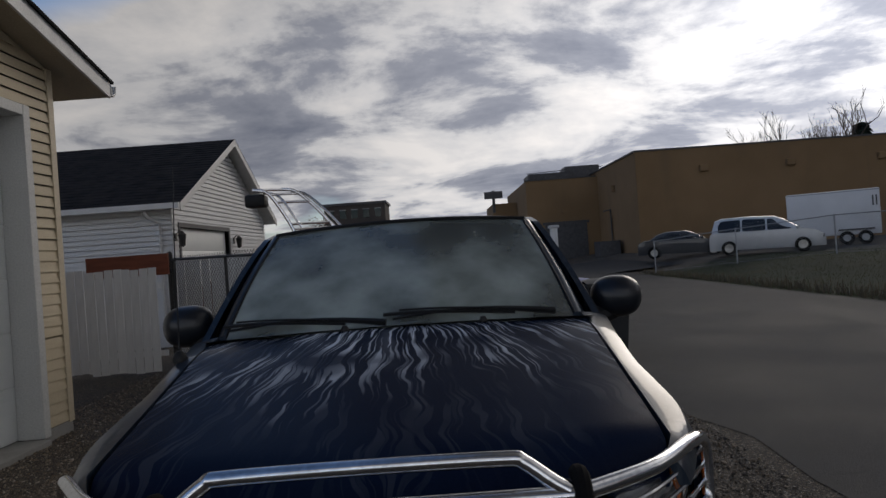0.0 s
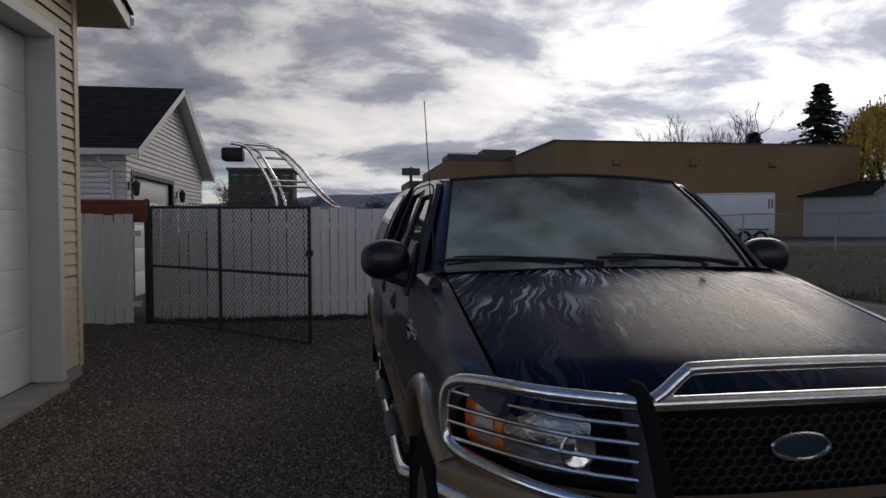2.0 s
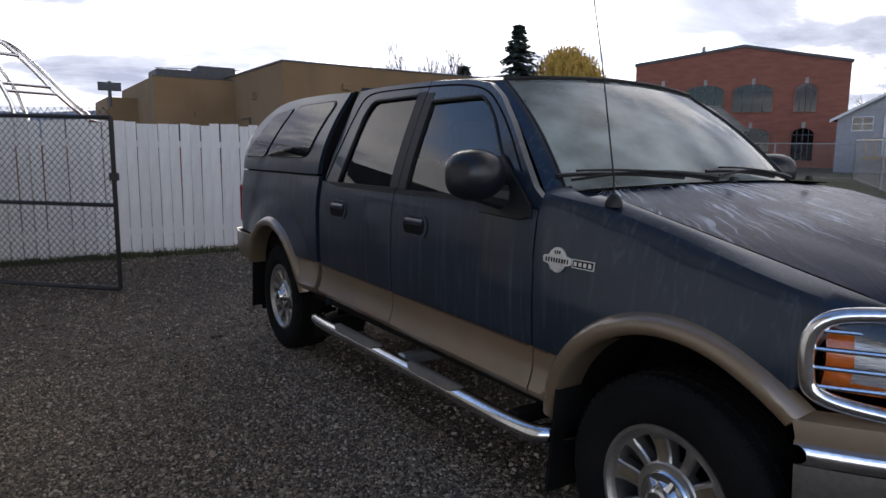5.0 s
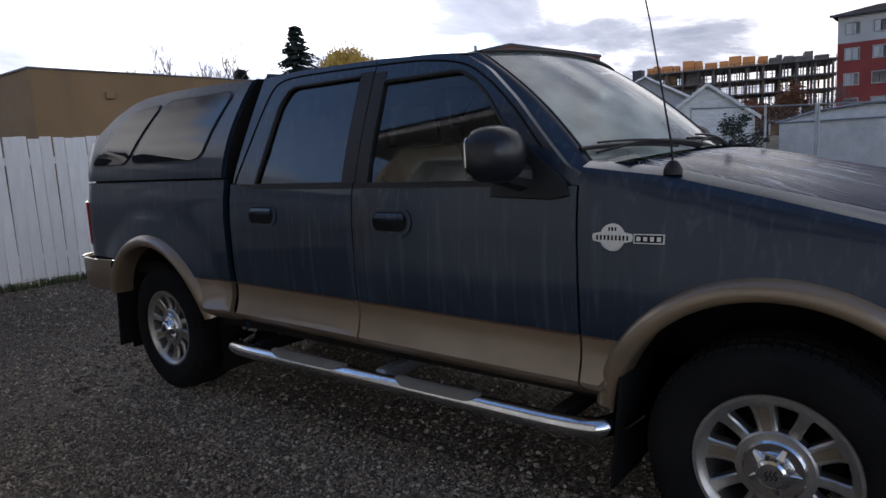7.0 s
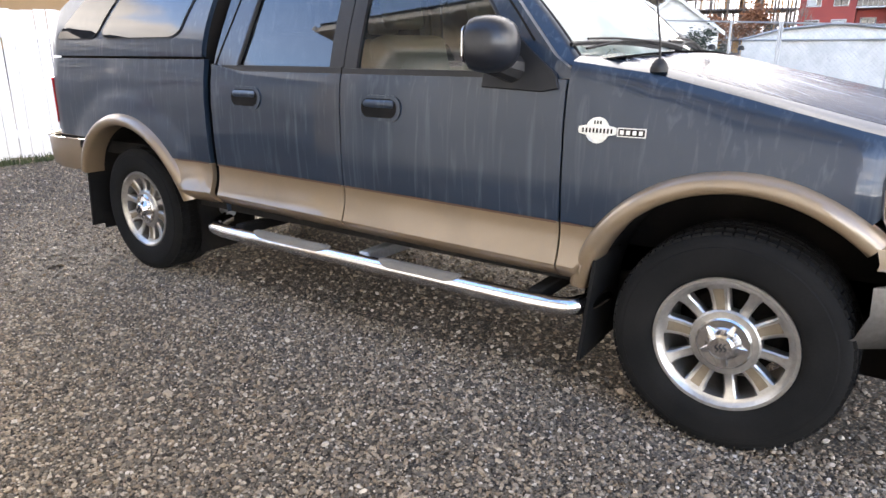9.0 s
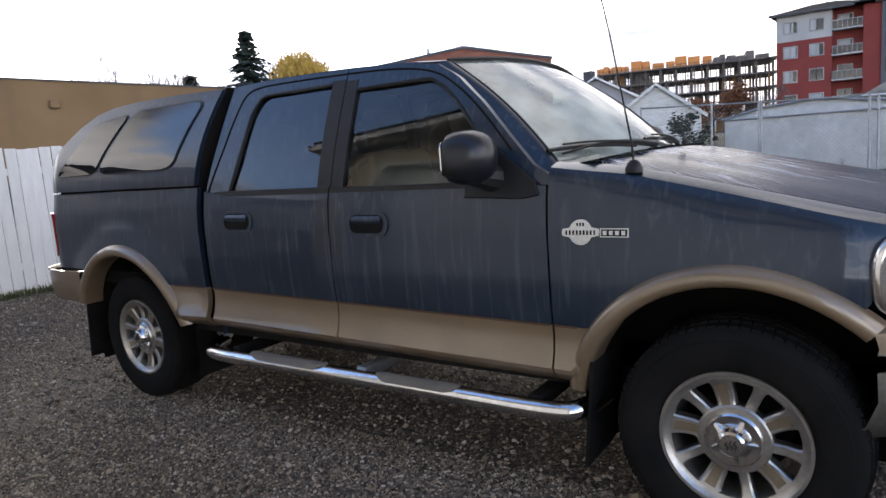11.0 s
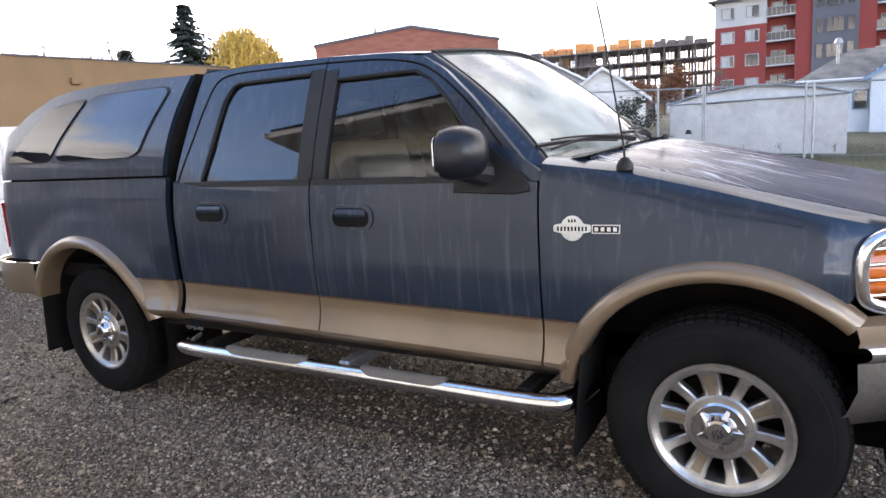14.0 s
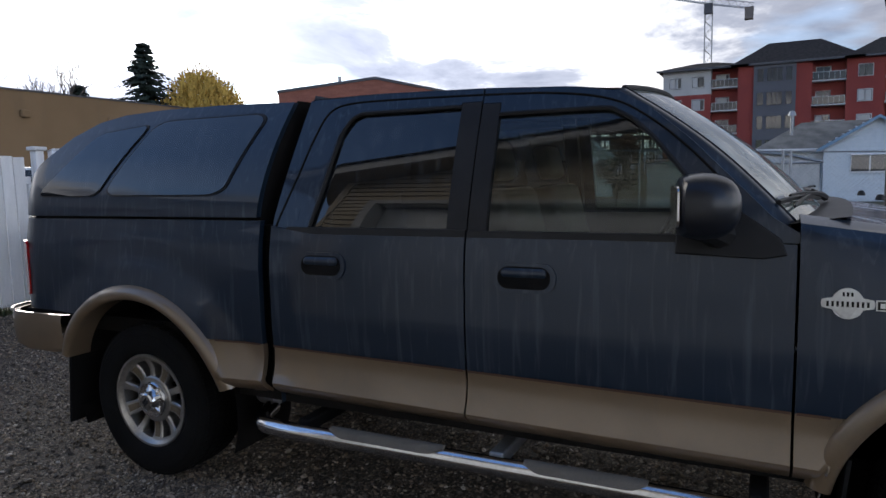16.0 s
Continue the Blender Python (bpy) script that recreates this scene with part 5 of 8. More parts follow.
def facade_frame(p, q):
    """Maps (along, height, out) to a wall that runs from p to q, out towards the alley."""
    p, q = Vector((*p, 0)), Vector((*q, 0))
    d = (q - p).normalized()
    n = Vector((d.y, -d.x, 0))
    if n.dot(Vector((0, 0, 0)) - p) < 0:
        n = -n
    return lambda a, z, o: p + d * a + n * o + Vector((0, 0, z)), (q - p).length


def brick_building():
    f, L_ = facade_frame((41.6, 37.2), (50.6, 24.6))
    H = thing("brick_building", (46, 31, 0), "red brick two-storey building with arched windows", "building")
    bm = B()
    prism(bm, [(0, 0), (L_, 0), (L_, 8.55), (L_ * 0.52, 9.9), (0, 8.75)], lambda a, b, d: f(a, b, d), -14, 0)
    part("wall", bm, M["brick"], H, "red brick wall", False)
    bm = B()
    prism(bm, [(-0.1, 8.73), (L_ * 0.52, 9.9), (L_ + 0.1, 8.52), (L_ + 0.1, 8.72), (L_ * 0.52, 10.12), (-0.1, 8.95)], lambda a, b, d: f(a, b, d), -14.1, 0.12)
    part("parapet_cap", bm, M["darkmetal"], H, "", False)
    for row in range(60):
        z = 0.8 + row * 0.132
        bm = B()
        prism(bm, [(0.02, z), (L_ - 0.02, z), (L_ - 0.02, z + 0.012), (0.02, z + 0.012)], lambda a, b, d: f(a, b, d), 0.0, 0.006)
        part("brick_course", bm, M["brick"], H, "", False)
    for c, w in ((2.2, 1.25), (5.4, 1.45), (8.9, 1.45), (12.6, 0.8)):
        for zb, zt in ((4.9, 6.55), (1.2, 3.2)):
            arch = [(c - w, zb), (c + w, zb), (c + w, zt)] + [(c + w * math.cos(radians(k)), zt + 0.55 * math.sin(radians(k))) for k in range(15, 180, 15)] + [(c - w, zt)]
            bm = B()
            prism(bm, arch, lambda a, b, d: f(a, b, d), 0.0, 0.03)
            win = part("window", bm, M["pane"], H, "dark arched window", False)
            bm = B()
            for k in (-0.5, 0, 0.5):
                box3(bm, f, c + k * w * 1.0 - 0.03, c + k * w + 0.03, zb, zt + 0.45, 0.03, 0.06)
            box3(bm, f, c - w, c + w, zt - 0.05, zt + 0.02, 0.03, 0.06)
            part("muntin", bm, M["darkmetal"], win, "", False)
            bm = B()
            tube(bm, [f(a, b, 0.04) for a, b in arch], 0.06, 5, loop=True)
            part("surround", bm, M["brick"], win)
            bm = B()
            box3(bm, f, c - 0.12, c + 0.12, zt + 0.5, zt + 0.95, 0.0, 0.1)
            part("keystone", bm, M["concrete"], win, "", False)
    bm = B()
    tube(bm, [f(L_ * 0.33, 8.9, -2), f(L_ * 0.33, 10.4, -2)], 0.16, 6)
    part("flue", bm, M["galv"], H)


def box3(bm, f, a0, a1, z0, z1, o0, o1):
    prism(bm, [(a0, z0), (a1, z0), (a1, z1), (a0, z1)], lambda a, b, d: f(a, b, d), o0, o1)


brick_building()


def sign_block():
    f, L_ = facade_frame((39.8, 41.5), (42.0, 38.3))
    H = thing("shop_block", (41, 40, 0), "dark brick block with faded pale lettering", "building")
    bm = B()
    box3(bm, f, 0, L_, 0, 7.4, -8, 0)
    part("wall", bm, M["brick"], H, "", False)
    bm = B()
    for k in range(9):
        box3(bm, f, 0.5 + 0.34 * k, 0.72 + 0.34 * k, 5.6, 5.95, 0.0, 0.03)
    part("sign_bars", bm, M["sign"], H, "pale unreadable sign marks", False)
    bm = B()
    box3(bm, f, 2.4, 2.9, 3.6, 4.6, 0.0, 0.04)
    part("window", bm, M["pane"], H, "", False)


sign_block()


def simple_gable(name, label, p, q, depth, ze, zp, wallm, roofm, trimm, overhang=0.3, boards=0.0, base=0.0, category="house"):
    """Gable end between p and q, ridge running away from the alley."""
    f, L_ = facade_frame(p, q)
    c = (Vector((*p, 0)) + Vector((*q, 0))) / 2
    H = thing(name, (c.x, c.y, 0), label, category)
    bm = B()
    prism(bm, [(0, base), (L_, base), (L_, ze), (L_ / 2, zp), (0, ze)], lambda a, b, d: f(a, b, d), -depth, 0)
    part("wall", bm, wallm, H, "", False)
    if boards:
        z = base + 0.1
        while z < zp - 0.15:
            k = 0 if z < ze else (z - ze) / (zp - ze) * L_ / 2
            bm = B()
            loft(bm, [[f(a, zz, o) for o, zz in ((0.002, z + boards), (0.03, z + 0.01), (0.03, z), (0.002, z))] for a in (k, L_ - k)])
            part("siding_board", bm, wallm, H, "", False)
            if z < ze - boards:
                for side in (0, 1):
                    bm = B()
                    loft(bm, [[f(side * L_ + (o if side else -o), zz, dd) for o, zz in ((0.002, z + boards), (0.03, z + 0.01), (0.03, z), (0.002, z))] for dd in (0.0, -depth)])
                    part("siding_board", bm, wallm, H, "", False)
            z += boards
    sl = (zp - ze) / (L_ / 2)
    for side in (0, 1):
        a0 = -overhang if side == 0 else L_ + overhang
        bm = B()
        n = 12
        for i in range(n):
            t0, t1 = i / n, (i + 1) / n
            A = lambda t: (lerp(a0, L_ / 2, t), lerp(ze - sl * overhang, zp, t))
            (xa, za), (xb, zb) = A(t0), A(t1)
            loft(bm, [[f(xa, za + 0.05, d), f(xa, za + 0.10, d), f(xb, zb + 0.06, d)] for d in (overhang, -depth - overhang)])
        part("roof_shingles", bm, roofm, H)
        bm = B()
        prism(bm, [(a0, ze - sl * overhang - 0.10), (L_ / 2, zp - 0.06), (L_ / 2, zp + 0.07), (a0, ze - sl * overhang + 0.07)], lambda a, b, d: f(a, b, d), overhang - 0.02, overhang + 0.03)
        part("rake_board", bm, trimm, H, "", False)
    return H, f, L_


# old white shed with a mossy roof, gable towards the alley
H, f, L_ = simple_gable("shed", "old white board shed with a worn mossy roof", (25.1, 23.3), (24.0, 19.3), 3.9, 2.75, 4.0, M["oldwhite"], M["oldshingle"], M["oldwhite"], 0.2, 0.14, 0.3, "shed")
for a, b, z0, z1, nm, lb, mt in ((-1.75, -2.75, 1.6, 2.4, "window", "small paned shed window", "pane"), (-3.1, -3.75, 0.55, 2.4, "door", "narrow white shed door", "oldwhite")):
    bm = B()
    loft(bm, [[f(L_ + o, z, d) for z in (z0, z1)] for d, o in ((a, 0.045), (b, 0.045))])
    prism(bm, [(a, z0), (b, z0), (b, z1), (a, z1)], lambda dd, z, o: f(L_ + o, z, dd), 0.03, 0.05)
    w = part(nm, bm, M[mt], H, lb, False)
    bm = B()
    for dd in (a, (a + b) / 2, b):
        tube(bm, [f(L_ + 0.06, z0, dd), f(L_ + 0.06, z1, dd)], 0.04, 4)
    tube(bm, [f(L_ + 0.06, z1, a), f(L_ + 0.06, z1, b)], 0.04, 4)
    part("frame", bm, M["oldwhite"], w)
# white shed behind the chain-link gate
simple_gable("shed", "small white board shed with a pale worn roof", (27.9, 11.0), (29.2, 7.3), 6.0, 2.35, 3.75, M["oldwhite"], M["oldshingle"], M["oldwhite"], 0.25, 0.16, 0.0, "shed")
# grey house
H, f, L_ = simple_gable("house", "grey stucco house with white trim and a rear door", (37.6, 18.8), (39.6, 13.2), 9, 3.75, 5.35, M["greyhouse"], M["shingle"], M["fascia"], 0.35)
for a0, a1, z0, z1, nm, lb, mt in ((0.75, 1.75, 3.0, 3.75, "window", "white-framed window", "pane"), (2.3, 3.35, 1.6, 3.75, "door", "white rear door", "fascia"), (2.3, 3.35, 3.8, 4.3, "door_header", "bare wood panel over the door", "wood")):
    bm = B()
    box3(bm, f, a0, a1, z0, z1, 0.0, 0.04)
    w = part(nm, bm, M[mt], H, lb, False)
    bm = B()
    tube(bm, [f(a0, z0, 0.05), f(a1, z0, 0.05), f(a1, z1, 0.05), f(a0, z1, 0.05)], 0.06, 4, loop=True)
    if nm == "window":
        tube(bm, [f((a0 + a1) / 2, z0, 0.05), f((a0 + a1) / 2, z1, 0.05)], 0.03, 4)
        tube(bm, [f(a0, (z0 + z1) / 2, 0.05), f(a1, (z0 + z1) / 2, 0.05)], 0.03, 4)
    part("frame", bm, M["fascia"], w)
bm = B()
for a in span(1.6, 4.2, 6):
    tube(bm, [f(a, 1.5, 1.2), f(a, 2.5, 1.2)], 0.05, 4)
tube(bm, [f(1.6, 2.5, 1.2), f(4.2, 2.5, 1.2)], 0.06, 4)
box3(bm, f, 1.5, 4.3, 1.4, 1.55, 0.0, 1.3)
part("deck_rail", bm, M["wood"], H, "raw lumber deck rail")
part("chimney", box(B(), *(lambda c: (c.x - 0.3, c.x + 0.3, c.y - 0.3, c.y + 0.3))(f(L_ * 0.42, 0, -2.5)), 4.5, 6.0), M["darkmetal"], H)
# low house before the willow
H, f, L_ = simple_gable("house", "low grey bungalow with a dark shingle roof", (38.2, 42.0), (40.8, 38.4), 10, 3.9, 5.3, M["greyhouse"], M["shingle"], M["greyhouse"], 0.3)
bm = B()
box3(bm, f, L_ / 2 - 0.35, L_ / 2 + 0.35, 4.3, 4.9, 0.0, 0.04)
part("window", bm, M["fascia"], H, "small attic window", False)
bm = B()
loft(bm, [[f(a, z, o) for o, z in ((-4, 5.1), (0.5, 3.9), (0.5, 3.8))] for a in (-7, 0)])
part("side_roof", bm, M["shingle"], H)
bm = B()
box3(bm, f, -7, 0, 0, 3.9, -4, 0)
part("side_wall", bm, M["greyhouse"], H, "", False)
# pale blue house
H, f, L_ = simple_gable("house", "pale blue-white cottage with blue trim", (32.9, -1.75), (32.7, -6.0), 8, 2.55, 3.85, M["bluewhite"], M["shingle"], M["bluetrim"], 0.3, 0.16)
bm = B()
box3(bm, f, 1.1, 2.6, 1.35, 2.15, 0.0, 0.04)
w = part("window", bm, M["pane"], H, "wide dark window", False)
bm = B()
tube(bm, [f(1.1, 1.35, 0.05), f(2.6, 1.35, 0.05), f(2.6, 2.15, 0.05), f(1.1, 2.15, 0.05)], 0.06, 4, loop=True)
tube(bm, [f(1.85, 1.35, 0.05), f(1.85, 2.15, 0.05)], 0.04, 4)
part("frame", bm, M["fascia"], w)
bm = B()
v = [bm.verts.new(p) for p in ((33.4, 1.25, 2.55), (33.4, -2.1, 2.5), (36.5, -4.6, 3.95), (36.5, -0.95, 3.95), (39.6, 1.25, 2.55), (39.6, -4.6, 2.55))]
for q in ((0, 1, 2, 3), (0, 3, 4), (3, 2, 5, 4)):
    bm.faces.new([v[k] for k in q])
part("wing_roof", bm, M["oldshingle"], H, "grey shingled hip roof", False)
bm = B()
tube(bm, [(33.39, 1.27, 2.50), (33.39, -2.1, 2.45)], 0.06, 6)
part("gutter", bm, M["fascia"], H)
part("wing_wall", box(B(), 33.9, 39.0, -1.9, 1.0, 0, 2.53), M["bluewhite"], H)
w = part("window", box(B(), 33.86, 33.9, -1.68, -1.12, 1.1, 1.95), M["pane"], H, "small blue-framed window")
bm = B()
tube(bm, [(33.85, -1.68, 1.1), (33.85, -1.12, 1.1), (33.85, -1.12, 1.95), (33.85, -1.68, 1.95)], 0.05, 4, loop=True)
part("frame", bm, M["bluetrim"], w)
bm = B()
tube(bm, [(35.0, -0.45, 2.7), (35.0, -0.45, 4.2)], 0.07, 8)
pipe = part("vent_pipe", bm, M["galv"], H, "galvanised roof vent pipe")
part("pipe_cap", lathe(B(), [(0.0, 0.26), (0.10, 0.24), (0.17, 0.12), (0.19, 0.0), (0.08, 0.0), (0.08, -0.06)], Matrix.Translation((35.0, -0.45, 4.22)), 12), M["galv"], pipe)


# ---- white shelter behind the chain-link fence ----
def shelter():
    S = thing("storage_shelter", (19, 1.5, 0), "white canvas storage shelter with a shallow arched top", "shelter")
    X = 18.3
    top = lambda y: interp(y, [-0.65, 0.0, 1.6, 3.1, 4.0], [1.72, 1.92, 2.12, 1.98, 1.72])
    bm = B()
    loft(bm, [[(X + 0.10 * math.sin(3.1 * y) * 0.3, y, z) for z in span(0.02, 1.72, 5)] + [(X - 0.06, y, 1.72), (X - 0.06, y, 1.76), (X + 0.1, y, top(y) + 0.02)] for y in span(-0.65, 4.0, 22)])
    part("front_sheet", bm, M["canvas"], S)
    bm = B()
    loft(bm, [[(x, y, top(y)) for x in (X - 0.08, X + 4.5)] for y in span(-0.75, 4.1, 18)])
    part("roof_sheet", bm, M["canvas"], S)
    for y in (-0.65, 4.0):
        part("side_sheet", box(B(), X, X + 4.4, y - 0.02, y + 0.02, 0, 1.72), M["canvas"], S)
    bm = B()
    tube(bm, [(X - 0.07, y, top(y)) for y in span(-0.75, 4.1, 18)], 0.03, 5)
    part("edge_tube", bm, M["galv"], S)
    bm = B()
    tube(bm, [(X - 0.06, -0.65, 1.70), (X - 0.06, 4.0, 1.70)], 0.02, 5)
    part("seam_tube", bm, M["galv"], S)


shelter()
T_, tips = bare_tree(18.2, 4.9, 2.3, "dark bare shrub behind the chain-link gate", 21, depth=4, up=0.2)
leaf_cloud("leaves", T_, tips, 1500, 0.22, 0.045, M["needle"], 22)
for k, (x, y) in enumerate(((17.6, 1.9), (17.6, 0.9), (17.7, -0.4), (17.5, 2.9))):
    T_, tips = bare_tree(x, y, 0.75, "low bare shrub at the fence", 30 + k, depth=3, up=0.1)
fp = solo("wooden_post", bevelled(box(B(), 24.9, 25.06, -3.3, -3.14, -0.1, 1.5), 0.01, 1), M["bark"], "dark weathered wooden post on the lawn", "post")


# ---- red apartment building ----
def apartments():
    H = thing("apartment_building", (112, -5, 0), "red and charcoal apartment building with balconies and hip roof", "building")
    X = 106.4
    f = lambda a, z, o: Vector((X - o, 15.2 - a, z))
    storeys = (1.2, 4.6, 8.0, 11.4, 14.8)
    bays = [("redfacade", 0, 6.9, 0.0), ("balcony", 6.9, 10.6, -1.6), ("redfacade", 10.6, 12.7, 0.3), ("greyfacade", 12.7, 18.2, 0.6), ("redfacade", 18.2, 20.2, 0.3), ("balcony", 20.2, 24.4, -1.6), ("redfacade", 24.4, 29.0, 0.0), ("balcony", 29.0, 32.6, -1.6), ("redfacade", 32.6, 44.0, 0.0)]
    rng = random.Random(5)
    for m, a0, a1, o in bays:
        bm = B()
        top = 17.0
        if m == "redfacade" and a0 == 0:
            top = 13.2
        box3(bm, f, a0, a1, 0, top, -14, o)
        part("wall", bm, M["redfacade" if m == "balcony" else m], H, "", False)
        if m == "redfacade" and a0 == 0:
            bm = B()
            box3(bm, f, a0, a1, 13.2, 17.0, -14, o)
            part("wall_band", bm, M["whitefacade"], H, "pale top storey", False)
        for z in storeys:
            if m == "balcony":
                bm = B()
                box3(bm, f, a0, a1, z - 0.9, z - 0.7, -1.6, 0.25)
                b = part("balcony", bm, M["whitefacade"], H, "pale balcony slab with rail", False)
                bm = B()
                box3(bm, f, a0 + 0.05, a1 - 0.05, z - 0.65, z + 0.35, 0.12, 0.15)
                part("balcony_glass", bm, M["pane"], b, "", False)
                bm = B()
                tube(bm, [f(a0, z + 0.4, 0.14), f(a1, z + 0.4, 0.14)], 0.05, 4)
                for a in span(a0 + 0.1, a1 - 0.1, 6):
                    tube(bm, [f(a, z - 0.7, 0.14), f(a, z + 0.4, 0.14)], 0.025, 4)
                part("balcony_rail", bm, M["galv"], b)
                cells = [(a0 + 0.6, a0 + 2.4, z - 0.6, z + 1.3)]
            elif m == "greyfacade":
                cells = [(a0 + 0.5, a0 + 1.3, z - 0.4, z + 1.4), (a0 + 1.75, a0 + 3.75, z - 0.4, z + 1.4), (a0 + 4.2, a0 + 5.0, z - 0.4, z + 1.4)]
            elif a1 - a0 > 3:
                cells = [(a, a + 1.75, z - 0.55, z + 1.05) for a in ([a0 + 0.9, a0 + 4.2] if a1 - a0 > 6 else [a0 + 1.4])]
                if a1 - a0 > 10:
                    cells = [(a, a + 1.75, z - 0.55, z + 1.05) for a in (a0 + 0.9, a0 + 4.3, a0 + 7.7)]
            else:
                cells = []
            for c0, c1, z0, z1 in cells:
                oo = o if m != "balcony" else -1.6
                bm = B()
                box3(bm, f, c0, c1, z0, z1, oo, oo + 0.05)
                w = part("window", bm, M["pane"], H, "", False)
                bm = B()
                loop_ = [f(c0, z0, oo + 0.06), f(c1, z0, oo + 0.06), f(c1, z1, oo + 0.06), f(c0, z1, oo + 0.06)]
                tube(bm, loop_, 0.10 if m != "greyfacade" else 0.06, 4, loop=True)
                for k in range(1, 3 if c1 - c0 > 1.2 else 1):
                    xm = lerp(c0, c1, k / 3 if c1 - c0 > 1.9 else 0.5)
                    tube(bm, [f(xm, z0, oo + 0.06), f(xm, z1, oo + 0.06)], 0.05, 4)
                part("frame", bm, M["darkmetal"] if m == "greyfacade" else M["whitefacade"], w)
                if m != "greyfacade" and rng.random() < 0.75:
                    bm = B()
                    box3(bm, f, c0 + 0.1, lerp(c0, c1, rng.uniform(0.45, 0.95)), z0 + 0.1, z1 - 0.1, oo + 0.051, oo + 0.054)
                    part("blind", bm, M["whitefacade"], w, "", False)
    # hip roofs
    for a0, a1, zt in ((-0.9, 12.0, 18.7), (9.6, 26.5, 20.8), (24, 45, 20.2)):
        bm = B()
        lo = [f(a0, 17.0, 1.0), f(a1, 17.0, 1.0), f(a1, 17.0, -15), f(a0, 17.0, -15)]
        hi = [f(min(a0 + 5, (a0 + a1) / 2), zt, -6), f(max(a1 - 5, (a0 + a1) / 2), zt, -6)]
        v = [bm.verts.new(p) for p in lo + hi]
        for q in ((0, 1, 5, 4), (1, 2, 5), (2, 3, 4, 5), (3, 0, 4), (0, 3, 2, 1)):
            bm.faces.new([v[i] for i in q])
        part("roof", bm, M["shingle"], H, "dark hip roof", False)
        bm = B()
        box3(bm, f, a0, a1, 16.75, 17.05, 0.7, 1.05)
        part("eave", bm, M["darkmetal"], H, "", False)


apartments()


# ---- construction site ----
def construction():
    H = thing("construction_frame", (143, 36, 0), "unfinished concrete building frame with orange formwork on top", "construction site")
    f, L_ = facade_frame((136.5, 53.5), (145.2, 21.0))
    for k in range(6):
        z = 1.0 + 2.75 * k
        bm = B()
        box3(bm, f, -0.6, L_ + 0.6, z, z + 0.28, -14, 0.8)
        part("floor_slab", bm, M["slab"], H, "", False)
        if k < 5:
            for a in span(0.3, L_ - 0.3, 11):
                for o in (-0.3, -6.5, -13):
                    bm = B()
                    box3(bm, f, a - 0.22, a + 0.22, z + 0.28, z + 2.75, o - 0.44, o)
                    part("column", bm, M["slab"], H, "", False)
    rng = random.Random(4)
    z = 1.0 + 2.75 * 5 + 0.28
    a = -0.5
    while a < L_ - 1:
        w = rng.uniform(0.9, 2.4)
        h = rng.uniform(1.0, 2.1) if a < L_ * 0.62 else rng.uniform(0.6, 1.9)
        bm = B()
        box3(bm, f, a, a + w, z, z + h, -2.0 - 4 * rng.random(), 0.6)
        part("formwork", bm, M["orange"] if a < L_ * 0.62 else M["slab"], H, "", False)
        a += w + rng.uniform(0.0, 0.7)
    for k in range(5):
        zz = 1.28 + 2.75 * k
        for a in [rng.uniform(1, L_ - 4) for _ in range(3)]:
            bm = B()
            box3(bm, f, a, a + rng.uniform(1.5, 3), zz, zz + 2.3, -3.0, -2.8)
            part("infill_panel", bm, M["wood"] if rng.random() < 0.3 else M["slab"], H, "", False)
    for k in range(5):
        zz = 1.28 + 2.75 * k
        bm = B()
        for _ in range(70):
            a, o = rng.uniform(0, L_), rng.uniform(-13, -0.8)
            box3(bm, f, a, a + rng.uniform(0.10, 0.28), zz, zz + 2.47, o, o + 0.15)
        shoring = part("shoring", bm, M["wood"] if k % 2 else M["slab"], H, "timber shoring props", False)
        shoring["kind"] = "stuff"
    for k in range(26):
        a = k * L_ / 25
        bm = B()
        tube(bm, [f(a, 0, 1.1), f(a, 15.0 + rng.uniform(0, 0.8), 1.1)], 0.06, 4)
        part("scaffold_pole", bm, M["darkmetal"], H)
    for k in range(12):
        bm = B()
        z = 2.2 + 1.2 * k
        tube(bm, [f(-0.5, z, 1.1), f(L_ + 0.5, z, 1.1)], 0.045, 4)
        part("scaffold_rail", bm, M["darkmetal"], H)


construction()


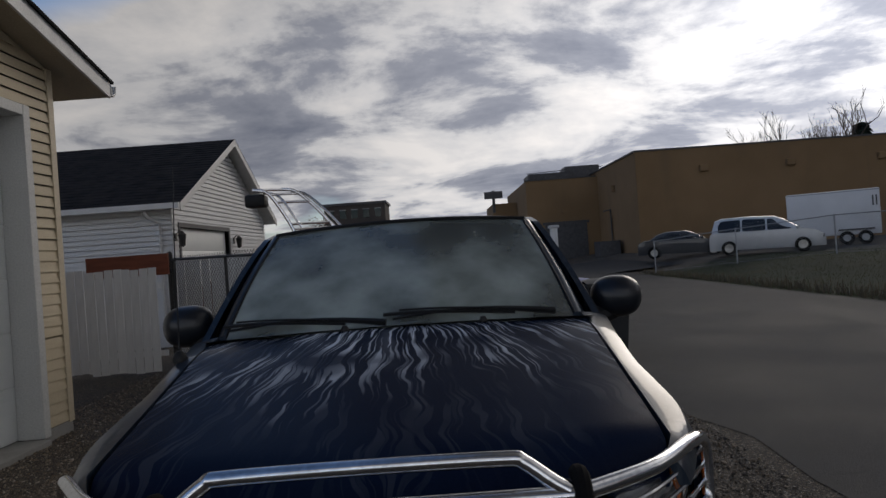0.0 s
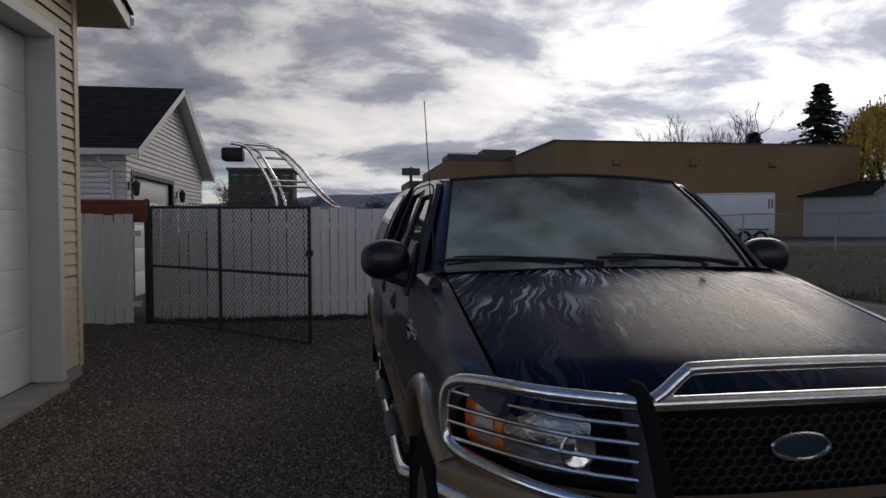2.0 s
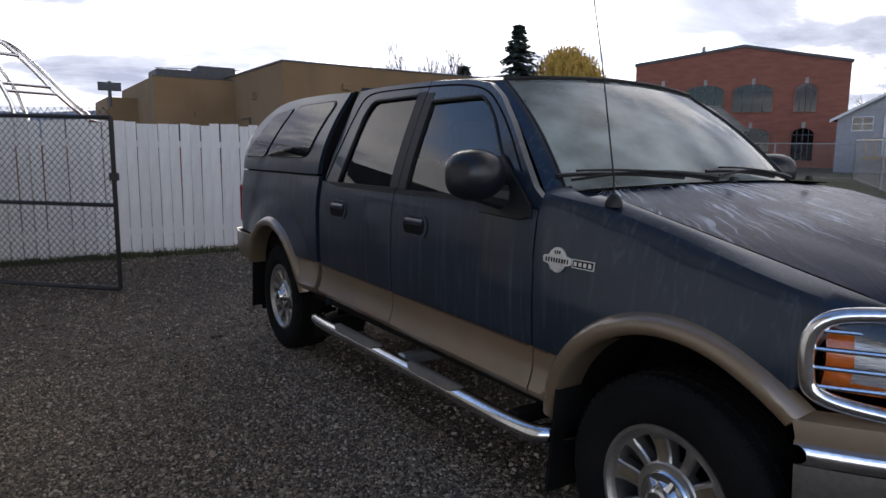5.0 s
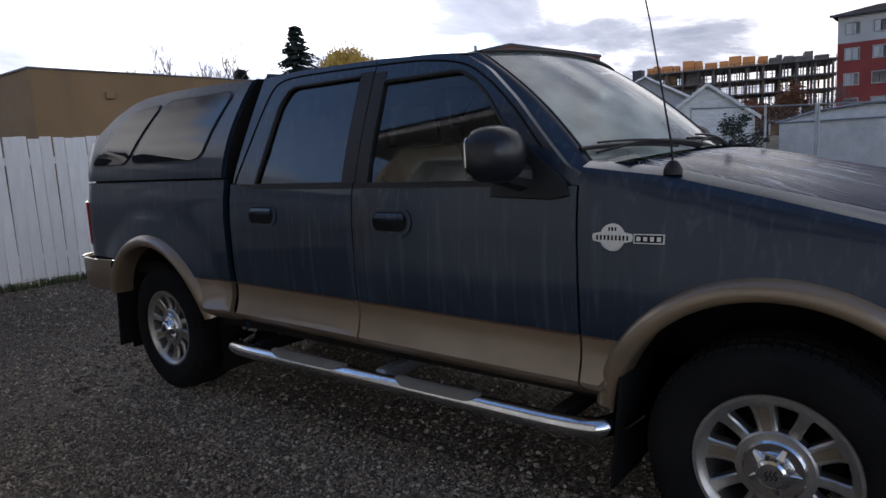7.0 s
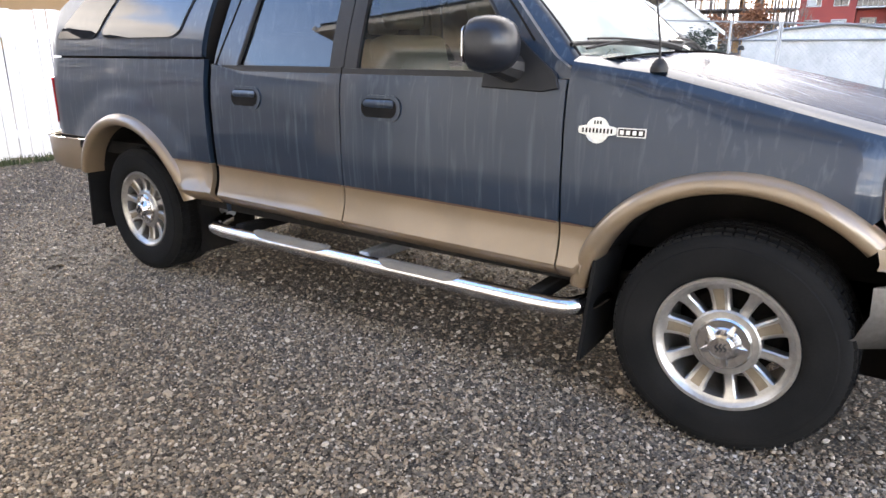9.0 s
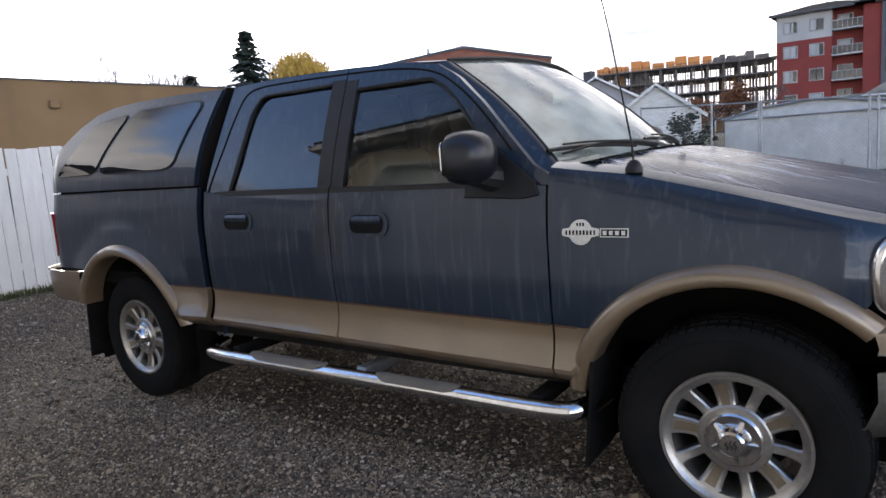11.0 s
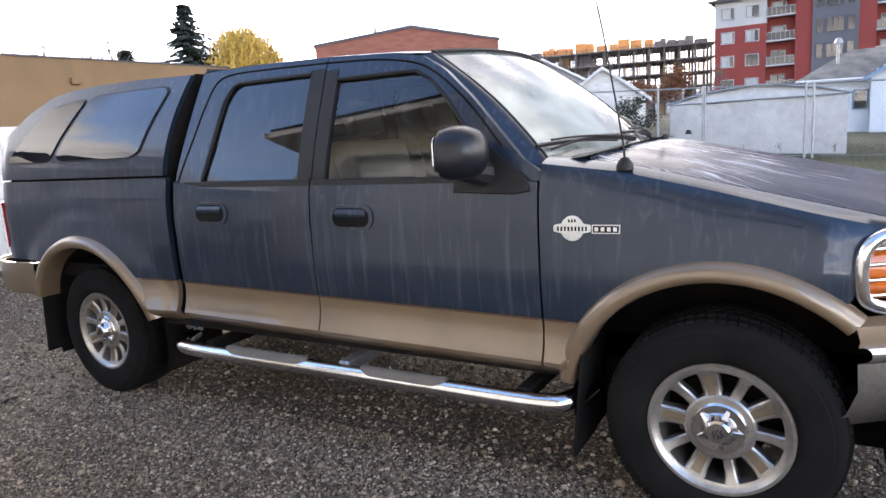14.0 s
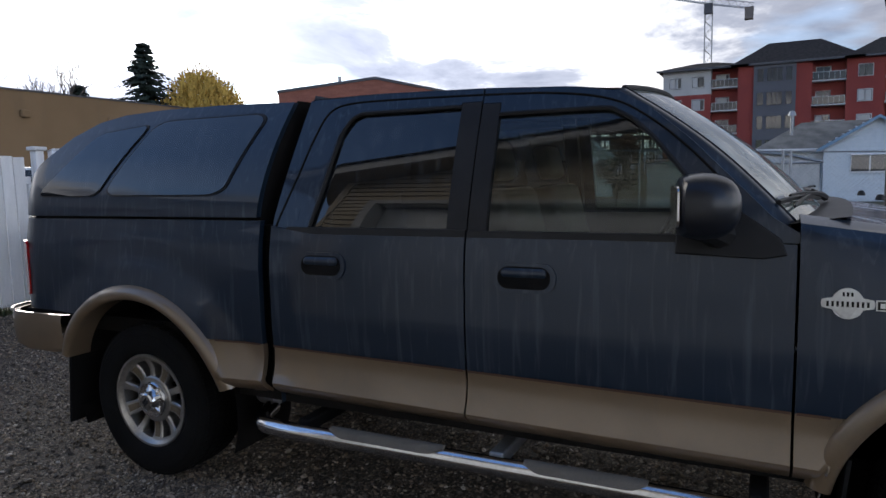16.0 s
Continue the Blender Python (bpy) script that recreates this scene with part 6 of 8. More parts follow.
def crane():
    C = thing("tower_crane", (166.5, 13.3, 0), "grey and white lattice tower crane", "crane")
    bm = B()
    x, y = 166.5, 13.3
    for sx in (-0.8, 0.8):
        for sy in (-0.8, 0.8):
            tube(bm, [(x + sx, y + sy, 0), (x + sx, y + sy, 41)], 0.11, 4)
    z = 1.0
    k = 0
    while z < 40:
        for sx in (-0.8, 0.8):
            tube(bm, [(x + sx, y - 0.8, z), (x + sx, y + 0.8, z + 1.6)] if k % 2 else [(x + sx, y + 0.8, z), (x + sx, y - 0.8, z + 1.6)], 0.07, 4)
        z += 1.6
        k += 1
    part("mast", bm, M["whitefacade"], C)
    bm = B()
    tip, tail = Vector((x, y + 46, 52.5)), Vector((x, y - 9.5, 37.8))
    root = Vector((x, y, 40.0))
    for end, n in ((tip, 26), (tail, 6)):
        d = (end - root) / n
        for ox, oz in ((-0.6, 0.0), (0.6, 0.0), (0.0, 1.3)):
            tube(bm, [root + Vector((ox, 0, oz)), end + Vector((ox, 0, oz))], 0.13, 4)
        for i in range(n):
            a, b = root + d * i, root + d * (i + 1)
            tube(bm, [a + Vector((-0.6, 0, 0)), a.lerp(b, 0.5) + Vector((0, 0, 1.3)), b + Vector((0.6, 0, 0))], 0.07, 4)
    part("jib", bm, M["galv"], C)
    part("counterweight", box(B(), x - 0.9, x + 0.9, y - 9.4, y - 7.6, 35.6, 38.2), M["slab"], C)
    part("operator_cab", box(B(), x - 1.9, x - 0.9, y - 0.9, y + 0.9, 37.5, 39.8), M["darkmetal"], C)


crane()


# ---- russet trees, hills ----
for k, (x, y, h) in enumerate(((100, 19.5, 7.5), (98, 24, 6.0), (101, 28, 6.5))):
    T_, tips = bare_tree(x, y, h, "russet-leaved tree before the building site", 60 + k, depth=4)
    leaf_cloud("crown", T_, tips, 2600, 1.1, 0.22, M["rust"], 61 + k)
T_, tips = bare_tree(52.5, 23.3, 7.2, "bare grey tree beside the brick building", 71, depth=5)
for k, (x, y, h) in enumerate(((91, 27, 10.5), (92, 12.5, 8.0))):
    bare_tree(x, y, h, "bare grey tree before the building site", 75 + k, depth=5, up=0.6)


def hills():
    bm = B()
    rng = random.Random(9)
    cols = []
    for i in range(73):
        a = radians(-90 + 2.5 * i)
        R = 2300
        h = 95 + 45 * math.sin(2.3 * a + 1) + 30 * math.sin(5.1 * a) + rng.uniform(-6, 6)
        cols.append([(R * math.sin(a), R * math.cos(a), -5), ((R + 350) * math.sin(a), (R + 350) * math.cos(a), h * 0.6), ((R + 600) * math.sin(a), (R + 600) * math.cos(a), h)])
    loft(bm, cols)
    solo("backdrop", bm, M["hill"], "hazy blue hills on the horizon", "hills", kind="structure")


hills()

wheelie_bin(2.12, 8.05, M["binlid"], "black wheeled bin with a blue lid")
wheelie_bin(2.52, 7.38, M["bin"], "black wheeled bin with a black lid")


# ---- pickup truck: front axle at y = 0, front towards -y, right side at -x ----
REAR_AXLE = 3.52


def side_x(y, z):
    w = 0.965 - 0.045 * ((z - 0.95) / 0.45) ** 2
    if y < -0.22:
        w -= 0.24 * ((-0.22 - y) / 0.52) ** 2
    if y > 4.28:
        w -= 0.20 * ((y - 4.28) / 0.30) ** 2
    if y < 0.58 and z > 0.95:
        w -= 0.085 * min(1.0, (0.58 - y) / 0.55) * ((z - 0.95) / 0.33) ** 1.4
    if 1.06 < z < 1.24:
        w += 0.004
    if 2.7 < y < 4.4:  # swelling over the rear wheel
        d = math.hypot(y - 3.52, (z - 0.385) * 1.05)
        w += 0.030 * max(0.0, 1 - max(0.0, d - 0.62) / 0.17) ** 0.8 * min(1.0, (y - 2.7) / 0.12)
    return w


def lower_x(y, z):
    """Tan lower panel: sweeps out to a crease above the sill, then tucks under."""
    h = (z - sill_z(y)) / max(0.05, stripe_z(y) - sill_z(y))
    if h > 0.30:
        return side_x(y, z) - 0.008 + 0.048 * (max(0.0, 1 - h) / 0.70) ** 2.2
    return side_x(y, z) + 0.040 - 0.075 * min(1.0, (0.30 - h) / 0.30) ** 1.6


def house_x(y, z):
    return 0.925 - 0.215 * max(0.0, (z - 1.27) / 0.59) ** 1.2


def cap_x(y, z):
    w = 0.935 - 0.215 * max(0.0, (z - 1.34) / 0.53) ** 1.7
    if y > 4.28:
        w -= 0.20 * ((y - 4.28) / 0.30) ** 2
    return w


def fender_top(y):
    return interp(y, [-0.74, -0.53, 0.34, 0.63], [1.055, 1.11, 1.315, 1.355])


def stripe_z(y):
    return 0.732 + 0.013 * y


def sill_z(y):
    return 0.495 + 0.014 * y


def arch_z(y, yc, zc, r):
    d = r * r - (y - yc) ** 2
    return zc + math.sqrt(d) if d > 0 else -9.0


def columns(bm, s, ys, zl, zh, xf, m=9, flange=0.03, off=0.0, extra=None, shift=None):
    """Sheet of a body side between two height curves, with its edges turned inwards."""
    cols = []
    sh = shift or (lambda y, z: 0.0)
    for i, y in enumerate(ys):
        a, b = zl(y), zh(y)
        c = [(xf(y, lerp(a, b, k / m)) + off, y + sh(y, lerp(a, b, k / m)), lerp(a, b, k / m)) for k in range(m + 1)]
        if extra:
            c += extra(y)
        c = [(c[0][0] - flange, c[0][1], c[0][2])] + c + ([] if extra else [(c[-1][0] - flange, c[-1][1], c[-1][2])])
        if i == 0:
            cols.append([(x - flange, yy, z) for x, yy, z in c])
        cols.append(c)
        if i == len(ys) - 1:
            cols.append([(x - flange, yy, z) for x, yy, z in c])
    loft(bm, [[(s * x, y, z) for x, y, z in c] for c in cols])
    return bm


def wheel_arch_ring(bm, s, yc, zc, r_in, r_out, a0, a1, n=28):
    cols = []
    for k in range(n + 1):
        a = radians(lerp(a0, a1, k / n))
        col = []
        for r, o in ((r_in, -0.10), (r_in, 0.008), (r_in + 0.003, 0.020), (r_in + 0.010, 0.029), (lerp(r_in, r_out, 0.28), 0.034), (lerp(r_in, r_out, 0.45), 0.034), (lerp(r_in, r_out, 0.62), 0.030), (lerp(r_in, r_out, 0.78), 0.022), (lerp(r_in, r_out, 0.90), 0.011), (r_out, -0.012)):
            y, z = yc - r * math.cos(a), zc + r * math.sin(a)
            col.append((s * (side_x(y, max(0.5, min(z, 1.2))) + o), y, z))
        cols.append(col)
    loft(bm, cols)
    return bm


def wheel(truck, s, yc, zc, turn=0.0, out=0.83):
    """Tyre, rim with ten spokes, tan inlays, hub and cap. Outer face at x = s * 0.955."""
    base = Matrix.Translation((s * out, yc, zc)) @ Matrix.Rotation(radians(90) * s, 4, "Y") @ Matrix.Rotation(radians(turn), 4, "Z")
    w = part("wheel", lathe(B(), [(0.234, -0.13), (0.240, -0.128), (0.275, -0.140), (0.33, -0.146), (0.365, -0.14), (0.388, -0.118), (0.394, -0.06), (0.396, 0.0),
                                  (0.394, 0.06), (0.388, 0.112), (0.378, 0.128), (0.358, 0.138), (0.35, 0.1385), (0.345, 0.1425), (0.30, 0.146), (0.268, 0.143),
                                  (0.250, 0.134), (0.243, 0.126), (0.236, 0.118), (0.232, -0.13)], base, 64), M["rubber"], truck, "black all-terrain tyre")
    bm = B()
    for k in range(72):
        a = 2 * math.pi * k / 72
        for row, (h0, h1) in enumerate(((-0.118, -0.082), (-0.070, -0.028), (-0.014, 0.014), (0.028, 0.070), (0.082, 0.118))):
            aa = a + (0.03 if row % 2 else 0.0) + 0.02 * abs(row - 2)
            m = base @ Matrix.Rotation(aa, 4, "Z")
            top = 0.3995 if row in (1, 2, 3) else 0.3935
            box(bm, 0.383, top, -0.0135, 0.0135, h0, h1, m)
    part("tread", bm, M["rubber"], w, "", False)
    rim = part("rim", lathe(B(), [(0.233, -0.12), (0.232, 0.08), (0.234, 0.118), (0.242, 0.126), (0.240, 0.131), (0.229, 0.130), (0.219, 0.120), (0.212, 0.115), (0.205, 0.113), (0.203, 0.106),
                                  (0.206, 0.05), (0.206, -0.10)], base, 56), M["alloy"], w, "scuffed machined alloy rim")
    part("brake_disc", lathe(B(), [(0.0, -0.03), (0.165, -0.03), (0.165, -0.045), (0.10, -0.045), (0.0, -0.06)], base, 32), M["dark"], w)
    for k in range(10):
        wide = k % 2 == 0
        bm = B()
        m = base @ Matrix.Rotation(2 * math.pi * k / 10, 4, "Z")
        cols = []
        for i in range(9):
            t = i / 8
            r = lerp(0.080, 0.208, t)
            hw = lerp(0.026, 0.034, t) if wide else lerp(0.0165, 0.019, t)
            hw += 0.010 * max(0.0, 1 - t / 0.4) ** 2 + 0.009 * max(0.0, (t - 0.78) / 0.22) ** 2
            h = 0.108 - 0.014 * math.sin(math.pi * t) + 0.006 * t
            cols.append([m @ Vector((r, x, z)) for x, z in ((-hw, h - 0.045), (-hw, h - 0.006), (-hw + 0.006, h), (hw - 0.006, h), (hw, h - 0.006), (hw, h - 0.045))])
        loft(bm, cols, closed=True)
        part("spoke", bm, M["alloy"], rim)
        if wide:
            cols = []
            bm = B()
            for i in range(7):
                t = lerp(0.22, 0.90, i / 6)
                r = lerp(0.080, 0.208, t)
                hw = 0.011 + 0.008 * t
                h = 0.1095 - 0.014 * math.sin(math.pi * t) + 0.006 * t
                cols.append([m @ Vector((r, x, z)) for x, z in ((-hw, h - 0.004), (-hw, h), (hw, h), (hw, h - 0.004))])
            loft(bm, cols, closed=True)
            part("inlay", bm, M["alloytan"], rim, "tan painted inlay")
    part("hub_plate", lathe(B(), [(0.06, 0.06), (0.06, 0.109), (0.112, 0.105), (0.119, 0.099), (0.119, 0.06)], base, 40), M["alloy"], rim)
    hub = part("hub_cap", lathe(B(), [(0.093, 0.07), (0.093, 0.114), (0.087, 0.121), (0.060, 0.119), (0.052, 0.128), (0.044, 0.150), (0.036, 0.156), (0.0, 0.158)], base, 40), M["chrome"], rim, "chrome centre cap")
    bm = B()
    for k in range(5):
        m = base @ Matrix.Rotation(2 * math.pi * (k + 0.5) / 5, 4, "Z")
        cols = []
        for i in range(5):
            t = i / 4
            r, hw, h = lerp(0.03, 0.078, t), lerp(0.022, 0.012, t), lerp(0.146, 0.122, t)
            cols.append([m @ Vector((r, x, z)) for x, z in ((-hw, h - 0.03), (-hw * 0.6, h), (hw * 0.6, h), (hw, h - 0.03))])
        loft(bm, cols, closed=True)
    part("cap_star", bevelled(bm, 0.002, 1), M["chrome"], rim)
    bm = B()
    for k in (-1, 0, 1):
        tube(bm, smooth_path([base @ Vector((0.014, 0.013 * k - 0.006, 0.159)), base @ Vector((0.004, 0.013 * k + 0.004, 0.1595)), base @ Vector((-0.006, 0.013 * k - 0.004, 0.1595)), base @ Vector((-0.014, 0.013 * k + 0.004, 0.159))], 3), 0.0022, 5)
    part("cap_emblem", bm, M["plastic"], rim)
    return w


def build_truck():
    T = thing("pickup_truck", (0, 1.85, 0), "dark blue pickup truck with tan lower panels, parked on gravel", "pickup truck")
    A0 = (0.0, 0.40)
    A1 = (REAR_AXLE, 0.385)
    RC = 0.555
    # --- sides ---
    for s in (-1, 1):
        ys = span(-0.61, 0.627, 48)
        fz = lambda y: max(arch_z(y, A0[0], A0[1], RC), stripe_z(y) + 0.004 if y > 0 else interp(y, [-0.42, -0.37], [min(1.058, fender_top(y) - 0.079), 0.86]))
        sx = lambda y: side_x(y, fender_top(y) - 0.06)
        ex = lambda y: [(sx(y) - 0.008, y, fender_top(y) - 0.045), (sx(y) - 0.022, y, fender_top(y) - 0.022), (lerp(sx(y), min(0.812, sx(y) - 0.06), 0.6), y, fender_top(y) - 0.006), (min(0.812, sx(y) - 0.06), y, fender_top(y)), (min(0.806, sx(y) - 0.066), y, fender_top(y) - 0.03)]
        fender = part("front_fender", columns(B(), s, ys, fz, lambda y: fender_top(y) - 0.075, side_x, 10, 0.03, extra=ex), M["paint"], T, "dark blue fender with dried drip marks")
        ys = span(0.30, 0.627, 14)
        fl = lambda y: max(arch_z(y, A0[0], A0[1], RC), sill_z(y))
        part("lower_panel", columns(B(), s, ys, fl, lambda y: max(stripe_z(y), fl(y) + 0.002), lower_x, 16, off=0.004), M["tan"], fender, "tan lower panel")
        fd = part("front_door", columns(B(), s, span(0.636, 1.738, 14), lambda y: stripe_z(y) + 0.004, lambda y: 1.268, side_x, 12), M["paint"], T, "dark blue door with water streaks")
        part("lower_panel", columns(B(), s, span(0.636, 1.738, 14), sill_z, stripe_z, lower_x, 16, off=0.004), M["tan"], fd, "tan lower panel")
        rd = part("rear_door", columns(B(), s, span(1.746, 2.672, 12), lambda y: stripe_z(y) + 0.004, lambda y: 1.268 + 0.03 * max(0, (y - 2.45) / 0.22), side_x, 12), M["paint"], T, "dark blue rear door with water streaks")
        part("lower_panel", columns(B(), s, span(1.746, 2.672, 12), sill_z, stripe_z, lower_x, 16, off=0.004), M["tan"], rd, "tan lower panel")
        ys = span(2.735, 4.57, 60)
        bz = lambda y: max(arch_z(y, A1[0], A1[1], RC + 0.02), stripe_z(y) + 0.004 if y < 3.5 else 0.83)
        bed = part("bed_side", columns(B(), s, ys, bz, lambda y: 1.322, side_x, 12), M["paint"], T, "dark blue cargo bed side")
        ys = span(2.735, 3.22, 16)
        bl = lambda y: max(arch_z(y, A1[0], A1[1], RC + 0.02), sill_z(y))
        part("lower_panel", columns(B(), s, ys, bl, lambda y: max(stripe_z(y), bl(y) + 0.002), lower_x, 16, off=0.004), M["tan"], bed, "tan lower panel")
        # pinstripes
        for a, b, owner in ((0.640, 1.734, fd), (1.750, 2.668, rd), (2.74, 2.99, bed), (0.53, 0.622, fender)):
            bm = B()
            for dz in (0.003,):
                cols = []
                for y in span(a, b, 8):
                    z = stripe_z(y) + dz
                    cols.append([(s * (side_x(y, z) + 0.008), y, z - 0.0045), (s * (side_x(y, z) + 0.008), y, z + 0.0045)])
                loft(bm, cols)
            part("pinstripe", bm, M["stripe"], owner, "thin copper pinstripe")
        part("wheel_flare", wheel_arch_ring(B(), s, A0[0], A0[1], 0.525, 0.602, 46, 170), M["tan"], T, "tan wheel arch flare")
        part("wheel_flare", wheel_arch_ring(B(), s, A1[0], A1[1], 0.545, 0.622, 15, 158), M["tan"], T, "tan wheel arch flare")
        # wheel wells
        for yc, zc, r in ((A0[0], A0[1], 0.54), (A1[0], A1[1], 0.56)):
            bm = B()
            loft(bm, [[(s * x, yc - r * math.cos(radians(a)), zc + r * math.sin(radians(a))) for x in (0.90, 0.50)] for a in range(-20, 201, 10)])
            ring = [bm.verts.new((s * 0.50, yc - r * math.cos(radians(a)), zc + r * math.sin(radians(a)))) for a in range(-20, 201, 10)]
            bm.faces.new(ring)
            part("wheel_well", bm, M["dark"], T)
        # mud flaps
        for y0, z0, z1 in ((0.47, 0.20, 0.62), (4.03, 0.22, 0.72)):
            bm = B()
            loft(bm, [[(s * x, y0 + 0.05 * (z1 - z) / 0.5 + dy, z) for z in span(z0, z1, 4)] for x, dy in ((0.70, 0), (0.965, 0.0), (0.968, 0.012), (0.70, 0.012))], loop=True)
            part("mud_flap", bm, M["rubber"], T, "dusty black mud flap")
        # upper door frames and glass
        top = lambda y: interp(y, [0.60, 0.70, 0.95, 1.10, 1.22, 1.40, 1.75, 2.25, 2.62], [1.285, 1.345, 1.60, 1.728, 1.795, 1.826, 1.845, 1.858, 1.853])
        lean = lambda y, z: -0.16 * max(0.0, z - 1.3) * min(1.0, max(0.0, (y - 2.3) / 0.3))
        wt1 = lambda y: min(1.765, interp(y, [0.86, 0.93, 1.08, 1.16, 1.24], [1.28, 1.44, 1.62, 1.69, 1.735]), interp(y, [1.24, 1.6, 1.66], [1.735, 1.765, 1.765]))
        wt2 = lambda y: min(1.775, interp(y, [2.31, 2.37, 2.42, 2.462, 2.485], [1.775, 1.755, 1.69, 1.36, 1.285]))
        # header and pillars (painted)
        cowl_pillar = part("roof_pillar", columns(B(), s, span(0.62, 0.90, 10), lambda y: min(1.27, top(y) - 0.01), top, house_x, 8, shift=lean), M["paint"], T)
        part("window_header", columns(B(), s, span(0.90, 1.665, 24), lambda y: wt1(y) + 0.004, top, house_x, 6, shift=lean), M["paint"], fd)
        part("window_header", columns(B(), s, span(1.835, 2.55, 24), lambda y: wt2(y) + 0.004, top, house_x, 6, shift=lean), M["paint"], rd)
        part("rear_pillar", columns(B(), s, span(2.55, 2.68, 5), lambda y: 1.268, top, house_x, 8, shift=lean), M["paint"], T)
        part("door_pillar", columns(B(), s, span(1.668, 1.741, 3), lambda y: 1.27, lambda y: 1.78, house_x, 8, off=0.002), M["plastic"], fd, "black window pillar trim")
        part("door_pillar", columns(B(), s, span(1.747, 1.832, 3), lambda y: 1.27, lambda y: 1.79, house_x, 8, off=0.002), M["plastic"], rd, "black window pillar trim")
        part("pillar_top", columns(B(), s, span(1.663, 1.741, 3), lambda y: 1.782, top, house_x, 4), M["paint"], fd)
        part("pillar_top", columns(B(), s, span(1.747, 1.837, 3), lambda y: 1.792, top, house_x, 4), M["paint"], rd)
        g = part("door_window", columns(B(), s, span(0.87, 1.668, 18), lambda y: 1.288, lambda y: max(1.292, wt1(y)), house_x, 8, flange=0.0, off=-0.014), M["sideglass"], fd, "clear side window with condensation")
        g2 = part("door_window", columns(B(), s, span(1.832, 2.48, 18), lambda y: 1.292, lambda y: max(1.294, wt2(y)), house_x, 8, flange=0.0, off=-0.014, shift=lean), M["tintglass"], rd, "tinted side window with drip marks")
        for owner, ya, yb, wt, sh in ((fd, 0.87, 1.668, wt1, None), (rd, 1.832, 2.48, wt2, lean)):
            bm = B()
            path = [(y, wt(y)) for y in span(yb, ya, 22)]
            pts = [(house_x(y, z) - 0.002, y + (sh(y, z) if sh else 0), z) for y, z in path]
            tube(bm, [(s * x, y, z) for x, y, z in pts], 0.009, 6)
            part("window_seal", bm, M["plastic"], owner)
        part("belt_moulding", columns(B(), s, span(0.70, 1.738, 8), lambda y: 1.262, lambda y: 1.292, lambda y, z: side_x(y, z) * 0.985, 3, off=0.012), M["plastic"], fd, "black belt moulding")
        part("belt_moulding", columns(B(), s, span(1.746, 2.59, 8), lambda y: 1.266, lambda y: 1.296, lambda y, z: side_x(y, z) * 0.985, 3, off=0.012), M["plastic"], rd, "black belt moulding")
        # shut lines of the doors
        for owner, pts in ((fd, [(0.80, 1.405), (0.95, 1.565), (1.10, 1.69), (1.24, 1.765), (1.45, 1.803), (1.742, 1.818)]),
                           (rd, [(1.746, 1.818), (2.10, 1.826), (2.38, 1.824), (2.50, 1.79), (2.555, 1.68), (2.60, 1.50), (2.64, 1.36), (2.665, 1.275)])):
            bm = B()
            tube(bm, [(s * (house_x(y, z) + 0.0005), y + lean(y, z) * 0.5, z) for y, z, _ in smooth_path([(y, z, 0) for y, z in pts], 5)], 0.0045, 5)
            part("shut_line", bm, M["dark"], owner)
        # mirror sail and mirror
        bm = B()
        prism(bm, [(0.66, 1.235), (0.73, 1.222), (0.99, 1.232), (0.985, 1.44), (0.93, 1.475), (0.80, 1.37), (0.68, 1.285)], lambda a, b, d: (s * (lerp(side_x(a, 1.25), house_x(a, b), min(1, max(0, (b - 1.22) / 0.08))) + d), a, b), 0.004, 0.020)
        part("mirror_sail", bevelled(bm, 0.004, 1), M["plastic"], fd, "black mirror base panel")
        bm = B()
        tube(bm, [(s * 0.93, 0.86, 1.30), (s * 1.0, 0.88, 1.315), (s * 1.05, 0.92, 1.34)], 0.05, 10, radii=[0.055, 0.045, 0.05])
        mir = part("side_mirror", bm, M["plastic"], fd)
        bm = B()
        mm = Matrix.Translation((s * 1.045, 0.905, 1.390)) @ Matrix.Rotation(radians(-14 * s), 4, "Z")
        bmesh.ops.create_cube(bm, size=1.0)
        for v in bm.verts:
            v.co = Vector((v.co.x * 0.245, v.co.y * 0.225, v.co.z * 0.205))
        bmesh.ops.subdivide_edges(bm, edges=bm.edges[:], cuts=5, use_grid_fill=True)
        for v in bm.verts:
            q = Vector((v.co.x / 0.1225, v.co.y / 0.1125, v.co.z / 0.1025))
            n4 = (abs(q.x) ** 2.4 + abs(q.y) ** 2.3 + abs(q.z) ** 2.4) ** (1 / 2.4)
            v.co = v.co / max(n4, 1e-4) * (1.0 if n4 else 1)
            if v.co.y > 0.06:
                v.co.y = 0.06 + (v.co.y - 0.06) * 0.35
        bmesh.ops.transform(bm, matrix=mm, verts=bm.verts)
        part("housing", bm, M["mirrorhousing"], mir, "black mirror housing beaded with dew")
        bm = B()
        rquad(bm, lambda u, v: mm @ Vector((lerp(-0.082, 0.082, u), 0.0805, lerp(-0.064, 0.064, v))), 0.2, 4, depth=(0, -0.006, 0), rings=2)
        part("mirror_glass", bm, M["chrome"], mir)
        # handles
        for yc, zc, owner in ((1.505, 1.128, fd), (2.395, 1.140, rd)):
            xx = lambda y, z, o: (s * (side_x(y, z) + o), y, z)
            bm = B()
            rquad(bm, lambda u, v: xx(yc + lerp(-0.120, 0.120, u), zc + lerp(-0.054, 0.054, v), 0.007), 0.20, 7, depth=(-s * 0.02, 0, 0), rings=3, aspect=2.35)
            h = part("door_handle", bm, M["paint"], owner, "black paddle door handle")
            bm = B()
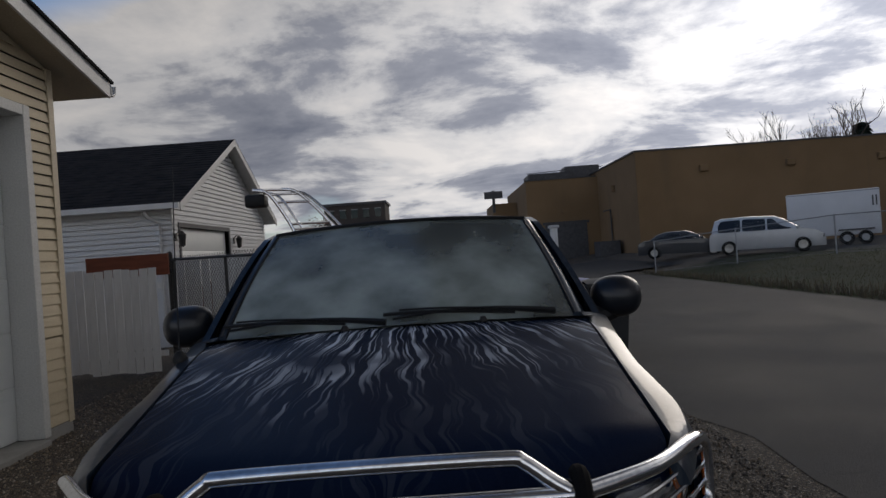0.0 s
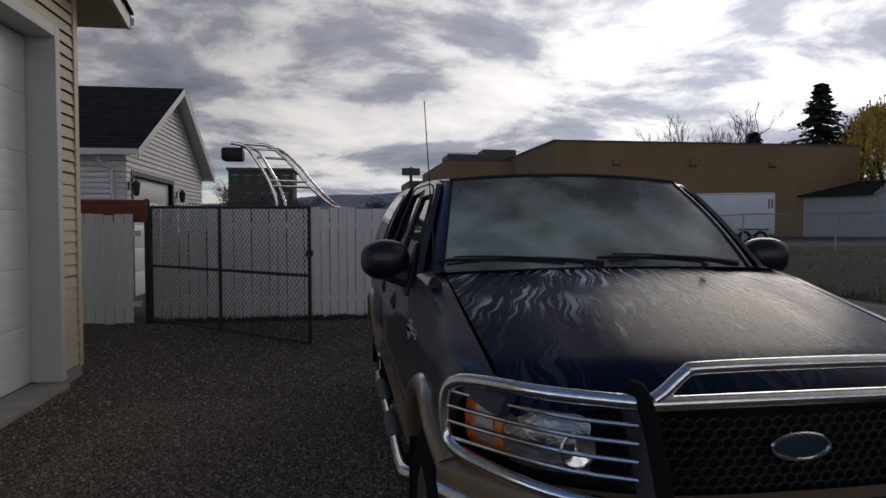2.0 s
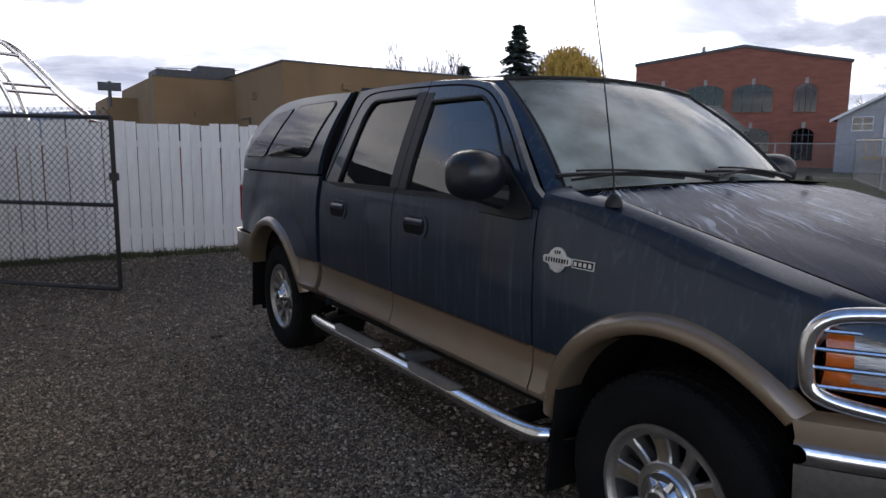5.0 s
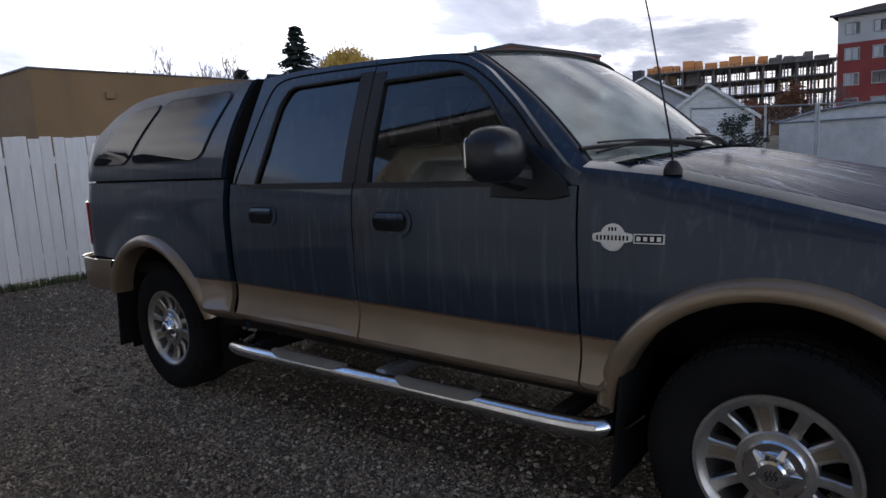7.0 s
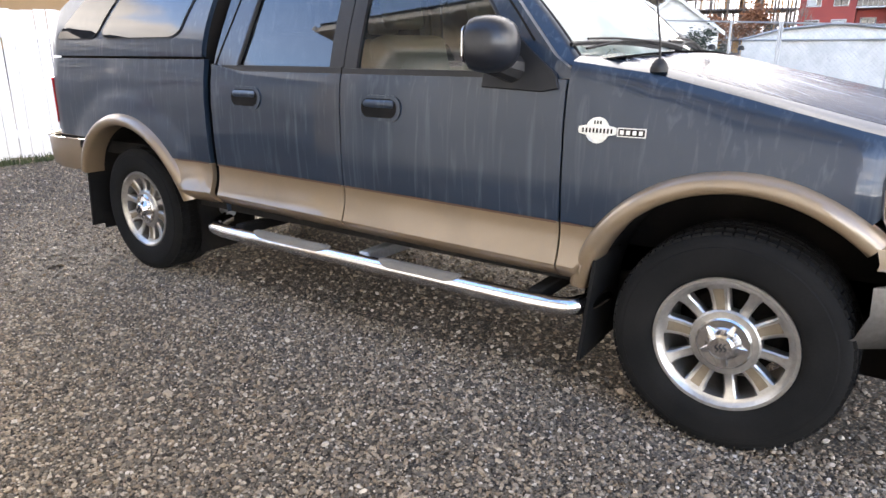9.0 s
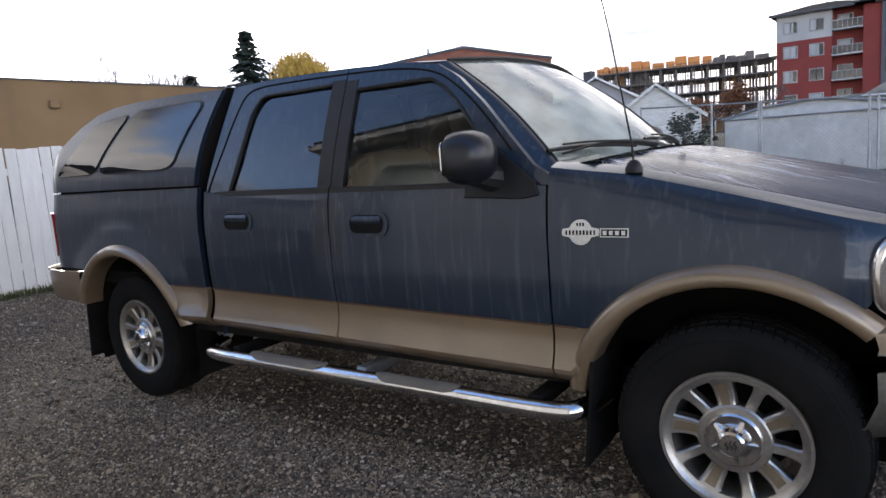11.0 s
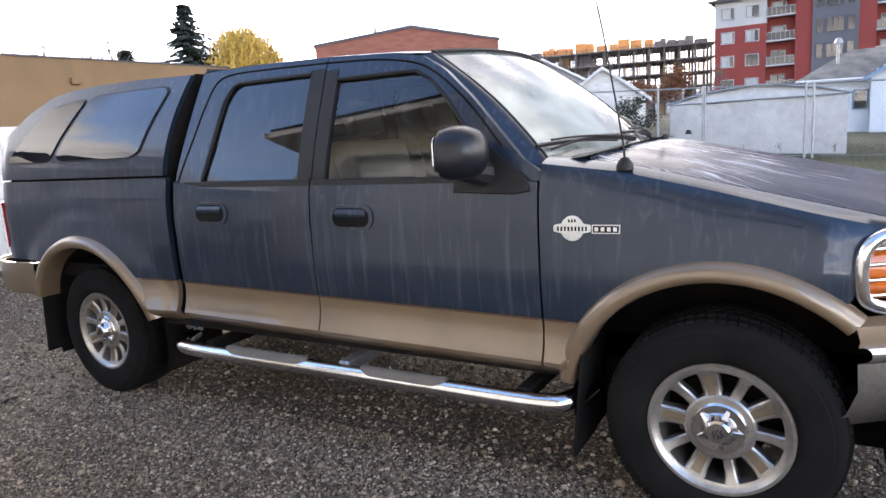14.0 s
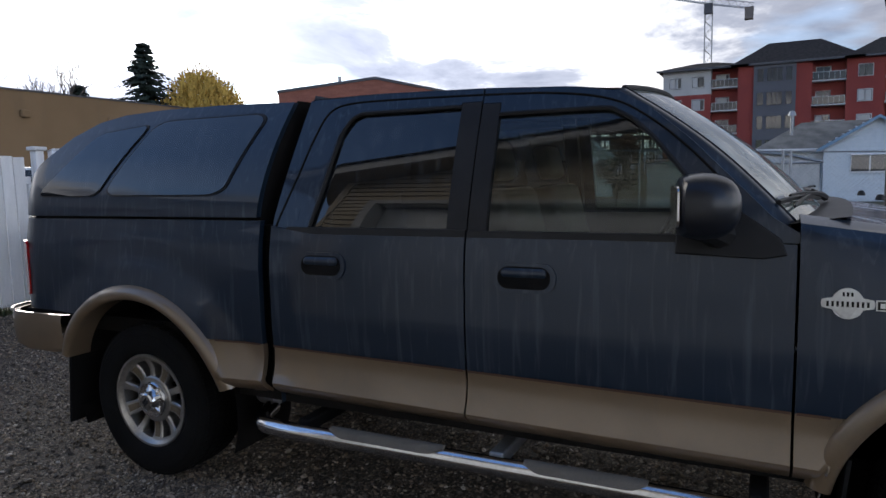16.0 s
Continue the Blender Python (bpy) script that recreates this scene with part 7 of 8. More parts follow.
            rquad(bm, lambda u, v: xx(yc + lerp(-0.085, 0.085, u), zc + lerp(0.000, 0.036, v), 0.014 - 0.007 * (2 * v - 1) ** 2), 0.12, 6, depth=(-s * 0.02, 0, 0), rings=3, aspect=3.8)
            part("paddle", bm, M["paint"], h)
            # flat dark oval: shade of the finger hollow as colour, nothing is sunk
            bm = B()
            rquad(bm, lambda u, v: xx(yc + lerp(-0.10, 0.10, u), zc + lerp(-0.041, 0.041, v), 0.0078), 0.20, 6, rings=2, aspect=2.4)
            part("finger_recess", bm, M["dark"], h)
        # step bar
        bm = B()
        tube(bm, smooth_path([(s * 0.78, 0.50, 0.43), (s * 0.93, 0.54, 0.418), (s * 0.985, 0.66, 0.412), (s * 0.985, 1.2, 0.410), (s * 0.985, 2.0, 0.408), (s * 0.985, 2.62, 0.405), (s * 0.93, 2.78, 0.405), (s * 0.80, 2.83, 0.42)], 5), 0.038, 14)
        bar = part("step_bar", bm, M["chrome"], T, "polished chrome tube step")
        for a, b in ((1.06, 1.50), (1.83, 2.36)):
            bm = B()
            cols = []
            for i in range(21):
                t = i / 20
                y = lerp(a, b, t)
                wide = min(1.0, 0.15 + 7 * min(t, 1 - t)) ** 0.6
                lo, hi = 85 - 62 * wide, 85 + 75 * wide
                ring = [(r, radians(lerp(lo, hi, k / 8))) for r in (0.046, 0.034) for k in (range(9) if r > 0.04 else range(8, -1, -1))]
                cols.append([(s * (0.985 + r * math.cos(q)), y, 0.409 + r * math.sin(q)) for r, q in ring])
            rows = loft(bm, cols, closed=True)
            bm.faces.new(rows[0]), bm.faces.new(rows[-1])
            part("step_pad", bm, M["padgrey"], bar, "grey ribbed step pad")
        for yb in (0.72, 1.62, 2.52):
            bm = box(B(), min(s * 0.60, s * 0.97), max(s * 0.60, s * 0.97), yb - 0.03, yb + 0.03, 0.40, 0.455)
            part("bracket", bevelled(bm, 0.006, 1), M["galv"] if yb == 1.62 else M["dark"], bar)
        # badge on the fender: oval plate and bar, plain marks
        by, bz_ = 0.500, 1.098
        bx = lambda y, z, o: (s * (side_x(y, z) + o), y, z)
        def plate(name, pts, d0, d1, m, owner, label=""):
            return part(name, prism(B(), pts, lambda a, b, d: bx(a, b, d), d0, d1), m, owner, label, False)

        def bar_pts(y, z, hw, hh):
            return [(y - hw, z - hh), (y + hw, z - hh), (y + hw, z + hh), (y - hw, z + hh)]

        outline = []
        for k in range(48):
            a = 2 * math.pi * k / 48
            cy, cz = 0.043 * math.cos(a), 0.046 * math.sin(a)
            if abs(cz) < 0.017:
                cy = math.copysign(0.070 - 0.25 * abs(cz), cy)
            outline.append((by + cy, bz_ + cz))
        bd = plate("badge", outline, 0.001, 0.007, M["badge"], fender, "silver oval emblem plate with bar")
        for k in range(9):
            plate("badge_mark", bar_pts(by + 0.052 - 0.013 * k, bz_ - 0.001, 0.0032, 0.008), 0.007, 0.008, M["dark"], bd)
        for k in range(3):
            plate("badge_mark", bar_pts(by + 0.011 - 0.011 * k, bz_ + 0.028, 0.0030, 0.006), 0.007, 0.008, M["dark"], bd)
        y1, y0 = by - 0.072, by - 0.172
        plate("badge_bar", bar_pts((y0 + y1) / 2, bz_ - 0.002, (y1 - y0) / 2, 0.0155), 0.001, 0.005, M["badge"], bd)
        plate("badge_field", bar_pts((y0 + y1) / 2, bz_ - 0.002, (y1 - y0) / 2 - 0.004, 0.012), 0.004, 0.0062, M["dark"], bd)
        for k in range(4):
            plate("badge_letter_bar", bar_pts(y1 - 0.017 - 0.022 * k, bz_ - 0.002, 0.0065, 0.007), 0.0062, 0.0075, M["badge"], bd)
        # tail lamp, bumper corner behind the wheel
        bm = B()
        rquad(bm, lambda u, v: (s * (side_x(lerp(4.34, 4.56, u), 1.05) + 0.012), lerp(4.34, 4.56, u), lerp(0.90, 1.20, v)), 0.14, 3, depth=(-s * 0.03, 0, 0), rings=3)
        part("tail_lamp", bm, M["redlens"], T, "red tail lamp")
        # side glass of the cargo cap: two leaning panes
        # wheels
        wheel(T, s, A0[0], A0[1], 12)
        wheel(T, s, A1[0], 0.398, 40, 0.795)
    # --- hood ---
    hx = lambda y: interp(y, [-0.80, -0.53, 0.34, 0.6], [0.70, 0.795, 0.803, 0.805])
    bm = B()
    cols = []
    for i in range(25):
        u = i / 24 * 2 - 1
        c = []
        yr, yf = 0.44 + 0.06 * u * u, -0.765 + 0.155 * abs(u) ** 2.4
        for j in range(22):
            v = j / 21
            y = lerp(yr, yf, v)
            x = u * hx(y)
            nose = max(0.0, (v - 0.86) / 0.14)
            z = fender_top(max(y, -0.62)) + 0.062 * (1 - abs(u) ** 2.2) * (0.55 + 0.45 * v) - 0.075 * nose ** 1.8 - 0.006 * math.exp(-((abs(u) - 0.62) / 0.07) ** 2)
            c.append((x, y, z))
        c.append((x, y + 0.03, z - 0.03))
        cols.append(c)
    loft(bm, cols)
    hood = part("hood", bm, M["hoodpaint"], T, "dark blue hood with pale frost streaks, painted wet glints and dew")
    for x in (-0.20, 0.36):
        part("washer_nozzle", lathe(B(), [(0.0, 0.014), (0.010, 0.012), (0.016, 0.0), (0.016, -0.01)], Matrix.Translation((x, 0.33, 1.383)), 10), M["plastic"], hood)
    # cowl
    bm = B()
    loft(bm, [[(x, lerp(0.43, 0.66, v) + 0.05 * (x / 0.8) ** 2, lerp(1.352, 1.318, v) + 0.02 * (1 - (x / 0.8) ** 2)) for v in (0, 0.5, 1)] for x in span(-0.84, 0.84, 16)])
    part("cowl", bm, M["plastic"], T, "black cowl panel under the wipers")
    # windshield
    wb = lambda u: Vector((0.835 * u, 0.50 + 0.15 * u * u, 1.335 - 0.015 * u * u))
    wtp = lambda u: Vector((0.685 * u, 1.135 + 0.085 * u * u, 1.838 - 0.030 * u * u))
    ws = lambda u, v: wb(u).lerp(wtp(u), v) + Vector((0, -0.022, 0.022)) * math.sin(math.pi * v)
    bm = B()
    loft(bm, [[ws(u, v) for v in span(0, 1, 12)] for u in span(-0.955, 0.955, 24)])
    wsh = part("windshield", bm, M["ws"], T, "windshield fogged with dew")
    for s in (-1, 1):
        bm = B()
        loft(bm, [[ws(s * 0.95, v) + Vector((0, -0.004, 0.002)), ws(s * 0.975, v) + Vector((0, -0.006, 0.004)), ws(s * 1.0, v), ws(s * 1.03, v) + Vector((-s * 0.005, 0.03, -0.006))] for v in span(0, 1, 12)])
        part("windshield_pillar", bm, M["paint"], T)
    bm = B()
    tube(bm, [ws(u, 1.0) + Vector((0, -0.004, 0.004)) for u in span(-0.97, 0.97, 20)], 0.010, 6)
    tube(bm, [ws(-0.955, v) + Vector((0, -0.006, 0.0)) for v in span(0, 1, 12)], 0.007, 6)
    tube(bm, [ws(0.955, v) + Vector((0, -0.006, 0.0)) for v in span(0, 1, 12)], 0.007, 6)
    part("windshield_seal", bm, M["plastic"], wsh)
    bm = B()
    rquad(bm, lambda u, v: ws(-0.90 + 0.10 * u, 0.10 + 0.05 * v) + Vector((0, -0.003, 0.002)), 0.2, 3, rings=1)
    part("sticker", bm, M["whitefacade"], wsh, "small pale sticker")
    # wipers
    for x0, x1, zoff in ((-0.05, -0.78, 0.0), (0.70, -0.02, 0.0)):
        bm = B()
        p = [ws(lerp(x0, x1, t) / 0.835, 0.045 + 0.055 * math.sin(math.pi * t * 0.9)) + Vector((0, -0.022, 0.02)) for t in span(0, 1, 8)]
        tube(bm, p, 0.011, 6, radii=[0.016, 0.014, 0.012, 0.010, 0.008, 0.007, 0.006, 0.006, 0.005])
        wp = part("wiper", bm, M["plastic"], T, "black wiper arm and blade")
        bm = B()
        q = [ws((lerp(x0, x1, t)) / 0.835, 0.035 + 0.075 * math.sin(math.pi * t * 0.55)) + Vector((0, -0.012, 0.012)) for t in span(0.25, 1.06, 8)]
        tube(bm, q, 0.009, 5)
        tube(bm, [a + Vector((0, -0.012, 0.016)) for a in q[1:-1]], 0.005, 5)
        part("blade", bm, M["plastic"], wp)
    # antenna on the right fender
    bm = lathe(B(), [(0.0, 0.035), (0.012, 0.034), (0.022, 0.022), (0.030, 0.006), (0.030, -0.01)], Matrix.Translation((-0.872, 0.33, 1.308)), 14)
    an = part("antenna", bm, M["plastic"], T, "thin black whip antenna")
    bm = B()
    tube(bm, [(-0.872, 0.33, 1.33), (-0.873, 0.335, 1.40), (-0.888, 0.395, 1.78), (-0.900, 0.46, 2.11)], 0.003, 6, radii=[0.0045, 0.0035, 0.0025, 0.002])
    part("whip", bm, M["plastic"], an)
    # roof
    re = lambda y: interp(y, [1.13, 1.22, 1.40, 1.75, 2.25, 2.62], [1.79, 1.805, 1.829, 1.848, 1.860, 1.855])
    bm = B()
    cols = []
    for u in span(-1, 1, 24):
        y0 = 1.135 + 0.085 * u * u
        c = [(u * lerp(0.69, 0.715, t), lerp(y0, 2.60, t), max(re(lerp(y0, 2.60, t)), 1.81 if t == 0 else 0) + 0.036 * (1 - abs(u) ** 2.6)) for t in span(0, 1, 16)]
        cols.append(c)
    loft(bm, cols)
    part("roof", bm, M["roofpaint"], T, "dark blue roof wet with dew")
    bm = B()
    loft(bm, [[(q * lerp(0.93, 0.71, max(0, (z - 1.27) / 0.6)), 2.665 - 0.09 * max(0, z - 1.3) / 0.57, z) for q in span(-1, 1, 4)] for z in (0.5, 1.27, 1.5, 1.7, 1.875)])
    part("cab_back_panel", bm, M["paint"], T)
    # --- cargo cap ---
    ct = lambda y: interp(y, [2.62, 2.75, 3.1, 3.5, 3.78, 3.95, 4.12, 4.3, 4.58], [1.846, 1.850, 1.866, 1.868, 1.856, 1.826, 1.752, 1.625, 1.40])
    clean = lambda y, z: -0.16 * max(0.0, z - 1.34) * min(1.0, max(0.0, (3.1 - y) / 0.3))
    cap = None
    for s in (-1, 1):
        c = part("cap_side", columns(B(), s, span(2.755, 4.57, 44), lambda y: 1.336, ct, cap_x, 12, shift=clean), M["paint"], T, "dark blue fibreglass bed cap side with streaks")
        for yb0, yb1, yt0, yt1 in ((2.96, 3.745, 2.79, 3.49), (3.80, 4.27, 3.545, 3.90)):
            pane_z = lambda u, v: lerp(1.440, 1.803 - (0.012 + 0.03 * u if yb0 > 3.5 else 0.0), v)
            f = lambda u, v, o=0.005: (s * (cap_x(lerp(lerp(yb0, yb1, u), lerp(yt0, yt1, u), v), pane_z(u, v)) + o), lerp(lerp(yb0, yb1, u), lerp(yt0, yt1, u), v), pane_z(u, v))
            bm = B()
            rquad(bm, lambda u, v: f(u, v, 0.009), 0.13, 5, depth=(-s * 0.02, 0, 0), rings=4)
            w = part("cap_window", bm, M["tintglass"], c, "dark tinted bed cap window")
            bm = B()
            rquad(bm, lambda u, v: f(lerp(-0.014, 1.014, u), lerp(-0.02, 1.02, v), 0.005), 0.13, 5, depth=(-s * 0.01, 0, 0), rings=2)
            part("gasket", bm, M["plastic"], w)
    bm = B()
    loft(bm, [[(q * (cap_x(y, ct(y)) - 0.004), y - 0.16 * max(0.0, ct(y) - 1.34) * min(1.0, max(0.0, (3.1 - y) / 0.3)), ct(y) + 0.036 * (1 - abs(q) ** 2.6) - 0.003) for q in span(-1, 1, 16)] for y in span(2.755, 4.57, 44)])
    part("cap_top", bm, M["roofpaint"], T, "dark blue bed cap roof wet with dew")
    bm = B()
    loft(bm, [[(q * (cap_x(3, z) - 0.02), 2.76 - 0.16 * max(0, z - 1.34), z) for q in span(-1, 1, 4)] for z in (0.55, 1.3, 1.5, 1.7, 1.86)])
    part("cap_front", bm, M["dark"], T)
    # dark boxes added inside the cap and cab gaps, standing in for their shade
    part("cap_gap_fill", box(box(B(), -0.90, 0.90, 2.78, 4.30, 1.30, 1.352), -0.77, 0.77, 4.301, 4.54, 1.30, 1.352), M["dark"], T)
    part("cab_gap_fill", box(B(), -0.88, 0.88, 2.60, 2.80, 0.58, 1.30), M["dark"], T)
    # tailgate and rear bumper
    part("tailgate", bevelled(box(B(), -0.60, 0.60, 4.48, 4.555, 0.80, 1.32), 0.02), M["paint"], T)
    bm = B()
    cols = []
    half = [(0.0, 4.71), (0.45, 4.705), (0.72, 4.69), (0.86, 4.65), (0.935, 4.57), (0.955, 4.45), (0.955, 4.30), (0.945, 4.14)]
    back = smooth_path([(-x, y, 0) for x, y in reversed(half[1:])] + [(x, y, 0) for x, y in half], 4)
    for c in back:
        inward = Vector((c.x * 0.9, 3.9, 0)) - Vector((c.x, c.y, 0))
        inward = inward.normalized()
        cols.append([(c.x + inward.x * o, c.y + inward.y * o * 0.6, z) for o, z in ((0.09, 0.80), (0.012, 0.798), (0.0, 0.77), (0.006, 0.70), (0.03, 0.61), (0.12, 0.585))])
    loft(bm, cols)
    part("rear_bumper", bm, M["tan"], T, "tan rear bumper with a darkened chrome strip")
    bm = B()
    tube(bm, [(c.x, c.y, 0.803) for c in back if c.y > 4.52], 0.010, 6)
    part("rear_bumper_strip", bm, M["darkchrome"], T)
    # --- front end ---
    nose = lambda x: -0.80 + 0.30 * (abs(x) / 0.86) ** 3.2
    bm = B()
    loft(bm, [[(x, nose(x) + 0.05, z) for z in span(0.62, 1.07, 4)] for x in span(-0.74, 0.74, 24)])
    part("nose_panel", bm, M["dark"], T)
    bm = B()
    rquad(bm, lambda u, v: (lerp(-0.50, 0.50, u), nose(lerp(-0.5, 0.5, u)) + 0.035, lerp(0.775, 1.03, v)), 0.1, 3, depth=(0, 0.03, 0), rings=3)
    gr = part("grille", bm, M["dark"], T, "black honeycomb grille")
    bm = B()
    for i in range(26):
        for j in range(9):
            x, z = -0.475 + i * 0.038 + (0.019 if j % 2 else 0), 0.795 + j * 0.027
            if abs(x) < 0.48:
                tube(bm, [(x + 0.018 * math.cos(radians(60 * k + 30)), nose(x) + 0.022, z + 0.0165 * math.sin(radians(60 * k + 30))) for k in range(6)], 0.0028, 4, loop=True)
    part("grille_mesh", bm, M["plastic"], gr)
    bm = B()
    tube(bm, [(0.088 * math.cos(a), nose(0) + 0.002, 0.945 + 0.036 * math.sin(a)) for a in [2 * math.pi * k / 28 for k in range(28)]], 0.006, 6, loop=True)
    em = part("grille_emblem", bm, M["chrome"], gr, "chrome oval emblem")
    bm = B()
    cc = bm.verts.new((0, nose(0) + 0.004, 0.945))
    rr = [bm.verts.new((0.086 * math.cos(2 * math.pi * k / 28), nose(0) + 0.006, 0.945 + 0.034 * math.sin(2 * math.pi * k / 28))) for k in range(28)]
    for k in range(28):
        bm.faces.new((cc, rr[k], rr[(k + 1) % 28]))
    part("emblem_field", bm, M["paint"], em)
    for s in (-1, 1):
        corner = smooth_path([(0.46, -0.745, 0), (0.58, -0.715, 0), (0.70, -0.650, 0), (0.78, -0.555, 0), (0.84, -0.45, 0), (0.875, -0.37, 0)], 12)

        def lamp(a, b, z0=0.865, z1=1.034, out=0.0):
            def at(u, v):
                q = lerp(a, b, u) * (len(corner) - 1)
                i0 = min(int(q), len(corner) - 2)
                c = corner[i0].lerp(corner[i0 + 1], q - i0)
                bulge = 0.02 * (1 - (2 * v - 1) ** 2)
                return (s * (c.x + (bulge + out) * c.x), c.y - bulge - out, lerp(z0, z1, v))
            return at

        bm = B()
        rquad(bm, lamp(0.20, 0.60), 0.16, 4, depth=(0, 0.05, 0), rings=5)
        hl = part("headlight", bm, M["lens"], T, "clear headlamp lens")
        bm = B()
        rquad(bm, lamp(0.61, 0.92, 0.875, 1.040), 0.16, 4, depth=(-s * 0.04, 0.03, 0), rings=5, aspect=0.8)
        part("turn_signal", bm, M["amber"], hl, "amber turn signal lens")
        part("signal_window", rquad(B(), lamp(0.665, 0.80, 0.885, 1.036, 0.003), 0.2, 3, rings=3), M["clearlens"], hl, "ribbed clear window in the signal")
        bm = B()
        lathe(bm, [(0.0, 0.0), (0.05, 0.012), (0.052, 0.02)], Matrix.Translation((s * 0.63, -0.725, 0.95)) @ Matrix.Rotation(radians(90), 4, "X"), 16)
        part("lamp_bowl", bm, M["chrome"], hl)
    # bumper
    bn = lambda u: (0.97 * u, -0.90 + 0.50 * abs(u) ** 3.4)
    bm = B()
    loft(bm, [[(bn(u)[0], bn(u)[1] + dy, z) for dy, z in ((0.08, 0.83), (0.012, 0.81), (0.0, 0.765), (0.004, 0.745))] for u in span(-1, 1, 30)])
    bp = part("front_bumper", bm, M["tan"], T, "tan front bumper with chrome strip")
    bm = B()
    loft(bm, [[(bn(u)[0], bn(u)[1] + dy, z) for dy, z in ((0.006, 0.752), (-0.022, 0.745), (-0.032, 0.734), (-0.033, 0.715), (-0.022, 0.703), (0.006, 0.695))] for u in span(-1, 1, 30)])
    part("chrome_strip", bm, M["chrome"], bp, "chrome bumper strip")
    bm = B()
    loft(bm, [[(bn(u)[0] * 0.99, bn(u)[1] + dy, z) for dy, z in ((0.004, 0.69), (0.0, 0.60), (0.03, 0.52), (0.10, 0.47))] for u in span(-1, 1, 30)])
    part("lower_valance", bm, M["darkchrome"], bp, "chrome lower bumper, dark reflections put into its colour")
    # grille guard
    G = part("grille_guard", B_dummy(), M["chrome"], T, "chrome tube grille guard with black uprights")
    gn = lambda x: -0.815 + 0.43 * max(0.0, (abs(x) - 0.50) / 0.43) ** 1.5
    for s in (-1, 1):
        pts = [(s * 0.50, 1.10), (s * 0.70, 1.099), (s * 0.85, 1.095), (s * 0.915, 1.078), (s * 0.940, 1.03), (s * 0.942, 0.94), (s * 0.928, 0.880), (s * 0.86, 0.848), (s * 0.70, 0.824), (s * 0.50, 0.812)]
        bm = B()
        tube(bm, smooth_path([(x, gn(x) - 0.03, z) for x, z in pts], 5), 0.021, 12)
        part("lamp_loop", bm, M["chrome"], G)
        for z in (0.895, 0.943, 0.991, 1.039):
            bm = B()
            tube(bm, smooth_path([(s * x, gn(x) - 0.028, z + 0.012 * (x - 0.5)) for x in (0.50, 0.65, 0.80, 0.90, 0.935)], 3), 0.0066, 8)
            part("lamp_bar", bm, M["chrome"], G)
        # upright: bent plate with a rubber front edge
        bm = B()
        cols = []
        for z, y in ((0.50, -0.95), (0.62, -0.985), (0.76, -0.98), (0.90, -0.94), (1.03, -0.875), (1.10, -0.825)):
            cols.append([(s * 0.475, y, z), (s * 0.495, y, z), (s * 0.495, y + 0.13, z - 0.02), (s * 0.475, y + 0.13, z - 0.02)])
        loft(bm, cols, closed=True)
        part("upright", bm, M["darkmetal"], G, "dark steel upright plate")
        bm = B()
        tube(bm, smooth_path([(s * 0.495, -0.79, 1.125), (s * 0.495, -0.835, 1.125), (s * 0.492, -0.89, 1.06), (s * 0.487, -0.955, 0.91), (s * 0.483, -0.995, 0.77), (s * 0.48, -1.0, 0.60), (s * 0.48, -0.965, 0.49)], 5), 0.022, 10)
        part("upright_pad", bm, M["rubber"], G, "black rubber edge")
    bm = B()
    tube(bm, [(x, -0.845, 1.095) for x in span(-0.48, 0.48, 6)], 0.021, 12)
    part("cross_tube", bm, M["chrome"], G)
    bm = B()
    tube(bm, smooth_path([(-0.465, -0.845, 1.105), (-0.43, -0.84, 1.125), (-0.365, -0.83, 1.172), (-0.32, -0.83, 1.182), (0.0, -0.83, 1.185), (0.32, -0.83, 1.182), (0.365, -0.83, 1.172), (0.43, -0.84, 1.125), (0.465, -0.845, 1.105)], 5), 0.019, 12)
    part("top_arch", bm, M["chrome"], G)
    bm = B()
    tube(bm, [(x, -0.875, 0.80) for x in span(-0.48, 0.48, 6)], 0.021, 12)
    part("cross_tube", bm, M["chrome"], G)
    # --- underbody ---
    part("chassis", bevelled(box(B(), -0.50, 0.50, -0.70, 4.60, 0.42, 0.60), 0.03), M["dark"], T)
    part("floor_pan", box(B(), -0.90, 0.90, 0.56, 2.94, 0.50, 0.56), M["dark"], T)
    part("bed_floor", box(B(), -0.86, 0.86, 2.74, 4.55, 0.72, 0.80), M["dark"], T)
    for yc in (0.0, REAR_AXLE):
        bm = B()
        tube(bm, [(-0.72, yc, 0.40), (0.72, yc, 0.40)], 0.05, 10)
        part("axle", bm, M["dark"], T)
    bm = B()
    tube(bm, smooth_path([(-0.50, 3.2, 0.47), (-0.72, 2.98, 0.44), (-0.80, 2.80, 0.455)], 4), 0.028, 8)
    part("exhaust_pipe", bm, M["galv"], T)
    bm = bevelled(box(B(), -0.06, 0.06, 4.45, 4.95, 0.50, 0.58), 0.008, 1)
    part("tow_hitch", bm, M["dark"], T)
    # --- cabin ---
    bm = B()
    loft(bm, [[(x, y, z) for y, z in ((0.62, 1.25), (0.70, 1.345), (0.95, 1.33), (1.05, 1.22), (1.03, 1.0), (0.95, 0.75))] for x in span(-0.82, 0.82, 8)])
    part("dashboard", bm, M["leatherdark"], T, "dark dashboard")
    bm = B()
    wc = Vector((0.40, 1.18, 1.20))
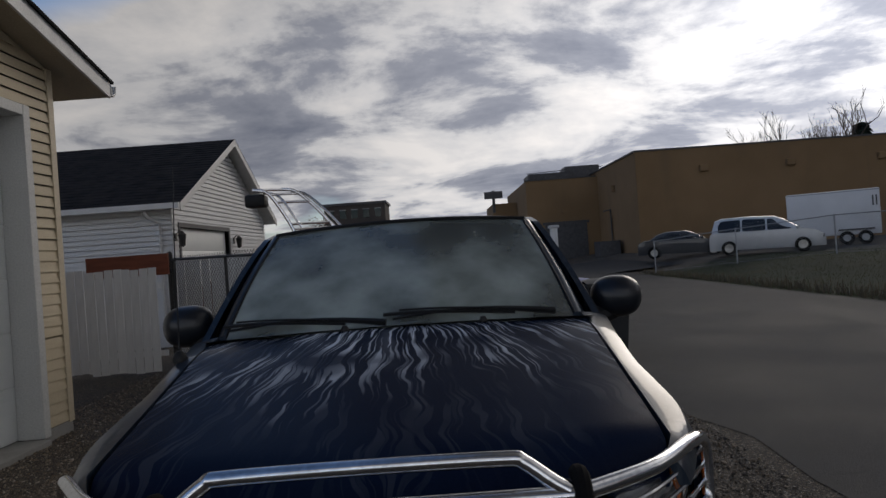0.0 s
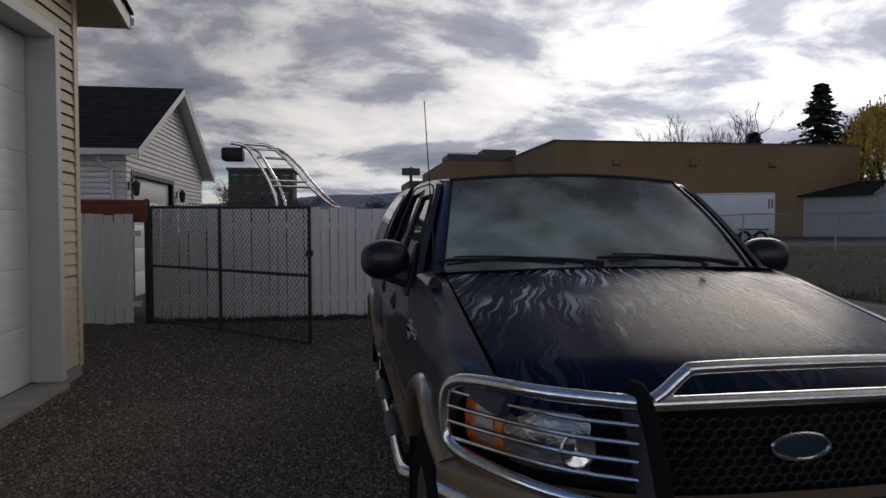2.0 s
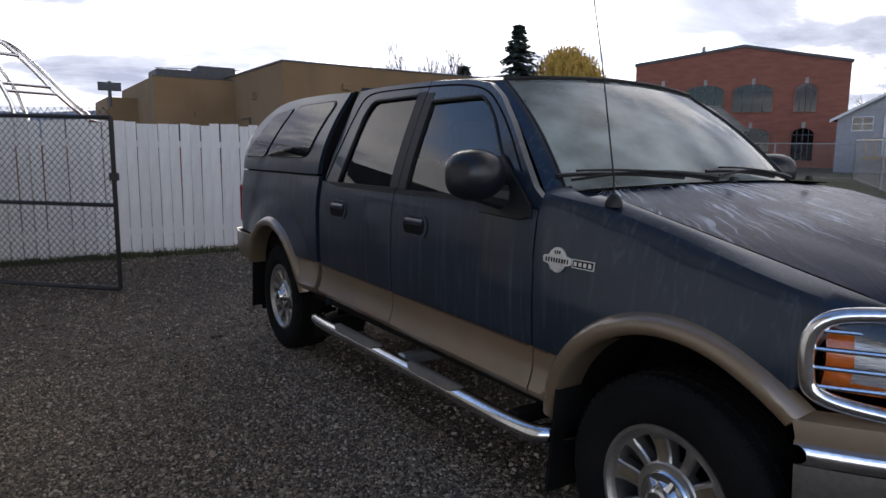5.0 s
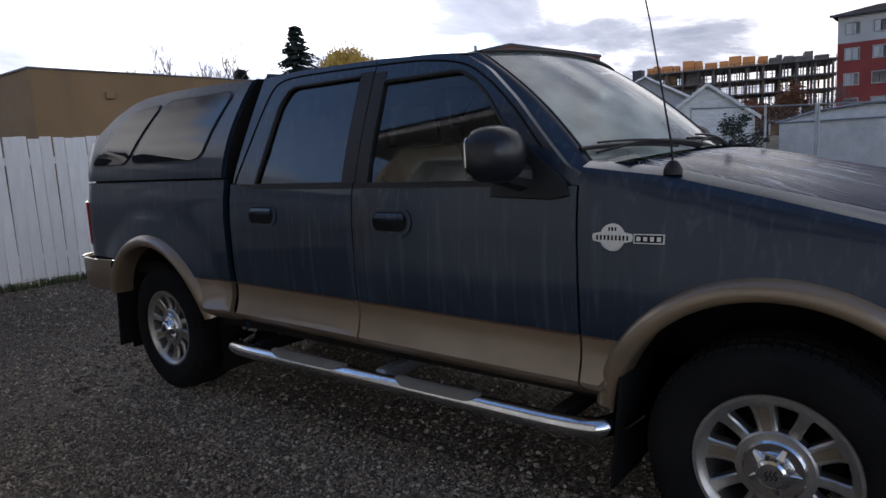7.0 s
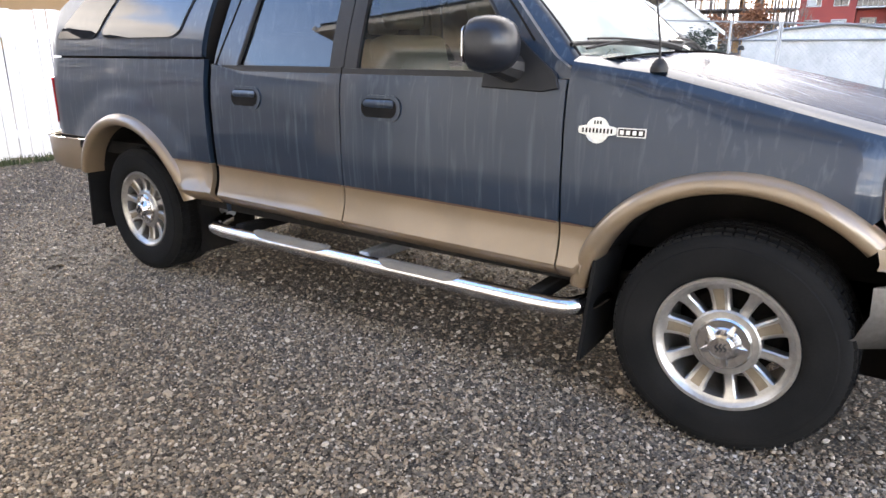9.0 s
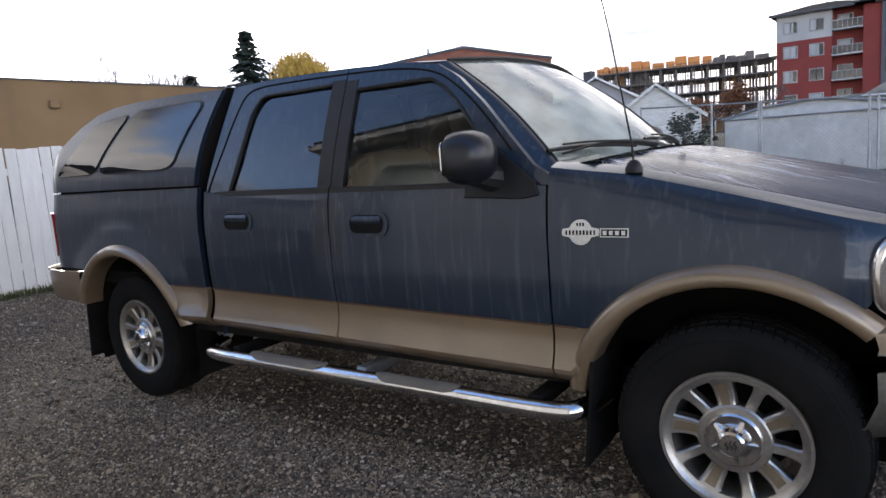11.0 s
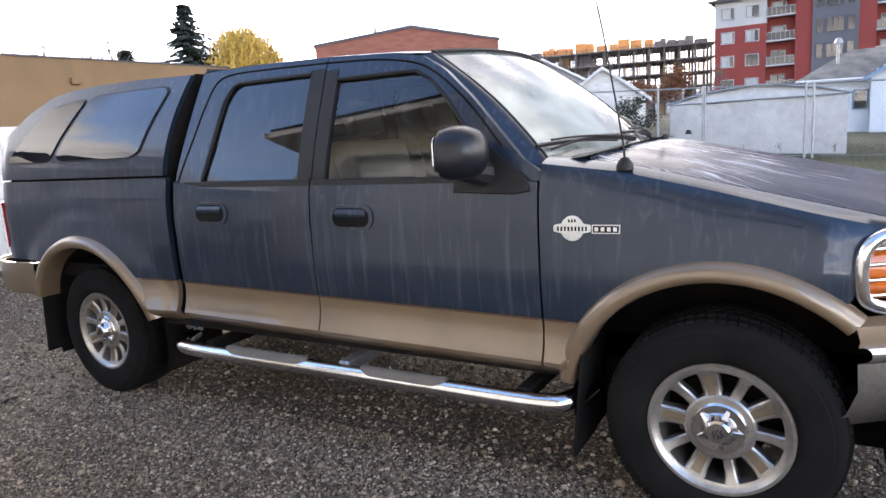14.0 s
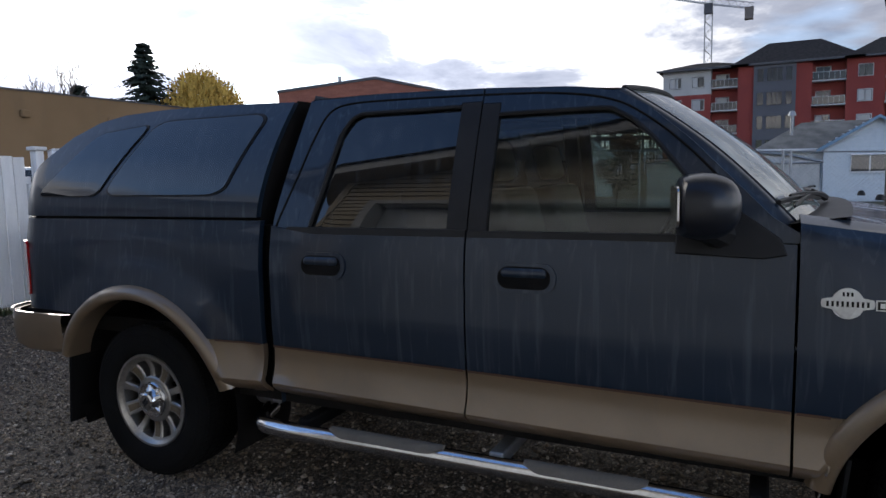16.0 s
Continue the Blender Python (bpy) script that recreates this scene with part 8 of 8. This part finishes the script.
    R = Matrix.Translation(wc) @ Matrix.Rotation(radians(-62), 4, "X")
    tube(bm, [R @ Vector((0.19 * math.cos(a), 0.19 * math.sin(a), 0)) for a in [2 * math.pi * k / 28 for k in range(28)]], 0.016, 8, loop=True)
    for a in (0, 180, 270):
        tube(bm, [R @ Vector((0, 0, -0.02)), R @ Vector((0.19 * math.cos(radians(a)), 0.19 * math.sin(radians(a)), 0))], 0.014, 6)
    part("steering_wheel", bm, M["leatherdark"], T, "tan and dark steering wheel")
    for x, y in ((-0.40, 1.62), (0.40, 1.62), (-0.40, 2.42), (0.40, 2.42)):
        bm = bevelled(box(B(), x - 0.25, x + 0.25, y - 0.48, y + 0.05, 0.72, 0.92), 0.05, 3)
        st = part("seat", bm, M["leather"], T, "tan leather seat")
        m = Matrix.Translation((x, y, 0.88)) @ Matrix.Rotation(radians(-14), 4, "X")
        part("backrest", bevelled(box(B(), -0.25, 0.25, -0.05, 0.10, 0.0, 0.58, m), 0.045, 3), M["leather"], st)
        part("headrest", bevelled(box(B(), -0.13, 0.13, -0.02, 0.07, 0.62, 0.80, m), 0.03, 3), M["leather"], st)
    bm = B()
    loft(bm, [[(u * 0.68, y, re(y) - 0.02 + 0.04 * (1 - abs(u) ** 2.6)) for y in span(1.26, 2.56, 6)] for u in span(-1, 1, 8)])
    part("headliner", bm, M["liner"], T)
    for s in (-1, 1):
        for a, b in ((0.66, 1.72), (1.76, 2.62)):
            part("door_card", box(B(), min(s * 0.84, s * 0.87), max(s * 0.84, s * 0.87), a, b, 0.58, 1.265), M["leather"], T)
    bm = B()
    rquad(bm, lambda u, v: (lerp(-0.13, 0.13, u), 1.24, lerp(1.70, 1.765, v)), 0.25, 4, depth=(0, -0.02, 0), rings=2)
    part("rear_view_mirror", bm, M["plastic"], T)
    return T


def B_dummy():
    """Mounting plates of the guard, behind the bumper strip."""
    bm = B()
    for s in (-1, 1):
        box(bm, s * 0.485 - 0.03, s * 0.485 + 0.03, -0.82, -0.70, 0.52, 0.62)
    return bm


build_truck()
